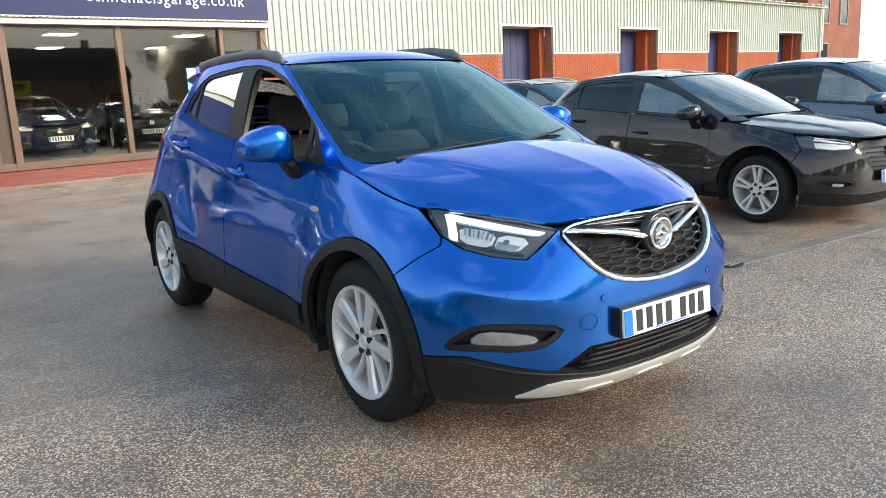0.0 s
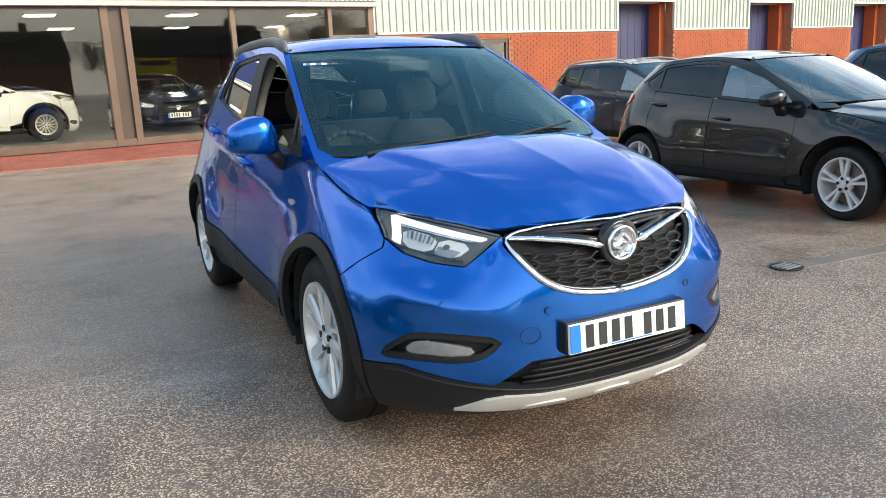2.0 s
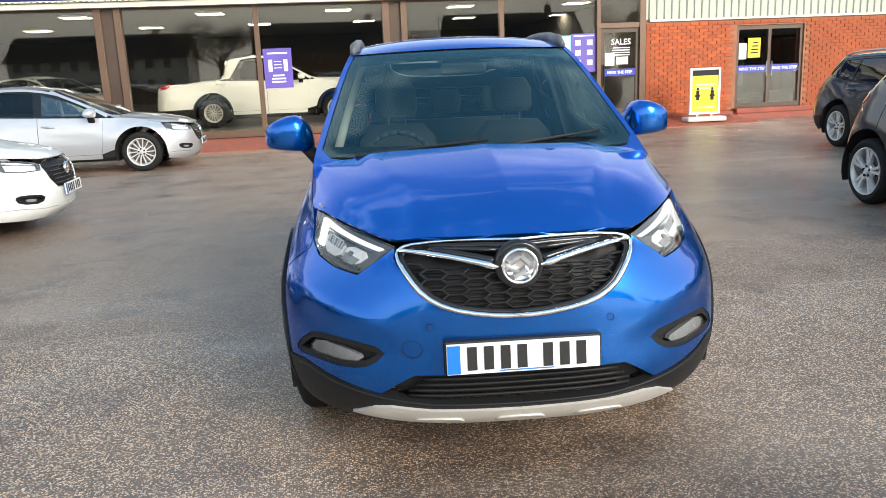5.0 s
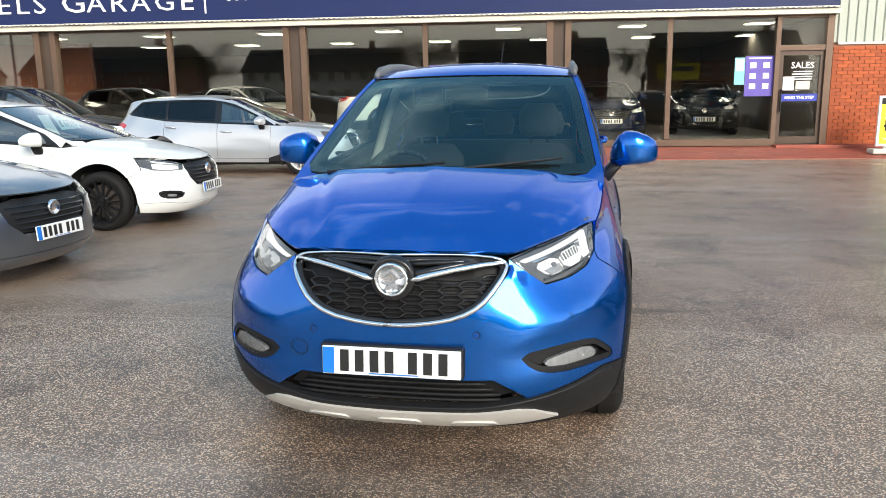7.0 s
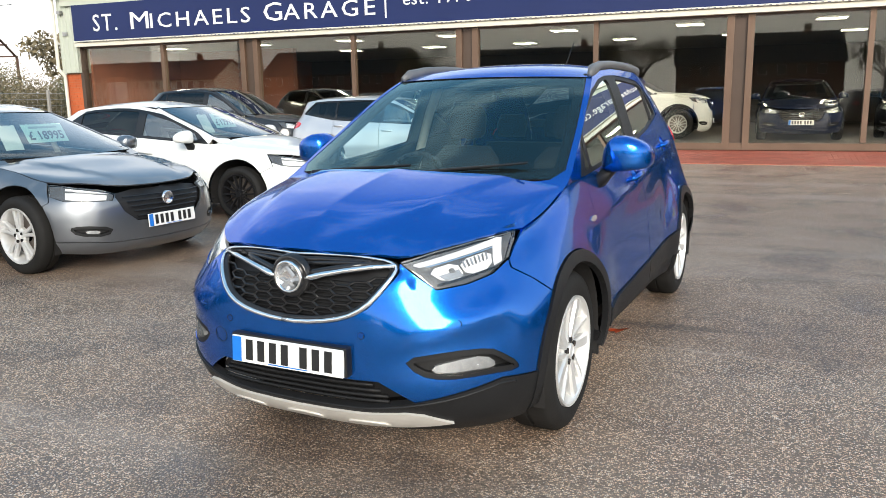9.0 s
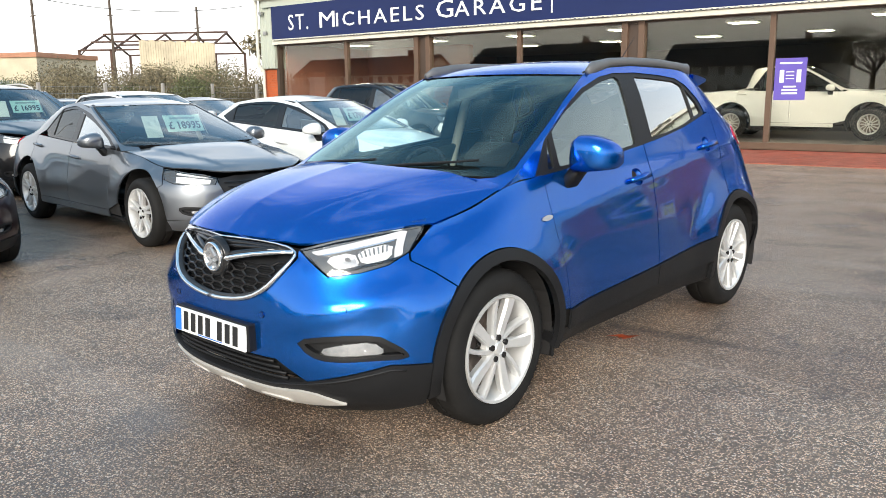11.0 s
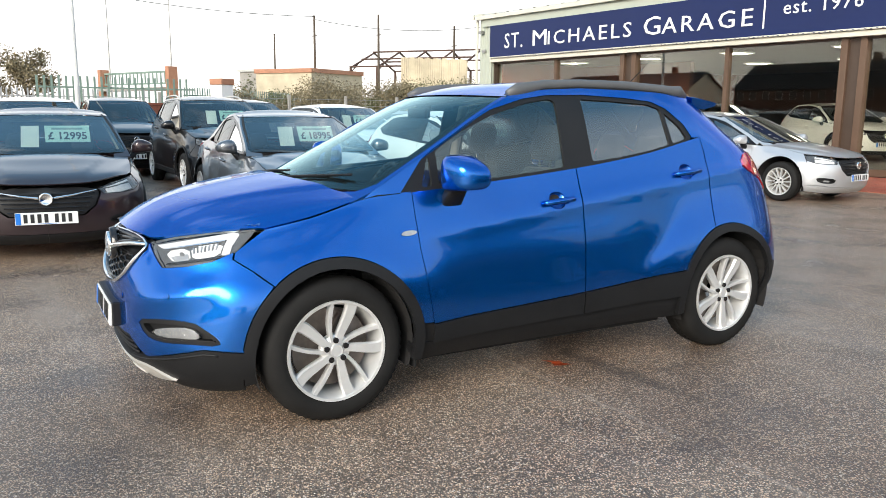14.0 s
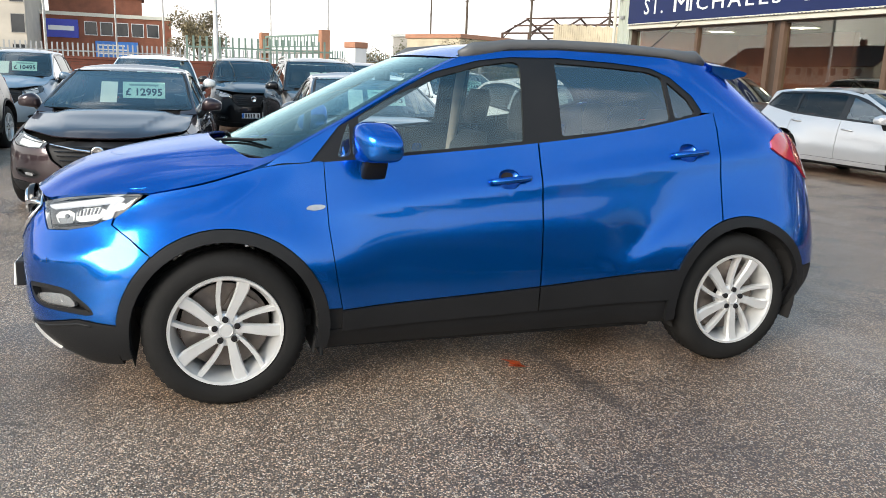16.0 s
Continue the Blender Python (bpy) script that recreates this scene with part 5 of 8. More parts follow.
def build_car(name, m, label, S, K, body, group="", detail=False):
    """A car from its skin S and its lines K (all in metres, nose to -y)."""
    car = thing(name, m, label, "car", group)
    st = 0.03 if detail else 0.06
    sm = lambda y, z: np.stack([S.full(y, z), y, z], -1)
    yf, yr, R = K["wheels"][0], K["wheels"][1], S.R
    ro, ri = K["arch"], K["arch"] - K.get("arch_trim", 0.055)
    zlow, gap = K["sill_z"], 0.004
    clad = K["clad"]                                  # (y, z) of the upper edge of the lower trim
    cl = spline(clad)
    both = lambda nm, piece, mat, lab="": [shell(nm, piece, mat, car, lab), shell(nm, mirrored(piece), mat, car, lab)]
    ysm = lambda f, a, b, n: [(y, float(f(y))) for y in np.linspace(a, b, n)]

    # key lines of the side
    zl0, zl1 = K["screen_z"]                          # windscreen from .. to
    zs = np.linspace(zl0, zl1, 10)
    ex, ey = S.screen_edge(zs)
    screen_line = list(zip(ey, zs))
    dlo = fillet(K["dlo"], 0.02)                         # whole window band with its black surround
    y0, yb, y2 = K["doors"]                            # door edges at the belt
    belt = lambda y: float(S.belt(y))
    front_edge, mid_edge, rear_edge = K["edge0"], K["edge1"], K["edge2"]

    # front of the lower arch outline
    af = [(y, z) for y, z in arc(yf, R, ro, 178, 8, 60)]
    ar = [(y, z) for y, z in arc(yr, R, ro, 172, 2, 60)]
    rear_edge = rear_edge[:-1] + [(rear_edge[-1][0], R + math.sqrt(max(ro ** 2 - (rear_edge[-1][0] - yr) ** 2, 0.01)) + 0.002)]
    hl = K["headlamp"]                                 # rows of (kind, v, z)
    hq = np.array([(S.q(k, v, z), z) for k, v, z in hl])
    tip = K["lamp_tip"]                                # (y, z)

    # wing
    hood_edge = [(y, float(S.bonnet(S.edge(y), y))) for y in np.linspace(tip[0] + 0.012, -1.03, 26)]
    shut = K["bumper_shut"]                            # from the lamp down to the arch
    arch_f = [p for p in af if p[0] > shut[-1][0] and (p[1] > float(cl(p[0])) or p[0] < yf)]
    wing = [(y, z - 0.004) for y, z in hood_edge] + [(y0 - 0.11, belt(y0 - 0.11) - 0.004), (y0 - gap, belt(y0) - 0.004)] + [(y - gap, z) for y, z in front_edge] + arch_f[::-1] + [(shut[-1][0] + gap, shut[-1][1])] + [(y + gap, z) for y, z in shut[-2::-1]]
    both("wing", skin(wing, sm, st), body)
    # doors
    d1 = ysm(S.belt, y0, yb - gap, 8)
    d1 = [(y, z - 0.004) for y, z in d1] + mid_edge + [(y, z + 0.002) for y, z in ysm(cl, mid_edge[-1][0], front_edge[-1][0], 6)] + front_edge[::-1]
    cups = [rounded([(hy - 0.045, hz_ - 0.040), (hy + 0.045, hz_ - 0.040), (hy + 0.055, hz_ + 0.02), (hy + 0.03, hz_ + 0.048), (hy - 0.03, hz_ + 0.048), (hy - 0.055, hz_ + 0.02)], 2) for hy, hz_ in K["handles"]]
    doors = both("front_door", skin(d1, sm, st, holes=cups[:1] if detail else ()), body)
    d2 = [(y, z - 0.004) for y, z in ysm(S.belt, yb + gap, y2, 8)] + rear_edge
    arch_r = [p for p in ar if p[0] < rear_edge[-1][0] and p[1] > float(cl(p[0])) + 0.01]
    d2 = d2 + arch_r[::-1] + [(y, z + 0.002) for y, z in ysm(cl, arch_r[0][0], mid_edge[-1][0] + 2 * gap, 5)] + [(y + 2 * gap, z) for y, z in mid_edge[::-1]]
    doors2 = both("rear_door", skin(d2, sm, st, holes=cups[1:] if detail else ()), body)
    # side frame and rear quarter: all blue above and behind the doors
    ys_top = np.linspace(screen_line[-1][0] + 0.03, K["roof_end"], 14)
    top = [(y, float(S.gutter(y))) for y in ys_top]
    bz = K["rear_bumper_z"]
    zz = np.linspace(float(S.gutter(K["roof_end"])) - 0.02, bz, 12)
    cut = K.get("rear_in", 0.10)
    back = [(float(S.tail(z)) - cut, z) for z in zz]
    arr = [p for p in ar if p[0] > rear_edge[-1][0] + 2 * gap and p[1] > bz]
    n_tip = int(np.argmax(dlo[:, 0]))
    up = [tuple(p) for p in np.roll(dlo, -n_tip, 0)]
    a = np.array(dlo)
    lo_i = int(np.argmin(a[:, 0]))
    ring = np.roll(a, -n_tip, 0)
    k0 = int(np.argmin(ring[:, 0]))
    r1, r2 = ring[: k0 + 1], np.vstack([ring[k0:], ring[:1]])
    upper = r1 if r1[:, 1].mean() > r2[:, 1].mean() else r2[::-1]
    frame_out = screen_line + top + back + arr[::-1] + [(y + 2 * gap, z) for y, z in rear_edge[::-1]] + [(y2 + gap, belt(y2) - 0.004)] + [tuple(p) for p in upper] + ([(y0 - gap, belt(y0)), (y0 - 0.11, belt(y0 - 0.11)), (-1.03, hood_edge[-1][1] + 0.003), (hood_edge[-1][0] - 0.07, hood_edge[-1][1] - 0.012)] if detail else [(screen_line[0][0] + 0.05, belt(y0 - 0.11))])
    both("side_frame", skin(frame_out, sm, st), body)
    # black window surround, then the panes
    panes = [fillet(p, 0.018) for p in K["panes"]]
    both("window_surround", skin(dlo, sm, st, holes=panes, off=-0.006), C["gloss"] if not detail else M["black"])
    for p, gm in zip(panes, K["pane_glass"]):
        pair = both("side_window", skin(shrink(p, -0.006), sm, st * 1.6, off=-0.014, depth=0), gm)
        for ob in pair:
            ob.visible_shadow = False
        if detail and p is panes[1]:
            pair[1].location = (0.0, 0.0, -0.40)          # wound down into the door
    # lower trim along the doors, sill
    t1 = [(y, z - 0.004) for y, z in ysm(cl, front_edge[-1][0], mid_edge[-1][0] - gap, 5)]
    trim_map = lambda y, z: np.stack([S.full(y, z) + 0.010, y, z], -1)
    lowtrim = K["trim_z"]
    b1 = [(y, float(np.interp(y, *zip(*lowtrim)))) for y in np.linspace(t1[-1][0], t1[0][0], 5)]
    both("door_trim", skin(t1 + b1, trim_map, st), C["trim"] if K.get("clad_black", True) else body)
    endy = arch_r[0][0]
    t2 = [(y, z - 0.004) for y, z in ysm(cl, mid_edge[-1][0] + gap, endy - 0.004, 5)]
    b2 = [(y, float(np.interp(y, *zip(*lowtrim)))) for y in np.linspace(t2[-1][0] + 0.01, t2[0][0], 5)]
    both("door_trim", skin(t2 + b2, trim_map, st), C["trim"] if K.get("clad_black", True) else body)
    sill_map = lambda y, z: np.stack([S.full(y, z) - 0.012 - 0.25 * np.maximum(0.30 - z, 0), y, z], -1)
    sill = [(y, float(np.interp(y, *zip(*lowtrim))) + 0.004) for y in np.linspace(yf + ri * 0.97, yr - ri * 0.97, 9)] + [(yr - ri * 1.0, zlow + 0.02), (yf + ri * 1.0, zlow)]
    both("sill", skin(sill, sill_map, st, depth=0.05), C["trim"])
    # wheel arch trims and liners
    tw = K.get("arch_trim", 0.055)
    if tw > 0.02:
        for yc, a0, a1, endz in ((yf, 196, -14, 0), (yr, 192, -12, 0)):
            o, i = arc(yc, R, ro - 0.002, a0, a1, 26), arc(yc, R, ri, a0, a1, 26)
            both("arch_trim", skin(o + i[::-1], trim_map, st * 0.8, depth=0.03), C["trim"])
    for yc in (yf, yr):
        for sx in (-1, 1):
            bm = bmesh.new()
            xo = float(S.full(yc, R + ri)) - 0.01
            prev = None
            for aa in np.linspace(200, -20, 20):
                c, s_ = math.cos(radians(aa)), math.sin(radians(aa))
                cur = [bm.verts.new((sx * x, yc + ri * 1.01 * c, max(R + ri * 1.01 * s_, 0.14))) for x in (xo, 0.38)]
                if prev:
                    bm.faces.new((prev[0], prev[1], cur[1], cur[0]))
                prev = cur
            part("wheel_arch_liner", bm, C["under"], car)
    part("underbody", boxes((-0.70, 0.70, yf + 0.42, yr - 0.42, 0.19, 0.30), (-0.40, 0.40, float(S.nose(0.3)) + 0.25, float(S.tail(0.4)) - 0.15, 0.22, 0.34)), C["under"], car)
    # front bumper and lamps round the nose
    wrap = S.wrap
    fb = [(S.q(k, v, z), z) for k, v, z in K["bumper_top"]] + [(S.q("y", y - gap, z), z) for y, z in shut]
    afr = [p for p in af if p[0] < shut[-1][0] - 0.005 and p[1] > K["bumper_corner"][1] + 0.01]
    fb += [(S.q("y", y, z), z) for y, z in afr[::-1]] + [(S.q("y", *K["bumper_corner"]), K["bumper_corner"][1])] + [(S.q(k, v, z), z) for k, v, z in K["bumper_low"]]
    fogs = [rounded([(S.q(k, v, z), z) for k, v, z in K["fog"]], 1)] if K.get("fog") else []
    half = skin(fb, wrap, st, holes=fogs, flip=1)
    shell("front_bumper", joined(half, mirrored(half)), body, car)
    for sgn in (1, -1):
        side_of = (lambda p: p) if sgn > 0 else mirrored
        lamp = shell("headlamp", side_of(skin(hq, wrap, st * 0.7, off=-0.004, depth=0.02)), C["lens"], car, "clear headlamp with white light guide")
        lamp.visible_shadow = False
        shell("housing", side_of(skin(shrink(hq, 0.004), wrap, st * 0.7, off=-0.026, depth=0)), C["lampgrey"], lamp)
        for pts, mt, nm, of in K["lamp_bits"](S):
            shell(nm, side_of(skin(pts, wrap, st * 0.6, off=of, depth=0.02)), C[mt], lamp)
        if fogs:
            fog = shell("fog_lamp_recess", side_of(skin(fogs[0], wrap, st, off=-0.035, depth=0)), C["trim"], car)
            shell("fog_surround", side_of(skin(fogs[0], wrap, st * 0.6, holes=[shrink(fogs[0], 0.022)], off=-0.004, depth=0.03)), C["trim"], fog)
            fl = rounded([(S.q(k, v, z), z) for k, v, z in K["fog_lens"]], 1)
            shell("fog_lens", side_of(skin(fl, wrap, st * 0.7, off=-0.012, depth=0.02)), C["foglens"], fog)
            if detail:
                cover = shell("fog_cover", side_of(skin(shrink(fl, -0.003), wrap, st * 0.7, off=-0.004, depth=0)), C["lens"], fog)
                cover.visible_shadow = False
    lowb = [(S.q(k, v, z), z) for k, v, z in K["lower_front"]]
    half = skin(lowb, wrap, st, depth=0.03, off=0.004)
    shell("lower_bumper", joined(half, mirrored(half)), C["trim"] if K.get("clad_black", True) else body, car)
    if K.get("skid"):
        sk = [(S.q(k, v, z), z) for k, v, z in K["skid"]]
        half = skin(sk, wrap, st * 0.7, depth=0.02, off=0.014)
        shell("skid_plate", joined(half, mirrored(half)), C["satin"], car)
    # bonnet
    cowl = lambda x: float(S.ws(zl0)) + S.bow * x * x - 0.03
    ysd = np.linspace(tip[0] + 0.015, cowl(S.xe) - 0.02, 28)
    side_r = [(float(S.edge(y)) - 0.003, y) for y in ysd]
    xs = np.linspace(-side_r[0][0], side_r[0][0], 41)[1:-1]
    hb = [(x, max(float(S.lead(x)) + 0.003, -9)) for x in xs] + side_r + [(x, cowl(x)) for x in np.linspace(S.xe, -S.xe, 21)[1:-1]] + [(-x, y) for x, y in side_r[::-1]]
    shell("bonnet", skin(hb, lambda x, y: np.stack([x, y, S.bonnet(x, y)], -1), st * 0.7, depth=0.012), body, car)
    # windscreen
    wmap = lambda x, z: np.stack([x, S.ws(z) + S.bow * x * x, z], -1)
    pw = 0.026 if detail else 0.02                     # the painted pillar takes the outer strip
    full_ws = [(-x + pw + 0.003, z) for x, z in zip(ex, zs)] + [(x, zl1 + 0.012 * (1 - (x / ex[-1]) ** 2)) for x in np.linspace(-ex[-1] + pw, ex[-1] - pw, 9)[1:-1]] + [(x - pw - 0.003, z) for x, z in zip(ex[::-1], zs[::-1])]
    zp = np.linspace(zl0 - 0.045, zl1 + 0.003, 14)
    xp, _ = S.screen_edge(zp)
    pil = [(x + 0.001, z) for x, z in zip(xp, zp)] + [(x - pw, z) for x, z in zip(xp[::-1], zp[::-1]) if z >= zl0] + [(float(xp[0]) - pw - 0.05, zl0 - 0.004), (float(xp[0]) - 0.17, zl0 - 0.012), (float(xp[0]) - 0.17, zl0 - 0.045)]
    both("screen_pillar", skin(pil, wmap, st, off=0.0, depth=0.012), body)
    mid = shrink(np.array(full_ws), 0.042 if detail else 0.034)
    shell("screen_border", skin(full_ws, wmap, st, holes=[mid], off=-0.004, depth=0.01), C["gloss"], car)
    wsg = shell("windscreen", skin(shrink(np.array(full_ws), 0.002), wmap, st * 2, off=-0.002, depth=0), C["frontglass"] if detail else C["screen"], car)
    wsg.visible_shadow = False
    part("cowl_panel", boxes((-0.56, 0.56, cowl(0.0) + 0.0, cowl(0) + 0.20, zl0 - 0.14, zl0 - 0.065)), M["black"], car)
    # roof
    ny, nx = (44, 25) if detail else (22, 13)
    tt, uu = np.meshgrid(np.linspace(0, 1, ny), np.linspace(-1, 1, nx), indexing="ij")
    yfr = S.ws(zl1 + 0.012 * (1 - uu * uu)) + S.bow * (uu * ex[-1]) ** 2
    yv = yfr + (K["roof_end"] - yfr) * tt
    xv = uu * S.full(yv, S.gutter(yv))
    # the front edge meets the top of the windscreen
    rim_z = zl1 + 0.012 * (1 - uu * uu) + 0.003
    lead_x = uu * S.full(yfr, S.gutter(yfr))
    zv = S.roof(xv, yv) + (rim_z - S.roof(lead_x, yfr)) * (1 - ease((yv - yfr) / 0.30))
    v, f = np.stack([xv, yv, zv], -1).reshape(-1, 3).tolist(), []
    for j in range(ny - 1):
        for i in range(nx - 1):
            k = j * nx + i
            f.append((k, k + 1, k + nx + 1, k + nx))
    me = bpy.data.meshes.new("roof")
    me.from_pydata(v, [], f)
    me.materials.append(body)
    me.polygons.foreach_set("use_smooth", [True] * len(f))
    part("roof", me, body, car)
    # rear end: bumper, tailgate, rear window
    zt = float(S.gutter(K["roof_end"])) - 0.02
    for nm, za, zb_, mat in (("rear_bumper", K["rear_low"], bz, C["trim"]), ("tailgate", bz + 0.004, K["tail_belt"], body), ("rear_window", K["tail_belt"] + 0.004, zt, C["privacy"])):
        zr, ur = np.meshgrid(np.linspace(za, zb_, 10), np.linspace(-1, 1, 21), indexing="ij")
        lo_ = S.tail(zr) - (cut if nm != "rear_bumper" else 0.45)
        xx, hi_ = ur * S.full(lo_, zr), S.tail(zr)
        for _ in range(24):                       # the rear follows the same rounded plan as the side
            mv = (lo_ + hi_) / 2
            inside_ = S.full(mv, zr) > np.abs(xx)
            lo_, hi_ = np.where(inside_, mv, lo_), np.where(inside_, hi_, mv)
        v, f = np.stack([xx, lo_, zr], -1).reshape(-1, 3).tolist(), []
        for j in range(9):
            for i in range(20):
                k = j * 21 + i
                f.append((k + 1, k, k + 21, k + 22))
        me = bpy.data.meshes.new(nm)
        me.from_pydata(v, [], f)
        me.materials.append(mat)
        me.polygons.foreach_set("use_smooth", [True] * len(f))
        part(nm, me, mat, car)
    # rear bumper corners on the sides
    rbz = [p for p in ar if p[1] < bz and p[0] > yr]
    rb = [(yr + ro * 0.99, bz)] + [(float(S.tail(z)) - 0.44, z) for z in np.linspace(bz, K["rear_low"], 5)] + [(yr + ro * 0.97, K["rear_low"] + 0.02)]
    if rb[1][0] - rb[0][0] > 0.02:
        both("rear_bumper_corner", skin(rb, trim_map, st), C["trim"])
    both("tail_lamp", skin(rounded(K["tail_lamp"], 1), sm, st * 0.7, off=0.008, depth=0.02), C["red"])
    # inner walls so that shut lines read dark
    inner = [(y, zlow + 0.05) for y in (yf + ri, yr - ri)] + [(yr - ri, belt(yr - ri) - 0.05), (1.0, belt(1.0) - 0.04), (y0 - 0.02, belt(y0) - 0.04), (yf + ri, belt(y0) - 0.15)]
    both("inner_wall", skin(inner, sm, 0.08, off=-0.02, depth=0), C["under"])
    # cabin
    cab = K.get("cabin_x", 0.62)
    part("cabin_floor", boxes((-cab, cab, y0 - 0.1, K["roof_end"] - 0.1, 0.28, 0.36)), C["cabin"], car)
    dz = zl0 - 0.10
    part("dashboard", boxes((-cab, cab, y0 - 0.22, y0 + 0.22, dz - 0.35, dz), (-0.14, 0.14, y0 - 0.05, y0 + 0.30, dz - 0.3, dz + 0.015), bevel=0.03), C["cabin"], car)
    bm = bmesh.new()
    cx, cy, cz = -0.36, y0 + 0.36, dz - 0.02
    prev = None
    for k in range(25):
        a = 2 * math.pi * k / 24
        p = Vector((cx + 0.185 * math.cos(a), cy + 0.185 * math.sin(a) * 0.42, cz + 0.185 * math.sin(a) * 0.9))
        if prev:
            rod(bm, prev, p, 0.014, sides=8)
        prev = p
    rod(bm, (cx - 0.17, cy, cz), (cx + 0.17, cy, cz), 0.018)
    rod(bm, (cx, cy, cz), (cx, cy - 0.25, cz - 0.12), 0.05)
    part("steering_wheel", bm, C["cabin"], car, smooth=True)
    ux, uy, uz = (1, 0, 0), (0, 1, 0), (0, 0, 1)
    rz = float(S.roofc(0.2))
    for sx in (-1, 1):
        x = 0.35 * sx
        ysb = y0 + 0.95
        bm = blob([((x, ysb - 0.42, 0.52), 0.22, 0.05, ux, uz), ((x, ysb - 0.2, 0.56), 0.25, 0.09, ux, uz), ((x, ysb, 0.56), 0.24, 0.09, ux, uz)])
        seat = part("front_seat", bm, C["seat"], car, smooth=True)
        hz = rz - 0.50
        part("backrest", blob([((x, ysb - 0.02, 0.55), 0.22, 0.07, ux, uy), ((x, ysb + 0.04, 0.75), 0.25, 0.08, ux, uy), ((x, ysb + 0.10, hz - 0.08), 0.23, 0.07, ux, uy), ((x, ysb + 0.13, hz), 0.16, 0.05, ux, uy)]), C["seat"], seat, smooth=True)
        part("headrest", blob([((x, ysb + 0.13, hz + 0.05), 0.10, 0.04, ux, uy), ((x, ysb + 0.13, hz + 0.09), 0.125, 0.055, ux, uy), ((x, ysb + 0.15, hz + 0.19), 0.125, 0.055, ux, uy), ((x, ysb + 0.155, hz + 0.25), 0.09, 0.04, ux, uy)]), C["seat"], seat, smooth=True)
        part("headrest_post", rods(((x - 0.05, ysb + 0.13, hz - 0.03), (x - 0.05, ysb + 0.13, hz + 0.09), 0.007), ((x + 0.05, ysb + 0.13, hz - 0.03), (x + 0.05, ysb + 0.13, hz + 0.09), 0.007)), C["chrome"], seat)
    yq = y0 + 1.75
    part("rear_bench", blob([((0, yq - 0.35, 0.56), 0.58, 0.08, ux, uz), ((0, yq, 0.56), 0.58, 0.09, ux, uz)]), C["seat"], car, smooth=True)
    part("rear_backrest", blob([((0, yq + 0.0, 0.55), 0.58, 0.07, ux, uy), ((0, yq + 0.12, rz - 0.52), 0.56, 0.06, ux, uy)]), C["seat"], car, smooth=True)
    if detail:
        for x in (-0.36, 0.0, 0.36):
            part("rear_headrest", blob([((x, yq + 0.13, rz - 0.48), 0.10, 0.04, ux, uy), ((x, yq + 0.14, rz - 0.40), 0.12, 0.05, ux, uy), ((x, yq + 0.15, rz - 0.32), 0.09, 0.04, ux, uy)]), C["seat"], car, smooth=True)
    part("roof_lining", boxes((-0.48, 0.48, y0 + 0.85, K["roof_end"] - 0.20, float(S.gutter(0.1)) - 0.05, float(S.gutter(0.1)) - 0.03)), C["cream"], car)
    # B and A pillar linings
    for sx in (-1, 1):
        part("pillar_lining", tube([(sx * (float(S.full(yb, z)) - 0.06), yb + 0.05, z) for z in np.linspace(0.5, float(S.gutter(yb)) - 0.03, 6)], 0.030, 8), C["cream"], car, smooth=True)
        part("pillar_lining", tube([(sx * (x - 0.05), y + 0.05, z) for x, y, z in zip(ex, ey, zs)], 0.026, 8), C["cabin"], car, smooth=True)
    # mirrors
    my, mz = K["mirror"]
    for sx in (-1, 1):
        xb = float(S.full(my, mz - 0.05))
        rows = [(0.035, -0.055, -0.015, 0.030, 0.030), (0.045, -0.064, 0.030, 0.050, 0.020), (0.075, -0.068, 0.074, 0.074, 0.006), (0.110, -0.066, 0.092, 0.084, 0.0), (0.160, -0.062, 0.088, 0.084, 0.002), (0.215, -0.056, 0.070, 0.076, 0.010), (0.250, -0.050, 0.050, 0.062, 0.024), (0.266, -0.036, 0.030, 0.044, 0.040), (0.270, -0.015, 0.010, 0.02, 0.052)]
        big = 1.10 if detail else 1.0
        mir = part("door_mirror", blob([((sx * (xb + o), my + dy, mz + (lo_ + hi_) / 2 * big), dep * big, (hi_ - lo_) / 2 * big, uy, uz) for o, lo_, hi_, dep, dy in rows], 24, 3.6 if detail else 3.0), K.get("mirror_mat") or body, car, smooth=True)
        part("mirror_foot", blob([((sx * (xb - 0.015), my + 0.02, mz - 0.165), 0.030, 0.030, ux, uy), ((sx * (xb + 0.005), my + 0.02, mz - 0.150), 0.034, 0.055, ux, uy), ((sx * (xb + 0.040), my + 0.02, mz - 0.100), 0.036, 0.055, ux, uy), ((sx * (xb + 0.075), my + 0.02, mz - 0.055), 0.040, 0.050, ux, uy)], 14, 4.0), C["trim"], mir, smooth=True)
        part("mirror_glass", boxes((sx * (xb + 0.095), sx * (xb + 0.195), my + 0.080, my + 0.089, mz - 0.040, mz + 0.055), bevel=0.003), C["chrome"], mir)
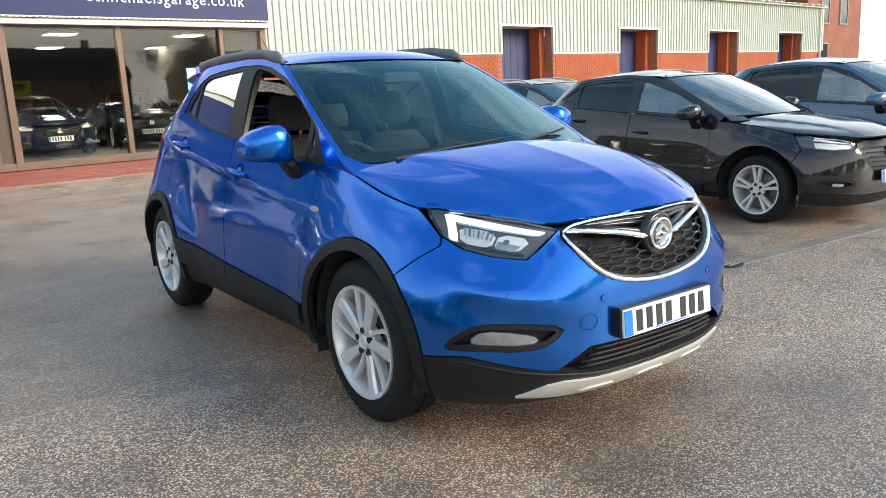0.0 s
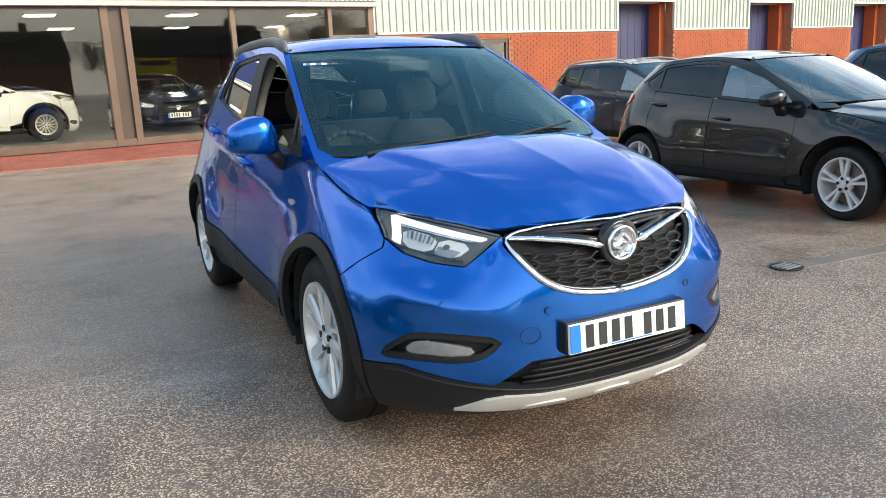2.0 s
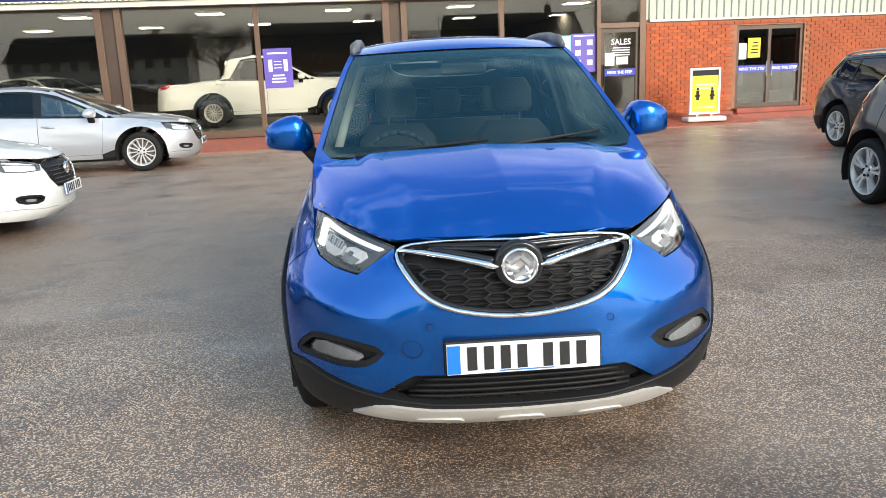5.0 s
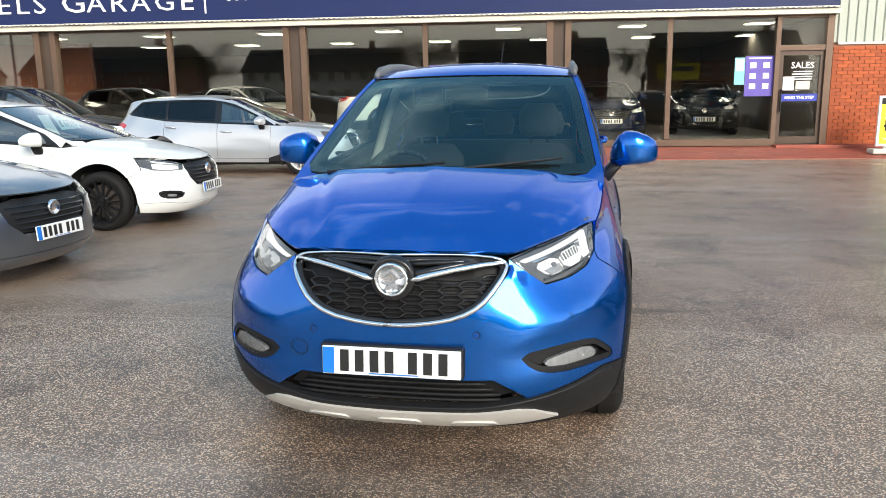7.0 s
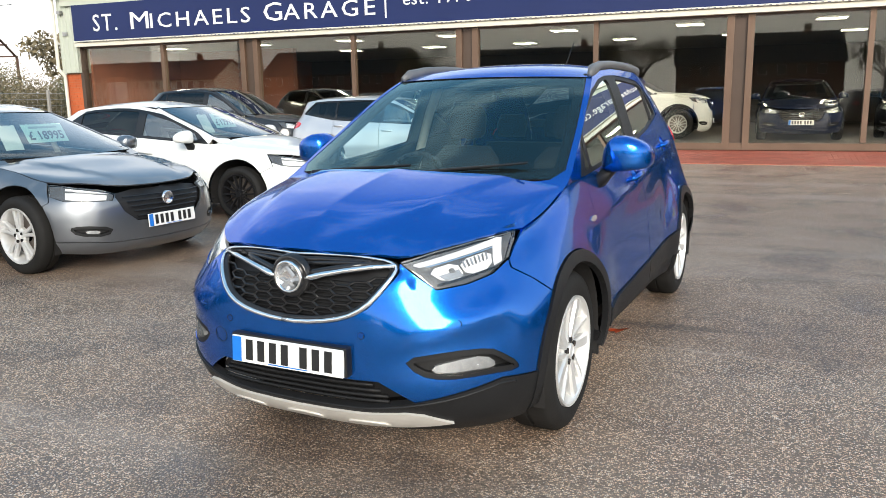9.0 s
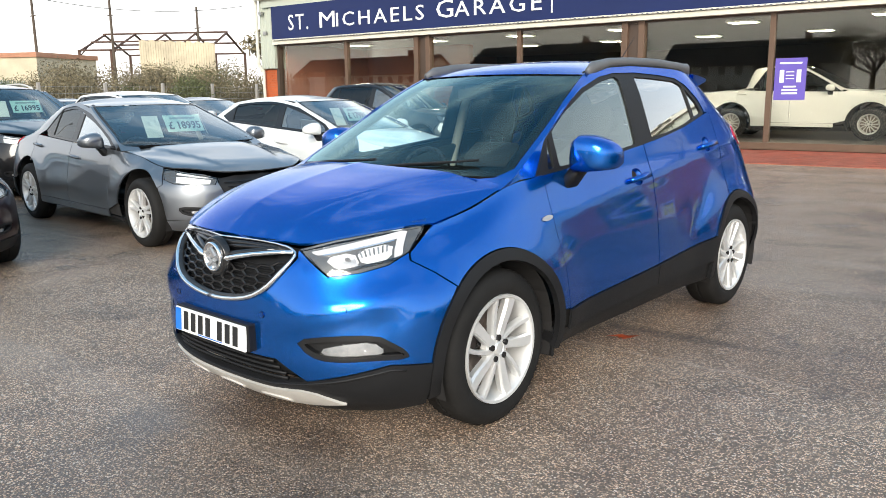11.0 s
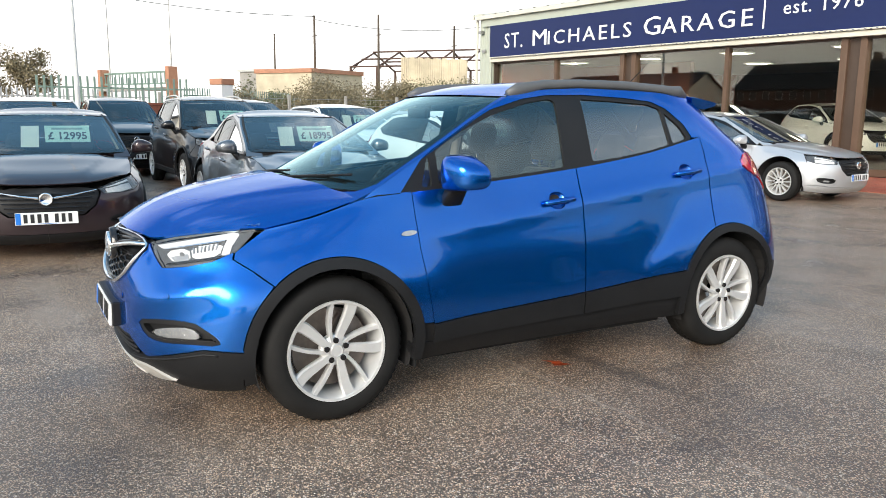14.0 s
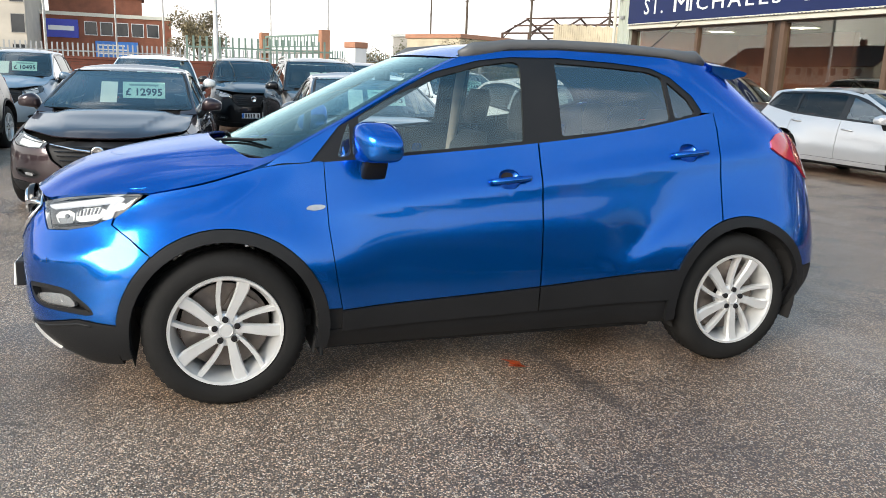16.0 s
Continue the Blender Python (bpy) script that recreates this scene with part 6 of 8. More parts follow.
    # handles
    for k, (hy, hz_) in enumerate(K["handles"]):
        for sx, dr in ((1, (doors, doors2)[k][0]), (-1, (doors, doors2)[k][1])):
            x = float(S.full(hy, hz_))
            path = [(sx * (x - 0.005), hy - 0.10, hz_ - 0.008), (sx * (x + 0.022), hy - 0.085, hz_ - 0.004), (sx * (x + 0.030), hy, hz_ + 0.004), (sx * (x + 0.024), hy + 0.09, hz_ + 0.010), (sx * (x - 0.005), hy + 0.11, hz_ + 0.012)]
            part("handle", tube(path, [0.010, 0.015, 0.017, 0.015, 0.010], 10), K.get("handle_mat") or body, dr, smooth=True)
            if detail:
                hollow = lambda y, z, hy=hy, hz_=hz_: np.stack([S.full(y, z) - 0.030 * np.clip(1 - ((y - hy) / 0.052) ** 2, 0, 1) ** 0.7 * np.clip(1 - ((z - hz_ - 0.004) / 0.045) ** 2, 0, 1) ** 0.7, y, z], -1)
                piece = skin(cups[k], hollow, 0.009, depth=0.0)
                shell("handle_cup", piece if sx > 0 else mirrored(piece), K["cup_mat"], dr)
    # wheels
    xw = K["track"]
    fit_wheels(car, [(sx * (xw - K["tyre_w"] / 2), y) for y in (yf, yr) for sx in (1, -1)], R, K["rim"], K["tyre_w"], K["style"], K["finish"])
    # plate
    py, pz = K["plate"]
    number_plate(car, pose(0, py, pz, -4, 0, 0), *((0.508, 0.103) if detail else ()))
    return car


BLUE = paint("electric blue metallic paint", (0.0004, 0.108, 0.46), metal=0.85, rough=0.22, flake=0.05, coat=0.78, edge=(0.05, 0.42, 0.90))
# the body blue with shade put into its colour, for handle cups and sensors
BLUE_CUP = paint("shaded blue paint", (0.0003, 0.085, 0.40), metal=0.85, rough=0.30)

HERO = Shape(
    nose=[(0.15, -1.93), (0.20, -2.03), (0.28, -2.10), (0.42, -2.135), (0.58, -2.135), (0.70, -2.128), (0.78, -2.115), (0.86, -2.075), (0.92, -2.02), (1.1, -1.80), (1.6, -1.2)],
    tail=[(0.2, 1.86), (0.28, 1.95), (0.45, 2.06), (0.62, 2.05), (0.85, 2.02), (1.02, 1.97), (1.17, 1.89), (1.28, 1.73), (1.42, 1.54), (1.52, 1.42), (1.6, 1.34)],
    width=[(0.15, 0.78), (0.25, 0.825), (0.40, 0.85), (0.55, 0.855), (0.70, 0.84), (0.85, 0.805), (0.95, 0.782), (1.04, 0.755), (1.10, 0.737), (1.25, 0.690), (1.40, 0.640), (1.50, 0.600), (1.56, 0.560), (1.65, 0.5)],
    hood=[(0, 0.872), (0.05, 0.912), (0.19, 0.975), (0.33, 1.012), (0.54, 1.055), (0.76, 1.088), (1.0, 1.105)],
    roof=[(-0.4, 1.49), (-0.25, 1.545), (-0.05, 1.583), (0.3, 1.606), (0.8, 1.603), (1.15, 1.580), (1.45, 1.53)],
    belt=[(-1.05, 1.035), (-0.97, 1.04), (-0.54, 1.072), (0.17, 1.137), (0.7, 1.205), (1.02, 1.268), (1.4, 1.34)],
    gutter=[(-0.6, 1.34), (-0.38, 1.455), (-0.2, 1.515), (0.0, 1.545), (0.3, 1.562), (0.8, 1.553), (1.15, 1.525), (1.4, 1.485)],
    screen=[(1.02, -1.36), (1.06, -1.265), (1.10, -1.19), (1.25, -0.89), (1.43, -0.535), (1.52, -0.32), (1.6, -0.06)],
    front_n=[(0.2, 2.85), (0.6, 2.9), (0.75, 2.5), (0.88, 2.35), (1.1, 2.2)], front_l=[(0.2, 0.72), (0.6, 0.84), (0.88, 0.90), (1.1, 0.8)],
    exact=True, wheels=(-1.2775, 1.2775), radius=0.345, flare=0.034, blade=0.012, door_crease=0.005, bow=0.40, hood_half=0.735, lip=0.872, crease=0.009, ridge=0.010, swage=0.011, lip_line=[(0, 0.868), (0.30, 0.864), (0.40, 0.852), (0.5, 0.875), (0.6, 0.897), (0.70, 0.915), (0.76, 0.93)], lr=0.62, nr=2.7, plan=0.022)


def hero_lamp(S):
    """What lies behind the lens: the hooked light guide, a fluted bowl, a plain bowl with its shield."""
    c00, c01 = np.array([S.q("x", 0.545, 0.752), 0.752]), np.array([S.q("x", 0.425, 0.838), 0.838])
    c10, c11 = np.array([S.q("y", -1.715, 0.806), 0.806]), np.array([S.q("y", -1.620, 0.918), 0.918])
    at = lambda u, v: tuple((c00 * (1 - v) + c01 * v) * (1 - u) + (c10 * (1 - v) + c11 * v) * u)
    guide = [at(*p) for p in ((0.03, 0.89), (0.5, 0.90), (0.87, 0.90), (0.93, 0.83), (0.95, 0.10), (0.855, 0.08), (0.85, 0.72), (0.5, 0.755), (0.06, 0.78))]
    inner = [at(*p) for p in ((0.09, 0.73), (0.5, 0.70), (0.82, 0.67), (0.82, 0.63), (0.5, 0.66), (0.11, 0.69))]
    bits = [(guide, "drl_lit", "light_guide", -0.008), (inner, "chrome", "inner_guide", -0.012)]
    bits.append((rounded([at(*p) for p in ((0.43, 0.07), (0.43, 0.63), (0.82, 0.60), (0.82, 0.05))], 1), "reflector", "reflector", -0.020))
    for k in range(7):
        u = 0.455 + 0.048 * k
        bits.append(([at(u, 0.34), at(u, 0.58), at(u + 0.018, 0.58), at(u + 0.018, 0.34)], "rail" if k % 2 else "foglens", "flute", -0.016))
    bits.append((rounded([at(*p) for p in ((0.11, 0.09), (0.08, 0.62), (0.405, 0.63), (0.405, 0.07))], 1), "reflector", "reflector", -0.020))
    bits.append(([at(*p) for p in ((0.15, 0.12), (0.13, 0.34), (0.38, 0.36), (0.38, 0.10))], "foglens", "lower_facet", -0.017))
    bits.append((rounded([at(*p) for p in ((0.27, 0.30), (0.27, 0.46), (0.33, 0.47), (0.33, 0.30))], 1), "rail", "lamp_bulb_shield", -0.014))
    bits.append(([at(*p) for p in ((-0.02, 0.02), (0.02, 0.10), (0.90, 0.04), (0.90, -0.03))], "gloss", "lower_bezel", -0.010))
    return bits


HK = dict(
    wheels=(-1.2775, 1.2775), arch=0.435, arch_trim=0.052, sill_z=0.225, screen_z=(1.055, 1.505), roof_end=1.34,
    clad=[(-0.80, 0.415), (0.13, 0.468), (0.80, 0.522)], trim_z=[(-0.9, 0.315), (0.15, 0.350), (0.9, 0.375)],
    dlo=[(-0.925, 1.030), (-0.54, 1.060), (0.17, 1.125), (0.7, 1.193), (1.00, 1.250), (1.085, 1.285), (1.03, 1.365), (0.91, 1.455), (0.80, 1.497), (0.60, 1.514), (0.3, 1.526), (0.05, 1.520), (-0.12, 1.498), (-0.34, 1.438), (-0.56, 1.338), (-0.78, 1.200)],
    panes=[[(-0.795, 1.066), (-0.735, 1.071), (-0.735, 1.215), (-0.75, 1.195)],
           [(-0.695, 1.074), (-0.45, 1.090), (-0.1, 1.122), (0.085, 1.140), (0.095, 1.49), (0.055, 1.503), (-0.1, 1.478), (-0.32, 1.418), (-0.54, 1.326), (-0.695, 1.238)],
           [(0.285, 1.164), (0.5, 1.186), (0.70, 1.214), (0.895, 1.250), (0.865, 1.455), (0.78, 1.481), (0.5, 1.497), (0.275, 1.505)],
           [(0.918, 1.255), (1.045, 1.284), (1.00, 1.352), (0.887, 1.438)]],
    pane_glass=[C["window"], C["window"], C["privacy"], C["privacy"]],
    doors=(-0.852, 0.156, 1.145), edge0=[(-0.850, 0.95), (-0.842, 0.78), (-0.815, 0.57), (-0.79, 0.425)], edge1=[(0.158, 0.95), (0.158, 0.75), (0.150, 0.475)],
    edge2=[(1.158, 1.20), (1.160, 1.07), (1.155, 0.90), (1.145, 0.79)],
    headlamp=[("x", 0.405, 0.838), ("x", 0.50, 0.868), ("x", 0.60, 0.892), ("x", 0.69, 0.908), ("y", -1.64, 0.926), ("y", -1.575, 0.934), ("y", -1.62, 0.880), ("y", -1.69, 0.822), ("y", -1.79, 0.778), ("x", 0.62, 0.754), ("x", 0.535, 0.742)],
    lamp_tip=(-1.575, 0.934), lamp_bits=hero_lamp,
    bumper_shut=[(-1.70, 0.812), (-1.71, 0.785), (-1.64, 0.735), (-1.565, 0.672)],
    bumper_top=[("x", 0.0, 0.608), ("x", 0.12, 0.618), ("x", 0.24, 0.637), ("x", 0.322, 0.678), ("x", 0.372, 0.737), ("x", 0.412, 0.802), ("x", 0.403, 0.832), ("x", 0.535, 0.738), ("x", 0.62, 0.750), ("y", -1.79, 0.774)],
    bumper_corner=(-1.700, 0.392), bumper_low=[("y", -1.80, 0.400), ("x", 0.74, 0.405), ("x", 0.60, 0.362), ("x", 0.48, 0.332), ("x", 0.42, 0.375), ("x", 0.36, 0.412), ("x", 0.0, 0.415)],
    fog=[("x", 0.445, 0.502), ("x", 0.60, 0.526), ("x", 0.71, 0.524), ("y", -1.85, 0.495), ("y", -1.80, 0.455), ("y", -1.79, 0.420), ("x", 0.70, 0.424), ("x", 0.58, 0.418), ("x", 0.50, 0.438)],
    fog_lens=[("x", 0.535, 0.464), ("x", 0.61, 0.486), ("x", 0.70, 0.497), ("y", -1.865, 0.455), ("x", 0.70, 0.438), ("x", 0.575, 0.432)],
    lower_front=[("x", 0.0, 0.295), ("x", 0.30, 0.302), ("x", 0.46, 0.328), ("x", 0.60, 0.357), ("x", 0.74, 0.400), ("y", -1.80, 0.396), ("y", -1.700, 0.387), ("y", -1.690, 0.30), ("y", -1.685, 0.205), ("x", 0.66, 0.185), ("x", 0.40, 0.175), ("x", 0.0, 0.172)],
    skid=[("x", 0.0, 0.272), ("x", 0.30, 0.278), ("x", 0.44, 0.290), ("x", 0.50, 0.282), ("x", 0.58, 0.238), ("x", 0.44, 0.222), ("x", 0.25, 0.208), ("x", 0.0, 0.203)],
    rear_bumper_z=0.50, rear_low=0.27, tail_belt=1.16, rear_in=0.10,
    tail_lamp=[(1.47, 1.130), (1.58, 1.195), (1.74, 1.170), (1.84, 1.04), (1.87, 0.92), (1.80, 0.955), (1.71, 1.025), (1.58, 1.065)],
    mirror=(-0.66, 1.125), handles=[(-0.005, 0.965), (0.975, 1.085)], cup_mat=BLUE_CUP,
    track=0.835, tyre_w=0.215, rim=0.236, style="pairs", finish="alloy", plate=(-2.165, 0.482), cabin_x=0.64)

hero = build_car("car", pose(0, 0, 0, 0, 0, -5.35), "metallic blue crossover, black cladding, silver alloys, driver's window open", HERO, HK, BLUE, detail=True)


# ---- details of the blue car ----
def on_front(x, z, off=0.0, S=HERO):
    """A place on the nose, lifted off the skin."""
    y = float(S.front(abs(x), z))
    e = 0.004
    dx = (float(S.front(abs(x) + e, z)) - float(S.front(max(abs(x) - e, 0), z))) / (2 * e if abs(x) > e else e + abs(x))
    dz = (float(S.front(abs(x), z + e)) - float(S.front(abs(x), z - e))) / (2 * e)
    n = Vector((dx * (1 if x >= 0 else -1), -1, dz)).normalized()
    return Vector((x, y, z)) + off * n


GR = [(0.0, 0.610), (0.12, 0.619), (0.24, 0.643), (0.316, 0.684), (0.364, 0.742), (0.401, 0.803), (0.390, 0.830), (0.33, 0.846), (0.15, 0.852), (0.0, 0.853)]
ring = np.array(GR + [(-x, z) for x, z in GR[-2:0:-1]])
gr = resample(rounded(ring, 1), 0.03)
grille = shell("grille", skin([(HERO.q("x", x, z) if x >= 0 else -HERO.q("x", -x, z), z) for x, z in gr], HERO.wrap, 0.04, off=-0.045, depth=0), M["black"], hero, "black honeycomb grille with chrome surround")
loop = [on_front(x, z, 0.004) for x, z in gr]
band_r = [0.0052 + 0.0052 * float(ease((0.83 - p.z) / 0.09)) for p in loop]
part("chrome_surround", tube(loop + loop[:2], band_r + band_r[:2], 8), C["chrome"], grille, smooth=True)
part("inner_surround", tube([on_front(x * 0.97, 0.735 + (z - 0.735) * 0.93, -0.012) for x, z in list(gr) + list(gr[:2])], 0.013, 6), C["gloss"], grille, smooth=True)
# honeycomb: long cells, clipped to the lower part of the opening
bm = bmesh.new()
inner = shrink(ring, 0.010)
wx, wz = 0.094, 0.034
seen_edges = set()


def wing_z(x):
    """Lower edge of the chrome wings across the opening."""
    return 0.762 + 0.05 * max(abs(x) - 0.08, 0) / 0.32


for i in range(-7, 8):
    for j in range(-2, 9):
        cx, cz = i * wx * 0.75, 0.62 + j * wz + (wz / 2 if i % 2 else 0)
        hexa = [(cx - wx / 2, cz), (cx - wx / 4, cz + wz / 2), (cx + wx / 4, cz + wz / 2), (cx + wx / 2, cz), (cx + wx / 4, cz - wz / 2), (cx - wx / 4, cz - wz / 2)]
        for k in range(6):
            a, b = hexa[k], hexa[(k + 1) % 6]
            key = (round((a[0] + b[0]) * 500), round((a[1] + b[1]) * 500))
            mids = np.array([a, b])
            if key in seen_edges or not within(mids, inner).all() or max(a[1] - wing_z(a[0]), b[1] - wing_z(b[0])) > 0:
                continue
            seen_edges.add(key)
            rod(bm, on_front(*a, -0.016), on_front(*b, -0.016), 0.0050, sides=6)
part("honeycomb", bm, C["gloss"], grille)
for k in range(13):
    z = 0.622 + 0.013 * k
    xm = float(np.interp(z, [p[1] for p in GR[:6]], [p[0] for p in GR[:6]])) - 0.02
    if xm > 0.03:
        part("fine_slat", tube([on_front(x, z, -0.032) for x in np.linspace(-xm, xm, 11)], 0.0026, 5), C["trim"], grille)
for sx in (-1, 1):
    row = [(0.070, 0.772), (0.095, 0.778), (0.14, 0.789), (0.22, 0.802), (0.31, 0.814), (0.385, 0.822)]
    part("chrome_wing", tube([on_front(sx * x, z, 0.008) for x, z in row], [0.006, 0.013, 0.011, 0.010, 0.010, 0.007], 8), C["chrome"], grille, smooth=True)
    part("wing_backing", tube([on_front(sx * x, z + 0.020, -0.01) for x, z in row[:-1]], 0.014, 6), C["gloss"], grille, smooth=True)
    part("upper_slat", tube([on_front(sx * x, z, -0.006) for x, z in ((0.04, 0.826), (0.12, 0.830), (0.22, 0.832), (0.35, 0.832))], [0.006, 0.009, 0.009, 0.005], 8), C["gloss"], grille, smooth=True)
    part("upper_slat", tube([on_front(sx * x, z, -0.008) for x, z in ((0.07, 0.800), (0.12, 0.806), (0.20, 0.814), (0.30, 0.820))], [0.006, 0.009, 0.008, 0.004], 8), C["gloss"], grille, smooth=True)
bt = Vector((0, float(HERO.front(0.0, 0.776)) - 0.012, 0.776))
badge = lathe([(0.0, 0.001), (0.0, 0.046), (0.004, 0.049), (0.010, 0.052), (0.012, 0.057), (0.008, 0.061), (-0.012, 0.062), (-0.02, 0.05)], 40)
badge.transform(Matrix.Translation(bt) @ pose(0, 0, 0, 8, 0, -90))
bd = part("badge", badge, C["chrome"], grille, "round chrome badge", smooth=True)
housing = lathe([(-0.03, 0.084), (-0.006, 0.080), (-0.002, 0.074), (-0.004, 0.060)], 40)
housing.transform(Matrix.Translation(bt) @ pose(0, 0, 0, 8, 0, -90))
part("badge_housing", housing, C["gloss"], grille, smooth=True)
bm = bmesh.new()
for a, b, r in (((-0.035, 0.0, 0.01), (0.0, 0.0, 0.035), 0.008), ((0.0, 0.0, 0.035), (0.03, 0.0, 0.005), 0.008), ((-0.02, 0.0, -0.035), (0.02, 0.0, -0.01), 0.010), ((-0.03, 0, -0.01), (0.025, 0, -0.03), 0.006)):
    rod(bm, bt + Vector(a) + Vector((0, -0.008, 0)), bt + Vector(b) + Vector((0, -0.008, 0)), r, sides=6)
part("badge_relief", bm, C["foglens"], bd)
# lower intake
LG = [(0.0, 0.298), (0.30, 0.306), (0.445, 0.332), (0.40, 0.378), (0.35, 0.408), (0.0, 0.412)]
lring = LG + [(-x, z) for x, z in LG[-2:0:-1]]
low = shell("lower_grille", skin([(HERO.q("x", x, z) if x >= 0 else -HERO.q("x", -x, z), z) for x, z in lring], HERO.wrap, 0.05, off=-0.04, depth=0), M["black"], hero)
for z, xm in ((0.322, 0.385), (0.345, 0.385), (0.368, 0.360), (0.391, 0.335)):
    part("slat", tube([on_front(x, z, -0.014) for x in np.linspace(-xm, xm, 15)], 0.0065, 6), C["trim"], low, smooth=True)
part("plate_holder", boxes((-0.262, 0.262, -2.161, -2.10, 0.428, 0.541), bevel=0.006), M["black"], hero)
for x, z in ((0.302, 0.582), (-0.302, 0.582), (0.62, 0.624), (-0.62, 0.624)):
    p, q = on_front(x, z, -0.003), on_front(x, z, 0.0025)
    sensor = part("parking_sensor", rods((p, q, 0.0115), sides=16), BLUE_CUP, hero)
    part("ring", tube([q + Vector((0.012 * math.cos(a), 0, 0.012 * math.sin(a))) for a in np.linspace(0, 6.4, 14)], 0.0012, 5), M["black"], sensor)
loopc = [on_front(-0.365 + 0.035 * math.cos(a), 0.505 + 0.03 * math.sin(a), 0.001) for a in np.linspace(0, 6.2832, 17)]
part("tow_eye_cover", tube(loopc, 0.0014, 5), M["black"], hero)
# the step that runs along the black lower bumper
rq = resample([(HERO.q(k, v, z), z) for k, v, z in (("x", 0.0, 0.288), ("x", 0.30, 0.294), ("x", 0.46, 0.316), ("x", 0.60, 0.342), ("x", 0.74, 0.382), ("y", -1.80, 0.378))], 0.03, False)
ridge = [HERO.wrap(q, z) for q, z in rq]
part("bumper_step", tube([Vector((-float(p[0]), float(p[1]) - 0.003, float(p[2]))) for p in ridge[:0:-1]] + [Vector((float(p[0]), float(p[1]) - 0.003, float(p[2]))) for p in ridge], 0.0065, 8), C["trim"], hero, smooth=True)
# skid plate recesses
for x in (-0.28, 0.0, 0.28):
    part("skid_slot", tube([on_front(x + d, 0.232 + h, 0.016) for d, h in ((-0.085, -0.004), (-0.07, 0.008), (0, 0.010), (0.07, 0.008), (0.085, -0.004))], 0.0045, 8), C["satin"], hero, smooth=True)
# roof rails, spoiler, aerial
for sx in (-1, 1):
    rows = [(-0.20, 1.520, 0.018), (-0.13, 1.545, 0.030), (-0.03, 1.590, 0.026), (0.05, 1.606, 0.022), (0.30, 1.618, 0.020), (0.63, 1.617, 0.020), (0.92, 1.602, 0.021), (1.02, 1.590, 0.026), (1.10, 1.560, 0.030), (1.17, 1.532, 0.018)]
    path = [(sx * (float(HERO.full(y, HERO.gutter(y))) - 0.012), y, z - 0.030 * (-0.1 < y < 1.08)) for y, z, r in rows]
    rail = part("roof_rail", tube(path, [r * 0.82 for *_, r in rows], 14, 1.45), C["rail"], hero, smooth=True)
    part("rail_base", tube([(x, y, float(HERO.gutter(y)) + 0.004) for x, y, z in path[1:-1]], 0.014, 6), M["black"], rail, smooth=True)
sp = bmesh.new()
prof = [(1.26, 1.560), (1.34, 1.556), (1.47, 1.536), (1.50, 1.528), (1.49, 1.512), (1.40, 1.490), (1.30, 1.500)]
cols = []
for u in np.linspace(-1, 1, 15):
    drop = 0.035 * abs(u) ** 2.5
    cols.append([sp.verts.new((u * (0.53 - 0.03 * k / 6), y - 0.05 * abs(u) ** 3, z - drop)) for k, (y, z) in enumerate(prof)])
for a, b in zip(cols[:-1], cols[1:]):
    for k in range(len(prof)):
        sp.faces.new((a[k], a[(k + 1) % len(prof)], b[(k + 1) % len(prof)], b[k]))
sp.faces.new(cols[0])
sp.faces.new(cols[-1][::-1])
bmesh.ops.recalc_face_normals(sp, faces=sp.faces[:])
part("spoiler", sp, BLUE, hero, smooth=False)
part("aerial", rods(((0, 1.12, 1.58), (0, 1.38, 1.80), 0.004, 0.0015), ((0, 1.08, 1.565), (0, 1.16, 1.60), 0.018, 0.010)), M["black"], hero)
# wipers
for x0, x1, z1 in ((-0.10, 0.50, 1.105), (-0.55, -0.02, 1.095)):
    a = Vector((x0, float(HERO.ws(1.05)) + 0.40 * x0 * x0 - 0.02, 1.062))
    b = Vector((x1, float(HERO.ws(z1)) + 0.40 * x1 * x1 - 0.025, z1 + 0.012))
    wip = part("wiper", tube([a, (a + b) / 2 + Vector((0, -0.004, 0.004)), b], [0.009, 0.007, 0.005], 6), M["black"], hero)
    part("blade", tube([a + (b - a) * 0.25 + Vector((0, 0.01, -0.004)), b + (b - a) * 0.08 + Vector((0, 0.012, 0.0))], 0.006, 5), M["black"], wip)
# side repeaters, lower door protectors, mirror inside, rear view
for sx in (-1, 1):
    pts = rounded([(-0.945, 0.850), (-0.90, 0.842), (-0.855, 0.853), (-0.858, 0.868), (-0.92, 0.868)], 1)
    piece = skin(pts, lambda y, z: np.stack([HERO.full(y, z), y, z], -1), 0.012, off=0.006, depth=0.008)
    shell("side_repeater", piece if sx > 0 else mirrored(piece), C["foglens"], hero)
    part("mud_flap", boxes((sx * 0.70, sx * 0.835, -0.885, -0.87, 0.20, 0.34), bevel=0.004), C["trim"], hero)
part("inside_mirror", boxes((-0.12, 0.12, -0.44, -0.41, 1.385, 1.445), bevel=0.012), M["black"], hero)
part("sensor_pod", boxes((-0.10, 0.10, -0.40, -0.25, 1.43, 1.475), bevel=0.015), M["black"], hero)


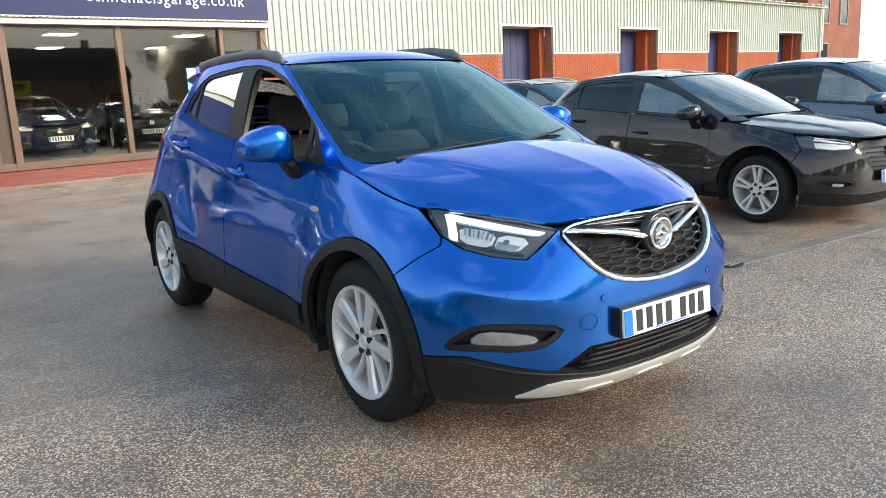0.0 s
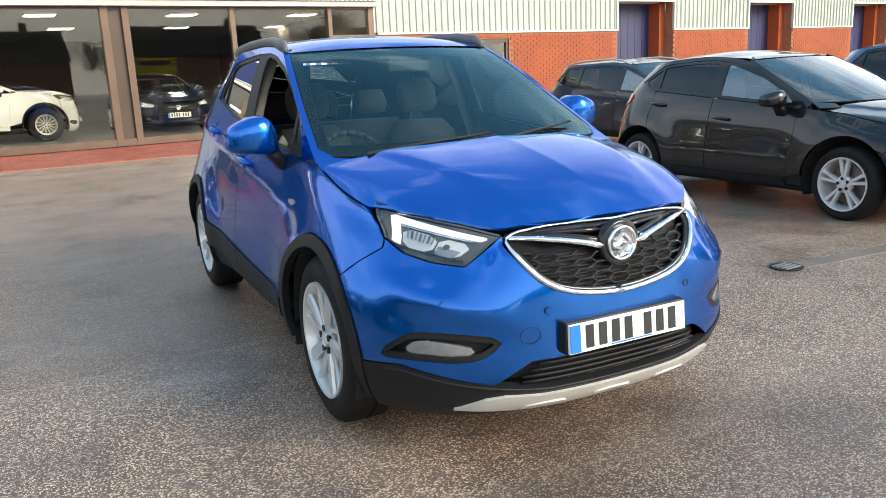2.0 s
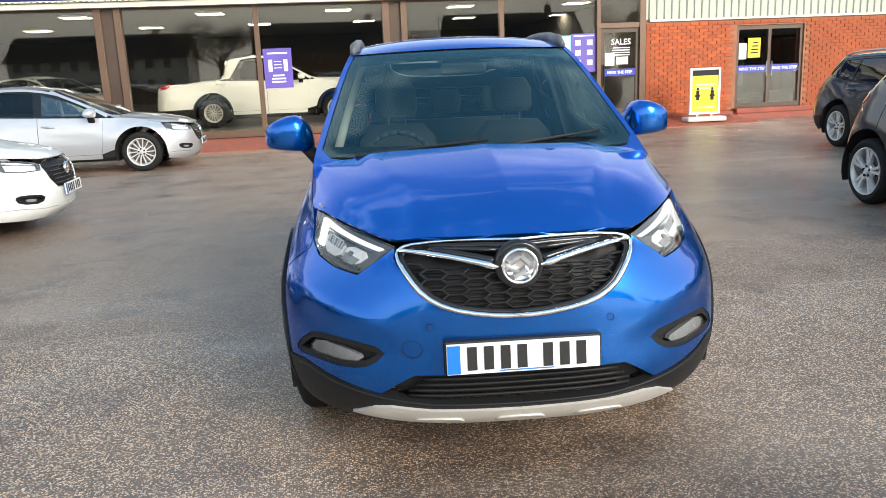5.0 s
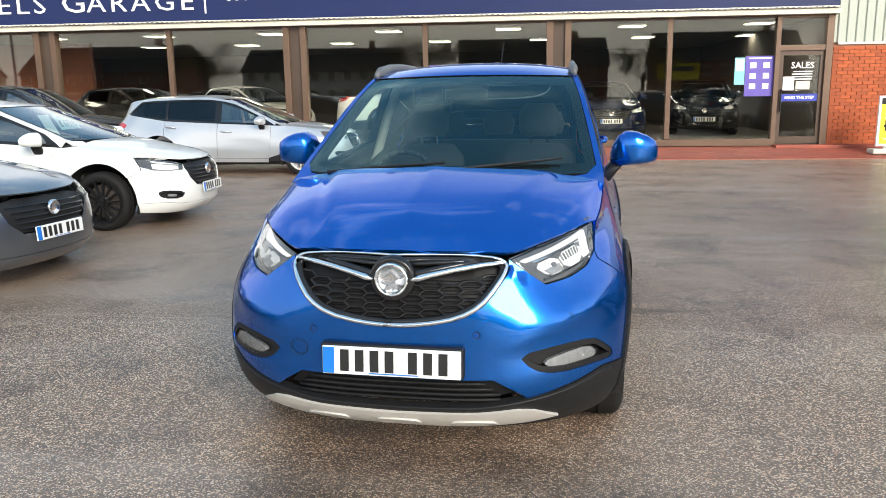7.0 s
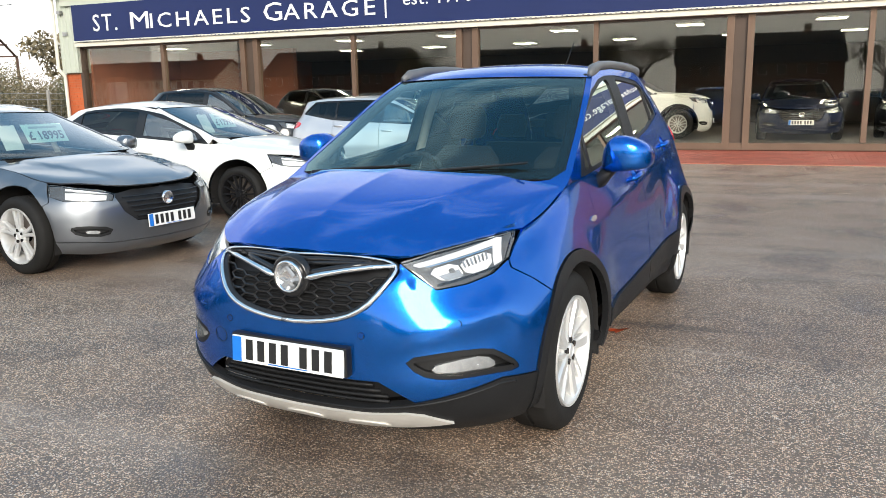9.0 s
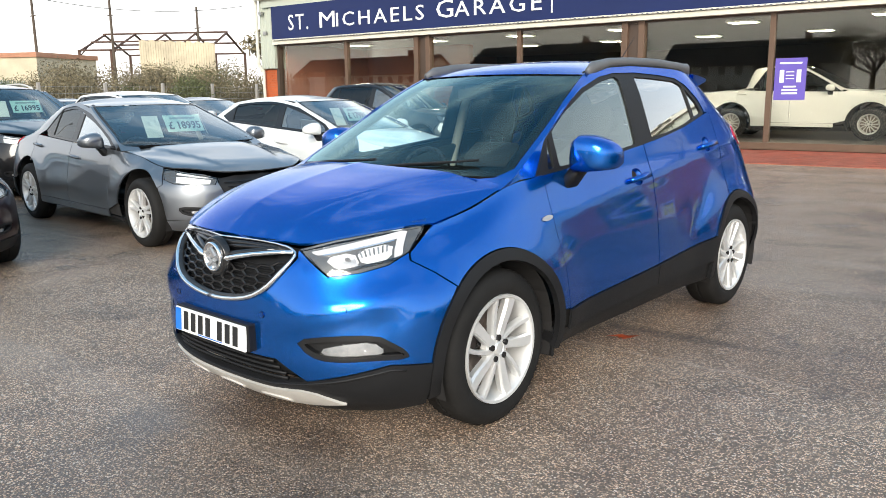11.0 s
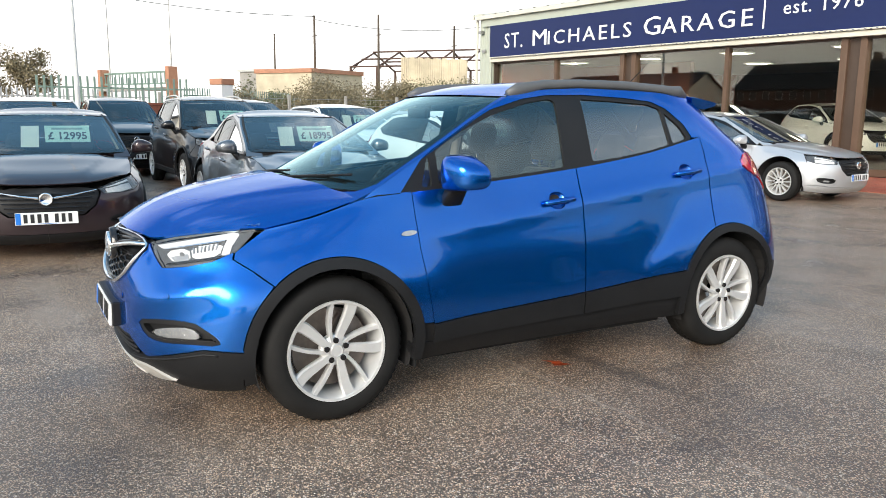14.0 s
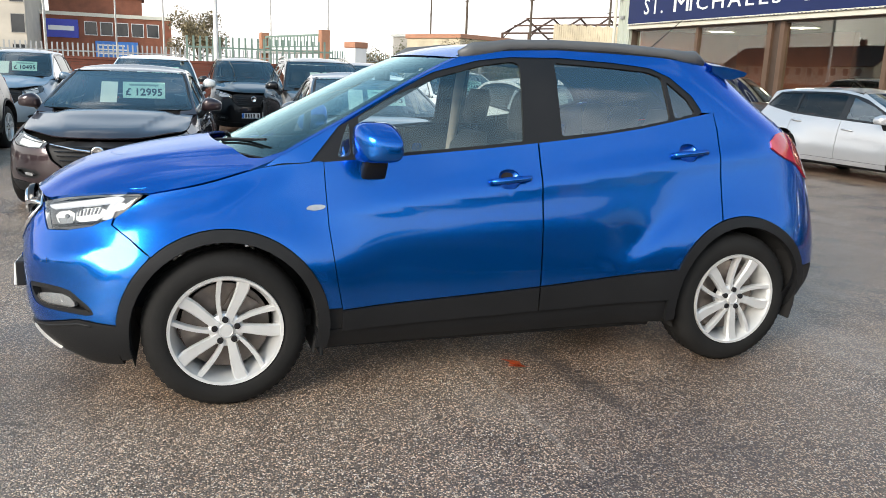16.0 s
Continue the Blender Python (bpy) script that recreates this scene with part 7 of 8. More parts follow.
# ---- the other cars ----
def car_lines(wb=2.6, fo=0.85, ro=0.75, W=0.86, H=1.5, b0=0.92, b1=1.05, hl=0.74, cowl_z=0.98, cowl_y=-0.95, screen_top=-0.05, roof_end=1.45, R=0.32, rim=0.215, deck=None,
              style="five", finish="alloy", clad_black=True, boot=0.0, sill=0.20, arch_trim=0.03, glassy="darkwindow", lamp_h=0.10):
    """Skin and lines of an ordinary car from its main sizes."""
    n, t, k, kz = -(wb / 2 + fo), wb / 2 + ro, W / 0.855, H / 1.606
    cy = -wb / 2 + 0.42 + (cowl_y + 0.95)
    zt = H - 0.095
    tail = [(0.2, t - 0.16), (0.32, t - 0.05), (0.5, t), (0.8, t - 0.03), (b1 - 0.06, t - 0.09)]
    tail += [(b1 + 0.02, t - boot), (H - 0.28, max(roof_end + (0.22 if boot < 1 else 0.20), t - boot - 0.22)), (H - 0.05, roof_end + 0.10)] if boot else [(b1 + 0.08, t - 0.20), (H - 0.1, roof_end + 0.16), (H, roof_end + 0.08)]
    S = Shape(
        nose=[(0.15, n + 0.14), (0.24, n + 0.03), (0.42, n), (0.58, n + 0.005), (hl - 0.04, n + 0.04), (hl + 0.03, n + 0.10), (hl + 0.2, n + 0.4), (1.6, n + 1.2)],
        tail=tail, width=[(a * kz, b * k) for a, b in ((0.15, 0.78), (0.25, 0.825), (0.40, 0.85), (0.55, 0.855), (0.70, 0.845), (0.85, 0.82), (0.95, 0.795), (1.04, 0.765), (1.10, 0.742), (1.25, 0.690), (1.40, 0.635), (1.50, 0.590), (1.56, 0.550), (1.65, 0.49))],
        hood=[(0, hl), (0.05, hl + 0.03), (0.2, hl + 0.08), (0.5, hl + 0.14), (0.8, cowl_z - 0.03), (1.15, cowl_z)],
        roof=[(screen_top - 0.2, H - 0.13), (screen_top, H - 0.075), (screen_top + 0.3, H - 0.02), (0.5, H), (roof_end - 0.45, H - 0.02), (roof_end, H - 0.075)],
        belt=[(cy - 0.1, b0), (0.0, (b0 + b1) / 2 - 0.01), (1.2, b1), (2.0, b1 + 0.05)],
        gutter=[(screen_top - 0.25, H - 0.19), (screen_top, H - 0.115), (screen_top + 0.3, H - 0.065), (0.5, H - 0.048), (roof_end - 0.4, H - 0.066), (roof_end, H - 0.115)],
        screen=[(cowl_z - 0.03, cy - 0.28), (cowl_z + 0.02, cy - 0.18), (zt, screen_top - 0.13), (H, screen_top + 0.12)],
        front_n=[(0.2, 2.5), (0.6, 2.5), (0.9, 2.3)], front_l=[(0.2, 0.62), (0.6, 0.72), (0.9, 0.8)], wheels=(-wb / 2, wb / 2), radius=R, flare=0.03, bow=0.36,
        hood_half=0.73 * k, lip=hl, rise=0.05, plan=0.03, lr=0.6, nr=2.7, crease=0.012)
    y0, yb, y2 = cy + 0.10, cy + 1.10, wb / 2 - 0.12
    belt = lambda y: float(S.belt(y))
    g = lambda y: float(S.gutter(y)) - 0.035
    ya, yc = cy + 0.02, roof_end + (0.0 if boot else 0.06)
    zs = np.linspace(cowl_z, zt, 6)
    ex, ey = S.screen_edge(zs)
    bottom = [(y, belt(y) + 0.004) for y in np.linspace(ya, yc - 0.10, 7)]
    top = [(y, g(y)) for y in np.linspace(yc - 0.28, ey[-1] + 0.12, 7)]
    front = [(y + 0.085, z) for y, z in zip(ey[::-1][1:-1], zs[::-1][1:-1]) if z > belt(ya) + 0.03]
    dlo = bottom + [(yc, belt(yc) + 0.07)] + top + front
    pin = lambda a, b: [(y, belt(y) + 0.032) for y in np.linspace(a, b, 4)] + [(y, g(y) - 0.028) for y in np.linspace(b, a, 5)]
    x0 = float(ey[-1]) + 0.10
    p1 = [(ya + 0.16, belt(ya + 0.16) + 0.032)] + [(y, belt(y) + 0.032) for y in np.linspace(ya + 0.5, yb - 0.06, 3)] + [(y, g(y) - 0.028) for y in np.linspace(yb - 0.06, x0 + 0.10, 4)] + [(y + 0.12, z - 0.02) for y, z in zip(ey[::-1][2:-1], zs[::-1][2:-1]) if z > belt(ya) + 0.10]
    p2 = pin(yb + 0.06, min(y2 - 0.04, yc - 0.25))
    p3 = [(y2 + 0.0, belt(y2) + 0.034), (yc - 0.14, belt(yc - 0.14) + 0.04), (yc - 0.07, belt(yc) + 0.09), (yc - 0.30, g(yc - 0.30) - 0.03), (y2 + 0.0, g(y2) - 0.03)]
    panes = [p1, p2] + ([p3] if yc - 0.14 > y2 + 0.12 else [])
    ar = R + 0.085
    f = lambda z: n + 0.5
    K = dict(wheels=(-wb / 2, wb / 2), arch=ar + arch_trim, arch_trim=arch_trim, sill_z=sill, screen_z=(cowl_z - 0.005, zt), roof_end=roof_end,
             clad=[(-1.0, 0.34 * kz), (1.2, 0.36 * kz)], trim_z=[(-1.0, 0.26 * kz), (1.2, 0.28 * kz)], dlo=dlo, panes=panes, pane_glass=[C["privacy"], C[glassy], C[glassy]],
             doors=(y0, yb, y2), edge0=[(y0, 0.75 * kz), (y0 + 0.02, 0.55 * kz), (y0 + 0.05, 0.35 * kz)], edge1=[(yb, 0.7 * kz), (yb, 0.36 * kz)], edge2=[(y2 + 0.01, 0.92 * kz), (y2, 0.80 * kz), (y2 - 0.02, R + ar * 0.96)],
             headlamp=[("x", 0.42 * k, hl - 0.045), ("x", 0.52 * k, hl - 0.005), ("x", 0.64 * k, hl + 0.018), ("y", n + 0.42, hl + 0.035), ("y", n + 0.54, hl + 0.042), ("y", n + 0.46, hl - lamp_h * 0.45), ("y", n + 0.34, hl - lamp_h * 0.85), ("x", 0.62 * k, hl - lamp_h), ("x", 0.47 * k, hl - lamp_h)],
             lamp_tip=(n + 0.54, hl + 0.042),
             lamp_bits=lambda S_: [([(S_.q(a, v, z), z) for a, v, z in (("x", 0.46 * k, hl - 0.042), ("x", 0.60 * k, hl - 0.003), ("y", n + 0.38, hl + 0.015), ("y", n + 0.38, hl + 0.001), ("x", 0.59 * k, hl - 0.020))], "drl", "light_guide", -0.012),
                                   ([(S_.q(a, v, z), z) for a, v, z in (("x", 0.48 * k, hl - 0.052), ("x", 0.62 * k, hl - 0.024), ("y", n + 0.37, hl - 0.016), ("y", n + 0.34, hl - lamp_h * 0.68), ("x", 0.62 * k, hl - lamp_h + 0.010), ("x", 0.50 * k, hl - lamp_h + 0.012))], "reflector", "reflector", -0.018)],
             bumper_shut=[(n + 0.46, hl - lamp_h * 0.5), (n + 0.44, hl - lamp_h * 0.95), (-wb / 2 - ar * 0.80, R + ar * 0.62)],
             bumper_top=[("x", 0.001, hl - 0.30), ("x", 0.30 * k, hl - 0.29), ("x", 0.40 * k, hl - 0.20), ("x", 0.44 * k, hl - 0.08), ("x", 0.415 * k, hl - 0.045), ("x", 0.465 * k, hl - lamp_h - 0.004), ("x", 0.62 * k, hl - lamp_h - 0.004), ("y", n + 0.34, hl - lamp_h * 0.9)],
             bumper_corner=(-wb / 2 - ar * 1.0, 0.30), bumper_low=[("y", n + 0.30, 0.30), ("x", 0.66 * k, 0.295), ("x", 0.50 * k, 0.27), ("x", 0.001, 0.265)],
             fog=[("x", 0.48 * k, 0.40), ("x", 0.68 * k, 0.43), ("y", n + 0.30, 0.41), ("x", 0.70 * k, 0.34), ("x", 0.52 * k, 0.32)], fog_lens=[("x", 0.57 * k, 0.375), ("x", 0.66 * k, 0.385), ("x", 0.65 * k, 0.35), ("x", 0.58 * k, 0.345)],
             lower_front=[("x", 0.001, 0.26), ("x", 0.50 * k, 0.265), ("x", 0.66 * k, 0.29), ("y", n + 0.30, 0.295), ("y", -wb / 2 - ar, 0.295), ("y", -wb / 2 - ar, 0.20), ("x", 0.55 * k, 0.17), ("x", 0.001, 0.165)],
             rear_bumper_z=0.46, rear_low=0.24, tail_belt=b1 + 0.0, rear_in=0.10,
             tail_lamp=[(t - 0.45, b1 - 0.06), (t - 0.30, b1 - 0.02), (t - 0.17, b1 - 0.06), (t - 0.14, b1 - 0.18), (t - 0.24, b1 - 0.17), (t - 0.38, b1 - 0.13)],
             mirror=(cy + 0.24, b0 + 0.085), handles=[(yb - 0.17, b0 - 0.10), (y2 - 0.12, (b0 + b1) / 2 - 0.06)], track=W - 0.015, tyre_w=0.205, rim=rim, style=style, finish=finish, plate=(n - 0.028, 0.42), cabin_x=0.60 * k, clad_black=clad_black)
    K["grille"] = (k, hl, n)
    return S, K


def dress(car, S, K, grille="bars", price="", rails=False, arms=1):
    """Front grille, price card in the screen, roof rails of an ordinary car."""
    k, hl, n = K["grille"]
    pts = [(0.0, hl - 0.295), (0.29 * k, hl - 0.285), (0.39 * k, hl - 0.20), (0.43 * k, hl - 0.085), (0.405 * k, hl - 0.04), (0.25 * k, hl - 0.012), (0.0, hl - 0.008)]
    ringp = pts + [(-x, z) for x, z in pts[-2:0:-1]]
    gp = shell("grille", skin([(S.q("x", x, z) if x >= 0 else -S.q("x", -x, z), z) for x, z in ringp], S.wrap, 0.07, off=-0.03, depth=0), M["black"], car)
    for j in range(5):
        z = hl - 0.25 + j * 0.042
        xm = (0.30 + 0.022 * j) * k
        part("slat", tube([on_front(x, z, -0.006, S) for x in np.linspace(-xm, xm, 9)], 0.0055, 5), C["gloss"] if grille != "chrome" else C["chrome"], gp)
    if grille in ("wings", "chrome"):
        for sx in (-1, 1):
            part("chrome_wing", tube([on_front(sx * x * k, hl + dz, 0.006, S) for x, dz in ((0.06, -0.12), (0.2, -0.10), (0.40, -0.065))], [0.012, 0.009, 0.006], 6), C["chrome"], gp)
    c = on_front(0.0, hl - 0.13, 0.006, S)
    bmb = lathe([(0.0, 0.001), (0.0, 0.045), (0.008, 0.052), (0.0, 0.06), (-0.02, 0.06)], 24)
    bmb.transform(Matrix.Translation(c) @ pose(0, 0, 0, 0, 0, -90))
    part("badge", bmb, C["chrome"], gp, smooth=True)
    if rails:
        for sx in (-1, 1):
            ys = np.linspace(0.05, K["roof_end"] - 0.15, 8)
            zo = [0.0, 0.03, 0.04, 0.042, 0.042, 0.04, 0.03, 0.0]
            part("roof_rail", tube([(sx * (float(S.full(y, S.gutter(y))) - 0.02), y, float(S.gutter(y)) + 0.01 + d) for y, d in zip(ys, zo)], 0.016, 8), C["satin"], car, smooth=True)
    if price:
        z0, z1 = K["screen_z"]
        zc = z0 + 0.18
        yc = float(S.ws(zc + 0.07)) + S.bow * 0.05 + 0.04
        slope = math.degrees(math.atan2(float(S.ws(z1)) - float(S.ws(z0)), z1 - z0))
        slope *= 0.45
        pm = pose(0.20, yc, zc, -slope, 0, 4)
        card = thing("price_card", car.matrix_basis @ pm, "pale green printed price card behind a car windscreen", "price card", "price cards")
        part("card", boxes((-0.23, 0.23, -0.003, 0.003, -0.10, 0.11)), C["price"], card)
        part("heading_bar", boxes((-0.16, 0.16, -0.006, -0.004, 0.058, 0.082)), C["cardgrey"], card)
        lettering("price_text", "£ " + price, 0.13, pose(0, -0.006, -0.065) @ UP, C["ink"], card, align="CENTER", depth=0.001, width=0.40, bold=0.003)
        sheet = thing("paper_sheet", car.matrix_basis @ pose(-0.18, yc - 0.005, zc - 0.02, -slope, 0, -3), "white printed sheet standing behind a car windscreen", "paper sheet")
        part("page", boxes((-0.09, 0.09, -0.002, 0.002, -0.14, 0.13)), C["papersheet"], sheet)


PAINTS = dict(
    black=paint("black car paint", (0.004, 0.004, 0.005), 0.0, 0.3), graphite=paint("graphite metallic paint", (0.165, 0.180, 0.200), 0.8, 0.30), white=paint("white car paint", (0.72, 0.73, 0.71), 0.0, 0.35),
    silver=paint("silver metallic paint", (0.55, 0.56, 0.58), 0.6, 0.3), slate=paint("dark blue grey paint", (0.028, 0.038, 0.052), 0.5, 0.3), aubergine=paint("dark aubergine metallic paint", (0.040, 0.026, 0.030), 0.5, 0.3),
    sky=paint("steel blue paint", (0.055, 0.10, 0.17), 0.55, 0.32), navy=paint("deep navy paint", (0.008, 0.016, 0.050), 0.4, 0.3), dim=paint("dark grey paint", (0.028, 0.028, 0.030), 0.4, 0.3), pale=paint("pale blue grey paint", (0.22, 0.29, 0.36), 0.5, 0.35))

HATCH = dict(wb=2.55, fo=0.82, ro=0.70, W=0.86, H=1.46, b0=0.92, b1=1.06, hl=0.76, cowl_z=0.98, roof_end=1.35, R=0.315, rim=0.216)
ESTATE = dict(wb=2.70, fo=0.88, ro=1.08, W=0.89, H=1.47, b0=0.90, b1=1.00, hl=0.74, cowl_z=0.96, cowl_y=-0.90, screen_top=0.0, roof_end=1.95, R=0.33, rim=0.228)
SALOON = dict(wb=2.83, fo=0.82, ro=1.02, W=0.92, H=1.42, b0=0.90, b1=1.00, hl=0.72, cowl_z=0.95, cowl_y=-0.82, screen_top=0.10, roof_end=1.10, R=0.335, rim=0.235, boot=0.55)
SUV = dict(wb=2.69, fo=0.90, ro=0.92, W=0.91, H=1.66, b0=1.04, b1=1.18, hl=0.90, cowl_z=1.12, cowl_y=-0.92, screen_top=-0.10, roof_end=1.62, R=0.345, rim=0.228, sill=0.24)
PICKUP = dict(wb=3.0, fo=0.78, ro=1.42, W=0.90, H=1.74, b0=1.08, b1=1.13, hl=0.96, cowl_z=1.15, cowl_y=-0.80, screen_top=-0.05, roof_end=1.05, R=0.37, rim=0.225, boot=1.56, sill=0.32, glassy="screen")


def parked(name, base, x, y, rz, colour, label, z=0.0, **more):
    ex = {k: more.pop(k) for k in ("grille", "price", "rails") if k in more}
    S, K = car_lines(**{**base, **more})
    car = build_car(name, pose(x, y, z, 0, 0, rz), label, S, K, PAINTS[colour], "cars on the forecourt" if z == 0 else "cars in the showroom")
    dress(car, S, K, **ex)
    return car


parked("hatchback", HATCH, 5.10, 0.90, -4.4, "black", "glossy black hatchback with two-tone alloy wheels", wb=2.50, fo=0.82, ro=0.68, rim=0.225, lamp_h=0.09, b1=1.08, style="five", finish="alloy", arch_trim=0.0)
parked("estate_car", ESTATE, 8.10, 5.35, -3.0, "slate", "dark blue-grey estate car with chrome roof rails", wb=2.79, rails=True, arch_trim=0.0)
parked("hatchback", HATCH, 7.75, 0.2, -4.0, "sky", "steel blue hatchback parked behind the black one", H=1.53, arch_trim=0.0)
parked("hatchback", HATCH, 10.6, -0.3, -4.0, "black", "black hatchback at the end of the row", arch_trim=0.0)
parked("estate_car", ESTATE, -5.05, 10.03, 90, "silver", "silver estate car parked along the shop front", wb=2.70, style="many", arch_trim=0.0, clad_black=False)
parked("hatchback", HATCH, -5.62, 4.06, 90, "white", "white hatchback with black multi-spoke alloy wheels", wb=2.70, fo=0.90, ro=0.72, H=1.43, hl=0.74, b0=0.90, style="many", finish="darkalloy", rim=0.235, R=0.325, price="17995", arch_trim=0.0, clad_black=False)
parked("saloon_car", SALOON, -5.60, 1.26, 82.8, "graphite", "graphite grey saloon with mesh grille and price card", price="18995", arch_trim=0.0, clad_black=False)
parked("saloon_car", SALOON, -6.33, -1.45, 80, "aubergine", "dark aubergine hatchback saloon with chrome winged grille", price="12995", grille="wings", boot=0.35, roof_end=1.25, arch_trim=0.0)
parked("suv", SUV, -10.95, 2.05, 86, "black", "black sport utility car with roof rails", price="16995", rails=True, grille="wings")
parked("suv", SUV, -11.2, 4.95, 88, "white", "white compact crossover with price card", price="11495", H=1.55, b0=0.98, b1=1.10, hl=0.84, cowl_z=1.05)
parked("suv", SUV, -15.0, 4.3, 88, "slate", "dark blue crossover in the back row", price="14495")
parked("suv", SUV, -11.6, -0.85, 84, "white", "white compact crossover behind the aubergine car", price="11495", H=1.60)
parked("suv", SUV, -9.6, -4.3, 80, "dim", "dark grey crossover with roof rails", price="13955", rails=True)
parked("suv", SUV, -15.2, -3.3, 82, "pale", "pale blue-grey crossover in the back row", price="10495")
parked("suv", SUV, -15.6, 1.4, 86, "black", "black crossover in the back row")
parked("suv", SUV, -9.9, 10.9, 90, "dim", "dark grey off-road car along the shop front", H=1.72, wb=2.8, grille="chrome")
parked("saloon_car", SALOON, -13.2, 8.0, 90, "slate", "dark blue saloon in the back row", arch_trim=0.0)
parked("saloon_car", SALOON, -17.5, 7.0, 90, "navy", "navy saloon in the back row", arch_trim=0.0)
FLZ = SILL + 0.12
parked("pickup_truck", PICKUP, -1.75, 16.42, 90, "white", "white double-cab pickup truck inside the showroom", z=FLZ, style="many", arch_trim=0.03, clad_black=False)
parked("saloon_car", SALOON, 2.46, 16.95, 0, "navy", "navy saloon with chrome grille inside the showroom", z=FLZ, grille="chrome", arch_trim=0.0, clad_black=False)
parked("hatchback", HATCH, 5.2, 17.6, -10, "black", "black hatchback inside the showroom", z=FLZ, arch_trim=0.0)
parked("hatchback", HATCH, -7.6, 18.0, 60, "white", "white hatchback inside the showroom", z=FLZ, arch_trim=0.0)
parked("hatchback", HATCH, -10.6, 16.8, 70, "dim", "dark grey hatchback inside the showroom", z=FLZ, arch_trim=0.0)


# ---- surroundings ----
rs = random.Random(11)


def leaves(name, spots, n, size, material, parent, seed, fill=0.75):
    """A crown of many small leaf clumps scattered through soft lobes (x, y, z, rx, ry, rz)."""
    r = np.random.RandomState(seed)
    spots = np.array(spots, float)
    vol = spots[:, 3] * spots[:, 4] * spots[:, 5]
    pick = r.choice(len(spots), n, p=vol / vol.sum())
    d = r.normal(size=(n, 3))
    d /= np.linalg.norm(d, axis=1)[:, None]
    rad = r.uniform(0, 1, n) ** (1 / 3) * (fill + (1.12 - fill) * r.uniform(0, 1, n))
    c = spots[pick, :3] + d * rad[:, None] * spots[pick, 3:]
    c[:, 2] = np.maximum(c[:, 2], 0.05)
    a, b = r.normal(size=(n, 3)), r.normal(size=(n, 3))
    s = size * r.uniform(0.5, 1.3, (n, 1))
    a *= s / np.linalg.norm(a, axis=1)[:, None]
    b *= s / np.linalg.norm(b, axis=1)[:, None]
    v = np.stack([c - a, c + b * 0.6, c + a, c - b * 0.6], 1).reshape(-1, 3)
    f = np.arange(4 * n).reshape(-1, 4)
    me = bpy.data.meshes.new(name)
    me.from_pydata(v.tolist(), [], f.tolist())
    me.materials.append(material)
    return part(name, me, material, parent)


def tree(x, y, h, w, mat, label, seed, n=2600, bare=False):
    r = random.Random(seed)
    t = thing("tree", pose(x, y, 0), label, "tree")
    bm = bmesh.new()
    rod(bm, (0, 0, 0), (0.1, 0, h * 0.45), h * 0.035, h * 0.022)
    tips = []
    for k in range(9):
        a, e = r.uniform(0, 6.28), r.uniform(0.35, 1.1)
        l = h * r.uniform(0.25, 0.5)
        b = Vector((0.1, 0, h * r.uniform(0.28, 0.45)))
        c = b + Vector((math.cos(a) * math.cos(e) * l * w / h * 1.6, math.sin(a) * math.cos(e) * l * w / h * 1.6, math.sin(e) * l))
        rod(bm, b, c, h * 0.014, h * 0.005, 6)
        tips.append(c)
        for j in range(5 if bare else 2):
            d = c + Vector((r.uniform(-1, 1), r.uniform(-1, 1), r.uniform(0, 1.1))) * h * 0.14
            rod(bm, b + (c - b) * r.uniform(0.5, 1), d, h * 0.006, h * 0.002, 5)
            tips.append(d)
    part("trunk", bm, M["bark"], t)
    leaves("crown", [(*p, w * 0.22 * r.uniform(0.7, 1.3), w * 0.22, h * 0.13) for p in tips], n, h * 0.022, mat, t, seed)
    return t


def bush(x, y, w, d, h, mat, label, seed, n=1800, size=0.12):
    r = random.Random(seed)
    b = thing("bush", pose(x, y, 0), label, "bush")
    lobes = [(r.uniform(-w / 2, w / 2), r.uniform(-d / 2, d / 2), h * r.uniform(0.25, 0.6), w * 0.16, d * 0.3, h * 0.42) for _ in range(9)]
    bm = bmesh.new()
    for q in lobes:
        rod(bm, (q[0] * 0.6, q[1] * 0.6, 0), (q[0], q[1], q[2] + h * 0.25), 0.03, 0.008, 5)
    part("stems", bm, M["bark"], b)
    leaves("foliage", lobes, n, size, mat, b, seed)
    return b


# workshop bricks, and the brick corner pier
brick_field("bricks", wall, WALL_R + 0.02, WALL_END, 0.0, CLAD - 0.01, FY - 0.008, holes, M["brick"], (7.09, 9.3))

# low brick boundary wall on the west side, fence beyond
bw = tagged(new("wall_boundary"), "low weathered brown brick boundary wall", "wall", kind="structure")
bw.matrix_basis = pose(-21.0, -16, 0, 0, 0, 90)
part("masonry", boxes((0, 21.0, -0.10, 0.10, 0, 1.50)), M["mortar_dark"], bw)
part("coping", boxes((-0.02, 21.02, -0.14, 0.14, 1.50, 1.58), bevel=0.01), M["darkbrick"], bw)
brick_field("bricks", bw, 0.0, 21.0, 0.0, 1.50, -0.115, [], M["darkbrick"], (15.0, 18.6))

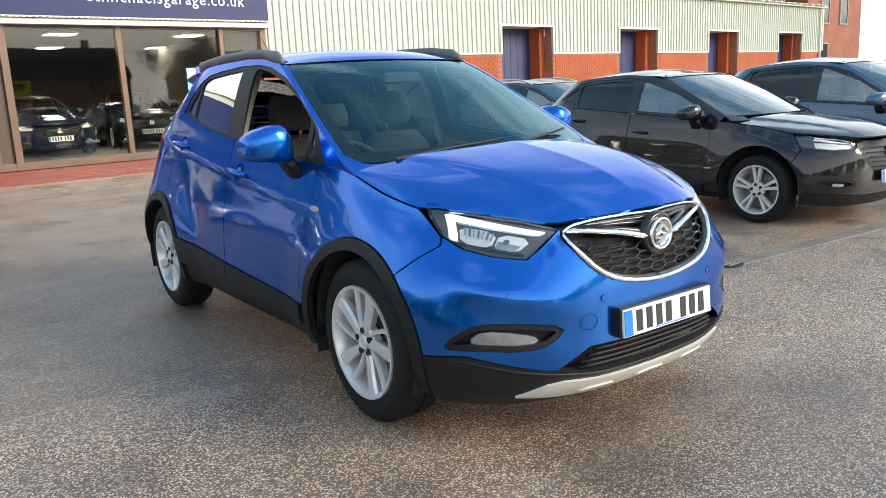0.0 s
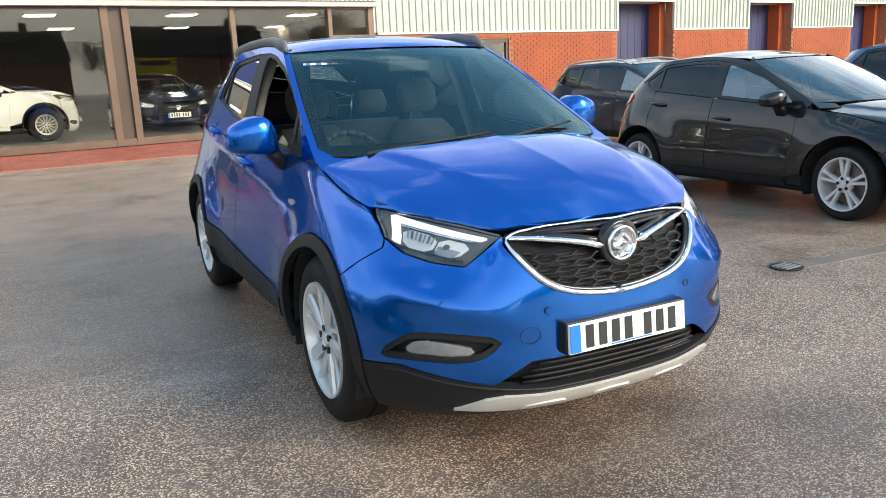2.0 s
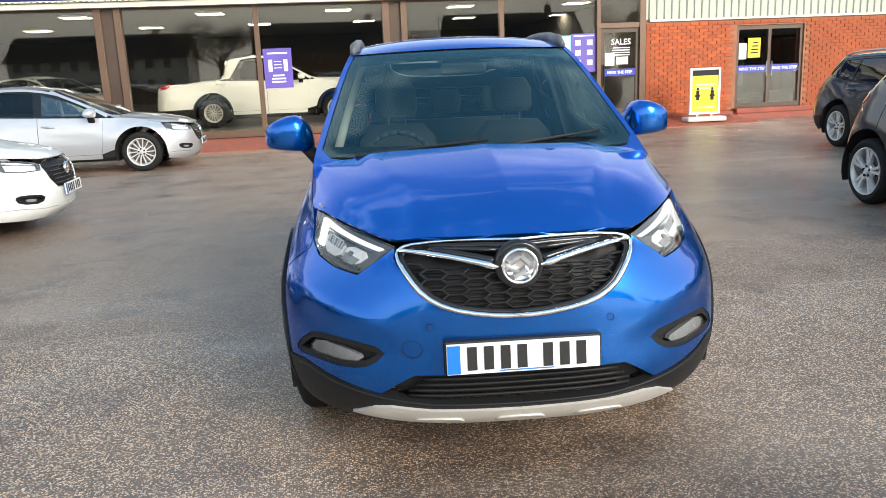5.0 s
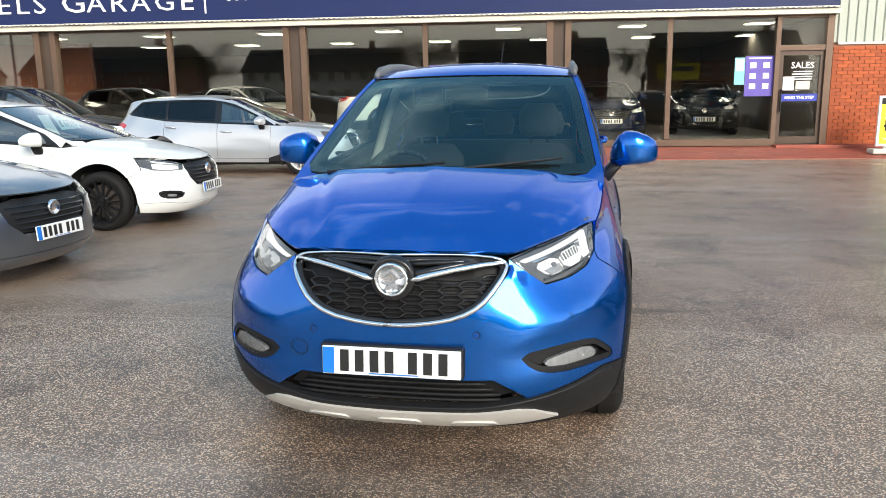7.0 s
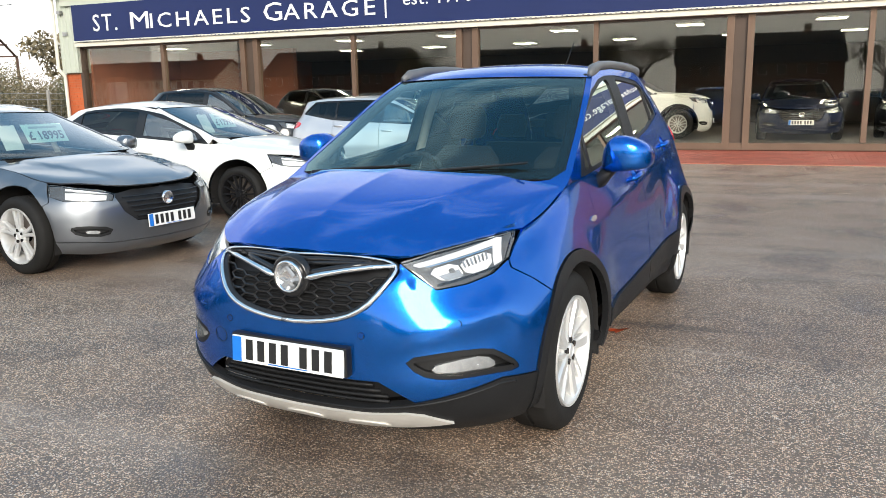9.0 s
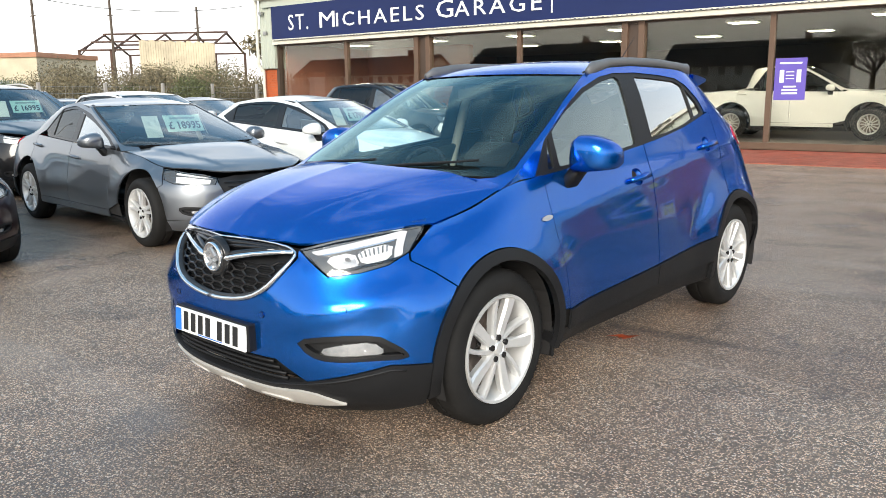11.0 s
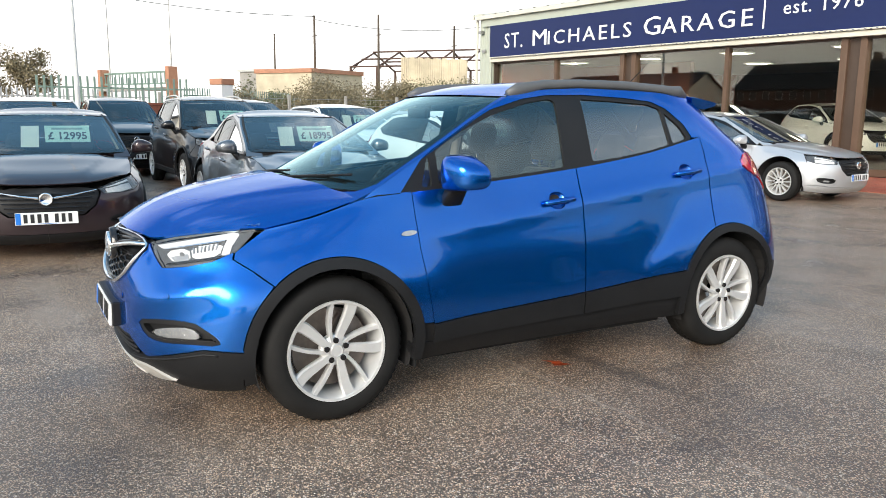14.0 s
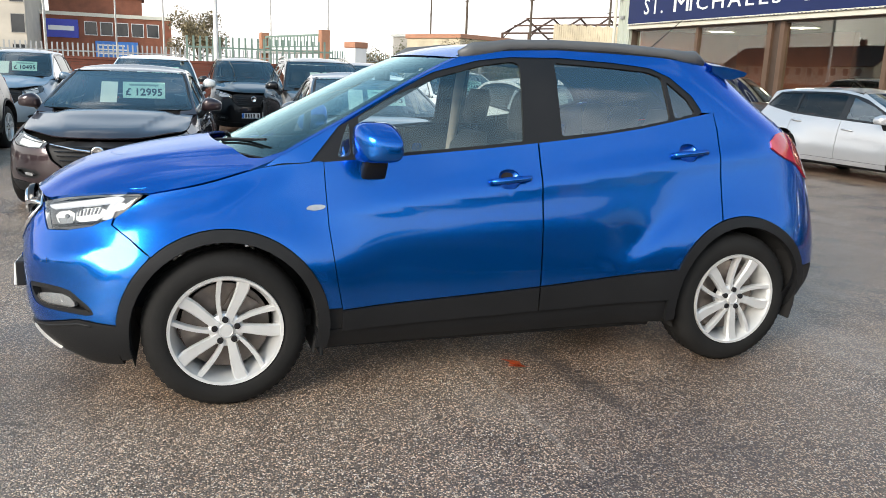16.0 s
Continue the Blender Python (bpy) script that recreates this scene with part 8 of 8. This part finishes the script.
post = thing("fence_post", pose(-23.5, 4.5, 0), "grey concrete fence post", "fence post", "fence posts along the scrub")
part("shaft", boxes((-0.05, 0.05, -0.05, 0.05, 0, 1.95), bevel=0.01), M["concrete"], post)
for k in range(1, 14):
    copy_thing(post, pose(-23.5 - 0.12 * k, 4.5 + 2.4 * k, 0, rs.uniform(-1, 1), rs.uniform(-1, 1), 0))
bm = bmesh.new()
for k in range(8):
    rod(bm, (-23.5, 4.5, 0.2 + 0.23 * k), (-23.5 - 0.12 * 13, 4.5 + 2.4 * 13, 0.2 + 0.23 * k), 0.006, sides=4)
for k in range(130):
    t = k / 130
    rod(bm, (-23.5 - 1.56 * t, 4.5 + 31.2 * t, 0.15), (-23.5 - 1.56 * t, 4.5 + 31.2 * t + 0.2, 1.85), 0.003, sides=3)
tagged(part("wire_fence", bm, M["steel"]), "rusty wire mesh fence strung between concrete posts", "fence")


def palisade(x0, y0, x1, y1, h, mat, label):
    f = thing("palisade_fence", pose(x0, y0, 0, 0, 0, math.degrees(math.atan2(y1 - y0, x1 - x0))), label, "fence")
    L = math.hypot(x1 - x0, y1 - y0)
    bm = bmesh.new()
    n = int(L / 0.22)
    for k in range(n):
        box(bm, k * 0.22, k * 0.22 + 0.07, -0.01, 0.01, 0.0, h)
    ob = part("pale", bm, mat, f)
    ob["kind"] = "stuff"
    part("rail", boxes((0, L, 0.012, 0.05, 0.5, 0.56), (0, L, 0.012, 0.05, h - 0.4, h - 0.34)), mat, f)
    return f


palisade(-38, -26, -38, 8, 2.3, M["fencegrey"], "grey steel palisade fence beyond the boundary wall")
palisade(-25.0, 1.0, -25.0, 6.2, 2.45, M["fencegreen"], "green steel palisade fence behind the boundary wall")
palisade(-34, 8.5, -42, 18, 2.4, M["fencegreen"], "green steel palisade fence by the railings")
tagged(part("grass_verge", boxes((-60, -24.2, 3.5, 45, -0.02, 0.03)), M["verge"]), "rough grass verge beyond the fence", "grass", kind="structure")


def grass_tufts():
    r = np.random.RandomState(5)
    n = 5000
    c = np.stack([r.uniform(-34, -24.0, n), r.uniform(4, 40, n), np.zeros(n)], 1)
    a = r.uniform(-0.05, 0.05, (n, 3))
    a[:, 2] = 0
    u = r.uniform(-0.12, 0.12, (n, 3))
    u[:, 2] = r.uniform(0.25, 0.8, n)
    v = np.stack([c - a, c + a, c + u], 1).reshape(-1, 3)
    me = bpy.data.meshes.new("long_grass")
    me.from_pydata(v.tolist(), [], np.arange(3 * n).reshape(-1, 3).tolist())
    me.materials.append(M["grass"])
    tagged(part("long_grass", me, None), "long rough green grass along the fence", "grass", kind="stuff")


grass_tufts()
for k, (x, y, w, d, h, m, sd) in enumerate([(-28, 9, 6, 3, 2.4, "drybush", 1), (-30, 14, 7, 4, 3.4, "drybush", 2), (-31, 20, 8, 4, 3.3, "drybush", 3), (-33, 27, 9, 4, 3.2, "leaf", 4), (-29, 24, 6, 4, 3.4, "drybush", 5), (-27.5, 30, 7, 5, 3.8, "leaf", 6), (-40, 16, 8, 4, 2.6, "leaf", 7), (-27, 35, 7, 5, 4.6, "drybush", 8), (-36, 21, 8, 4, 3.4, "drybush", 9), (-38, 27, 9, 5, 3.6, "leaf", 10), (-26.5, 17, 5, 3, 2.5, "leaf", 12), (-44, 22, 9, 5, 3.0, "drybush", 13)]):
    bush(x, y, w, d, h, M[m], "tangled dry brown scrub behind the fence" if m == "drybush" else "dark green overgrown hedge behind the fence", sd, 22000, 0.054)
tree(-30, 31.5, 6.8, 6.5, M["drybush"], "half-bare bushy tree with brown leaves", 21, 16000)
tree(-26, 34, 5.8, 6, M["leaf"], "dark green bushy tree beside the building", 22, 16000)
tree(-66, 6.0, 5.8, 4.0, M["drybush"], "small half-bare tree beyond the road", 23, 5000)
tree(-60, 24, 4.2, 4.0, M["leaf"], "small round green tree beyond the fence", 24, 1600)


def far(az, dist):
    """A place seen from the east end of the walk at an angle from +y towards +x."""
    return 4.0 + dist * math.sin(radians(az)), -2.2 + dist * math.cos(radians(az))


# flat-roofed stores and the open steel frame
sx, sy = far(-65.3, 62)
store = thing("store_building", pose(sx, sy, 0, 0, 0, 24), "low cream flat-roofed store with orange fascia", "building")
part("wall", boxes((-2.7, 2.7, -3, 3, 0, 4.05)), M["shedwall"], store)
part("fascia", boxes((-2.8, 2.8, -3.1, 3.1, 4.05, 4.35)), M["orangetrim"], store)
part("door", boxes((-1.5, 0.5, -3.03, -2.99, 0, 2.6)), M["fencegrey"], store)
sx, sy = far(-67.9, 70)
store2 = thing("store_building", pose(sx, sy, 0, 0, 0, 22), "small grey flat-roofed outbuilding", "building")
part("wall", boxes((-1.7, 1.7, -2, 2, 0, 4.5)), M["concrete"], store2)
part("roof", boxes((-1.85, 1.85, -2.15, 2.15, 4.5, 4.7)), M["roofsheet"], store2)

sx, sy = far(-57.0, 70)
frame_shed = thing("open_shed", pose(sx, sy, 0, 0, 0, 30), "stripped shed, rusty steel frame and cream sheet wall", "shed")
for k in range(5):
    x = -5.2 + 2.6 * k
    bm = rods(((x, -4, 0), (x, -4, 5.0), 0.11), ((x, 4, 0), (x, 4, 5.0), 0.11), ((x, -4, 5.0), (x, 0, 6.5), 0.09), ((x, 4, 5.0), (x, 0, 6.5), 0.09), ((x, -4, 4.6), (x, -2.6, 5.5), 0.05), sides=6)
    part("steel_portal", bm, M["rust"], frame_shed)
for y, z in ((-4, 5.0), (-2, 5.75), (0, 6.5), (2, 5.75), (4, 5.0)):
    part("purlin", rods(((-5.3, y, z + 0.08), (5.3, y, z + 0.08), 0.07), sides=6), M["rust"], frame_shed)
bm = bmesh.new()
for k in range(30):
    x = -0.2 + k * 0.20
    top = 5.75 - 0.05 * x + 0.06 * math.sin(k * 1.7)
    box(bm, x, x + 0.12, -4.2, -4.12, 0.4, top)
    box(bm, x + 0.12, x + 0.20, -4.16, -4.12, 0.4, top - 0.02)
part("sheet_wall", bm, M["shedwall"], frame_shed)["kind"] = "stuff"

# bridge piers with railings, posts, boxes
sx, sy = far(-77.0, 56)
rail = thing("footbridge", pose(sx, sy, 0, 0, 0, 14), "footbridge with brick piers and pale green railings", "bridge")
part("pier", boxes((-4.66, -4.25, -0.3, 0.3, 0, 3.95)), M["orangetrim"], rail)
part("pier", boxes((4.25, 4.66, -0.3, 0.3, 0, 3.95)), M["orangetrim"], rail)
bm = boxes((-4.25, 4.25, -0.05, 0.05, 2.9, 3.0), (-4.25, 4.25, -0.05, 0.05, 3.6, 3.72))
for k in range(18):
    box(bm, -4.2 + k * 0.49, -4.12 + k * 0.49, -0.03, 0.03, 2.9, 3.65)
part("railing", bm, M["fencegreen"], rail)
part("deck", boxes((-4.25, 4.25, -0.5, 0.5, 2.5, 2.7)), M["concrete"], rail)
sx, sy = far(-72.2, 28)
cab = thing("utility_cabinet", pose(sx, sy, 0, 0, 0, 20), "white roadside cabinet with an orange top", "cabinet")
part("body", boxes((-0.28, 0.28, -0.25, 0.25, 0, 2.22), bevel=0.02), M["white"], cab)
part("cap", boxes((-0.31, 0.31, -0.28, 0.28, 2.22, 2.42), bevel=0.02), M["orangetrim"], cab)

# tall poles
def pole(az, dist, h, r, mat, label, arm=0):
    x, y = far(az, dist)
    p = thing("lamp_post" if arm else "pole", pose(x, y, 0), label, "lamp post" if arm else "pole")
    part("shaft", rods(((0, 0, 0), (0, 0, h), r, r * 0.6)), mat, p)
    if arm:
        part("arm", rods(((0, 0, h - 0.05), (arm, 0, h + 0.12), r * 0.4)), mat, p)
        part("lantern", boxes((arm - 0.1, arm + 0.5, -0.12, 0.12, h + 0.06, h + 0.18), bevel=0.03), mat, p)
    else:
        part("crossbar", rods(((-0.35, 0, h - 1.6), (0.35, 0, h - 1.6), 0.04)), mat, p)


pole(-81.6, 24.5, 9.0, 0.075, M["whitepost"], "white painted tall steel lamp column", 0.8)
for az, dist, h in ((-85.5, 60, 11), (-78.5, 62, 11), (-74.6, 64, 11.5), (-88.5, 70, 12), (-92.5, 46, 10)):
    pole(az, dist, h, 0.08, M["steel"], "grey steel street lamp column", 1.0)
for az, dist, h in ((-64.9, 66, 8.9), (-60.4, 66, 9.1), (-55.0, 66, 8.3), (-67.5, 90, 9.5)):
    pole(az, dist, h, 0.13, M["timber"], "dark weathered timber telegraph pole")
bm = bmesh.new()
for (a, ha), (b, hb), d in (((-64.9, 8.6), (-85.5, 10.6), 64), ((-64.9, 8.6), (-52, 8.4), 66)):
    pa, pb = Vector((*far(a, d), ha)), Vector((*far(b, d), hb))
    prev = pa
    for k in range(1, 13):
        t = k / 12
        cur = pa.lerp(pb, t) - Vector((0, 0, 2.6 * t * (1 - t)))
        rod(bm, prev, cur, 0.02, sides=4)
        prev = cur
tagged(part("overhead_cable", bm, M["black"]), "thin sagging overhead cables between poles", "cable")


# brick shop and flats across the road
def windows_on(parent, rows, w, h, y, mat_frame, mat_pane):
    for x, z in rows:
        fr = part("window", boxes((x - 0.06, x, y - 0.05, y + 0.05, z, z + h), (x + w, x + w + 0.06, y - 0.05, y + 0.05, z, z + h), (x - 0.06, x + w + 0.06, y - 0.05, y + 0.05, z - 0.06, z), (x - 0.06, x + w + 0.06, y - 0.05, y + 0.05, z + h, z + h + 0.06)), mat_frame, parent)
        part("pane", boxes((x, x + w, y - 0.02, y + 0.0, z, z + h)), mat_pane, fr)


sx, sy = far(-89.0, 95)
shop = thing("shop_building", pose(sx, sy, 0, 0, 0, 88), "brown brick two-storey tyre shop with blue signs", "building")
part("wall", boxes((-6.2, 6.2, -4, 4, 0, 6.0)), M["shopbrick"], shop)
part("parapet", boxes((-6.3, 6.3, -4.1, 4.1, 6.0, 6.35)), M["cream"], shop)
part("upper_block", boxes((-5.6, 3.4, -2, 4, 6.35, 8.2), (-5.9, 3.7, -2.3, 4.2, 8.2, 8.5)), M["shopbrick"], shop)
windows_on(shop, [(-2.2 + 1.5 * k, 4.2) for k in range(5)], 1.1, 1.25, -4.02, M["white"], M["farglass"])
part("sign_board", boxes((-6.0, -2.8, -4.25, -4.05, 3.8, 5.6)), M["blueband"], shop)
part("sign_stripe", boxes((-5.6, -3.2, -4.29, -4.25, 4.5, 4.95)), M["white"], shop)
part("sign_board", boxes((-1.3, 2.8, -4.25, -4.05, 2.0, 3.6)), M["blueposter"], shop)
for k in range(3):
    part("sign_stripe", boxes((-1.0, 2.3 - 0.4 * k, -4.29, -4.25, 2.3 + 0.42 * k, 2.42 + 0.42 * k)), M["white"], shop)
part("shop_door", boxes((3.8, 4.8, -4.06, -3.98, 0, 2.4)), M["blueband"], shop)
sx, sy = far(-96.5, 90)
flats = thing("flats", pose(sx, sy, 0, 0, 0, 84), "cream rendered block of flats with dark window bays", "building")
part("wall", boxes((-9, 5.2, -5, 5, 0, 11)), M["plaster"], flats)
windows_on(flats, [(-8 + 2.4 * k, 1.2 + 2.7 * j) for k in range(6) for j in range(3)], 1.1, 1.6, -5.03, M["concrete"], M["farglass"])
part("roof", boxes((-9.3, 5.5, -5.3, 5.3, 11, 11.3)), M["slate"], flats)
parked("hatchback", HATCH, far(-87.2, 62)[0], far(-87.2, 62)[1], 10, "silver", "silver hatchback on the far road", arch_trim=0.0)

# brown brick building past the end of the workshop
bb = thing("office_building", pose(45, 22, 0), "tall brown brick building past the workshop", "building")
part("wall", boxes((-6.4, 6, -4, 6, 0, 8.5), (-1.5, 6, -5.2, -4, 0, 8.5)), M["shopbrick"], bb)
windows_on(bb, [(-5.6, 1.3), (-5.6, 4.2), (0.2, 4.2), (2.8, 4.2), (0.2, 1.3)], 1.0, 1.7, -5.23, M["concrete"], M["farglass"])
part("band", boxes((-6.45, 6.05, -4.04, -4.0, 3.2, 3.45)), M["concrete"], bb)
hand = thing("handrail", pose(40.2, 17.5, 0), "grey tubular steel handrail beside the steps", "handrail")
for k in range(5):
    part("baluster", rods(((k * 0.5, 0, 0), (k * 0.5, 0, 2.6), 0.03)), M["steel"], hand)
part("top_rail", rods(((-0.2, 0, 2.6), (2.2, 0, 2.6), 0.035), ((-0.2, 0, 2.2), (2.2, 0, 2.2), 0.025)), M["steel"], hand)
tree(56, 24, 8.5, 5.5, M["drybush"], "bare winter tree behind the brick building", 31, 260, True)


# houses along the road behind the camera
def house(x, y, w, d, eave, ridge, rz, wallmat, label, seed):
    r = random.Random(seed)
    h = thing("house", pose(x, y, 0, 0, 0, rz), label, "house", "houses across the road")
    part("wall", boxes((-w / 2, w / 2, -d / 2, d / 2, 0, eave)), wallmat, h)
    for sx in (-1, 1):
        part("gable", slab([(sx * w / 2 - sx * 0.2, -d / 2, eave), (sx * w / 2 - sx * 0.2, d / 2, eave), (sx * w / 2 - sx * 0.2, 0, ridge - 0.1)], (sx * 0.2, 0, 0)), wallmat, h)
    o = 0.35
    for sy in (-1, 1):
        n = Vector((0, sy * (ridge - eave), d / 2)).normalized() * 0.16
        part("roof", slab([(-w / 2 - o, sy * (d / 2 + o), eave - o * (ridge - eave) / (d / 2)), (w / 2 + o, sy * (d / 2 + o), eave - o * (ridge - eave) / (d / 2)), (w / 2 + o, 0, ridge), (-w / 2 - o, 0, ridge)], tuple(n)), M["slate"], h)
    part("chimney", boxes((w * 0.28, w * 0.28 + 0.9, -0.35, 0.35, ridge - 0.8, ridge + 1.2)), M["darkbrick"], h)
    cols = max(2, int(w / 2.6))
    rows = [(-w / 2 + 0.8 + k * (w - 1.6) / cols, z) for k in range(cols) for z in ((1.0, 3.7) if eave > 5 else (1.0,))]
    windows_on(h, rows, 1.1, 1.25, d / 2 + 0.03, M["white"], M["farglass"])
    return h


spec = [(-105, -92, 34, 11, 5.4, 8.8, 0, "plaster"), (-64, -90, 26, 11, 5.4, 9.4, 4, "darkbrick"), (-30, -92, 24, 11, 5.2, 8.6, 0, "plasterwhite"), (2, -94, 22, 11, 5.4, 9.6, -3, "darkbrick"), (30, -90, 20, 11, 5.6, 9.8, 0, "shopbrick"), (62, -88, 26, 11, 5.4, 9.2, -6, "darkbrick"), (98, -66, 28, 11, 5.6, 9.5, -30, "plaster"), (112, -25, 28, 11, 5.4, 9.2, -75, "darkbrick"), (112, 12, 24, 11, 5.4, 9.2, -90, "shopbrick")]
for k, (x, y, w, d, e, r_, rz, m) in enumerate(spec):
    house(x, y, w, d, e, r_, rz, M[m], {"plaster": "cream rendered terrace with a dark slate roof", "plasterwhite": "white rendered terrace with a dark slate roof"}.get(m, "brown brick terrace with a dark slate roof"), 40 + k)
for k, (x, y, h) in enumerate([(-47, -84, 10), (-13, -82, 11), (17, -80, 9), (46, -78, 11), (80, -70, 10), (100, -42, 10), (100, 2, 10)]):
    tree(x, y, h, 8, M["drybush"] if k % 2 else M["leaf"], "half-bare roadside tree with brown leaves" if k % 2 else "dark evergreen roadside tree", 60 + k, 2200)
board = thing("sign_board", pose(17, -55, 0), "yellow roadside garage sign board on posts", "sign")
part("panel", boxes((-2.2, 2.2, -0.08, 0.08, 2.6, 4.3)), M["yellow"], board)
part("stripe", boxes((-1.6, 1.6, 0.08, 0.1, 3.5, 4.0)), M["navy"], board)
part("post", rods(((-1.8, 0, 0), (-1.8, 0, 2.6), 0.07)), M["steel"], board)
part("post", rods(((1.8, 0, 0), (1.8, 0, 2.6), 0.07)), M["steel"], board)
parked("hatchback", HATCH, -8, -24, 90, "dim", "dark grey hatchback parked across the yard", arch_trim=0.0)
parked("suv", SUV, 3, -25, 90, "black", "black crossover parked across the yard")
parked("hatchback", HATCH, 12, -24.5, 90, "slate", "dark blue hatchback parked across the yard", arch_trim=0.0)
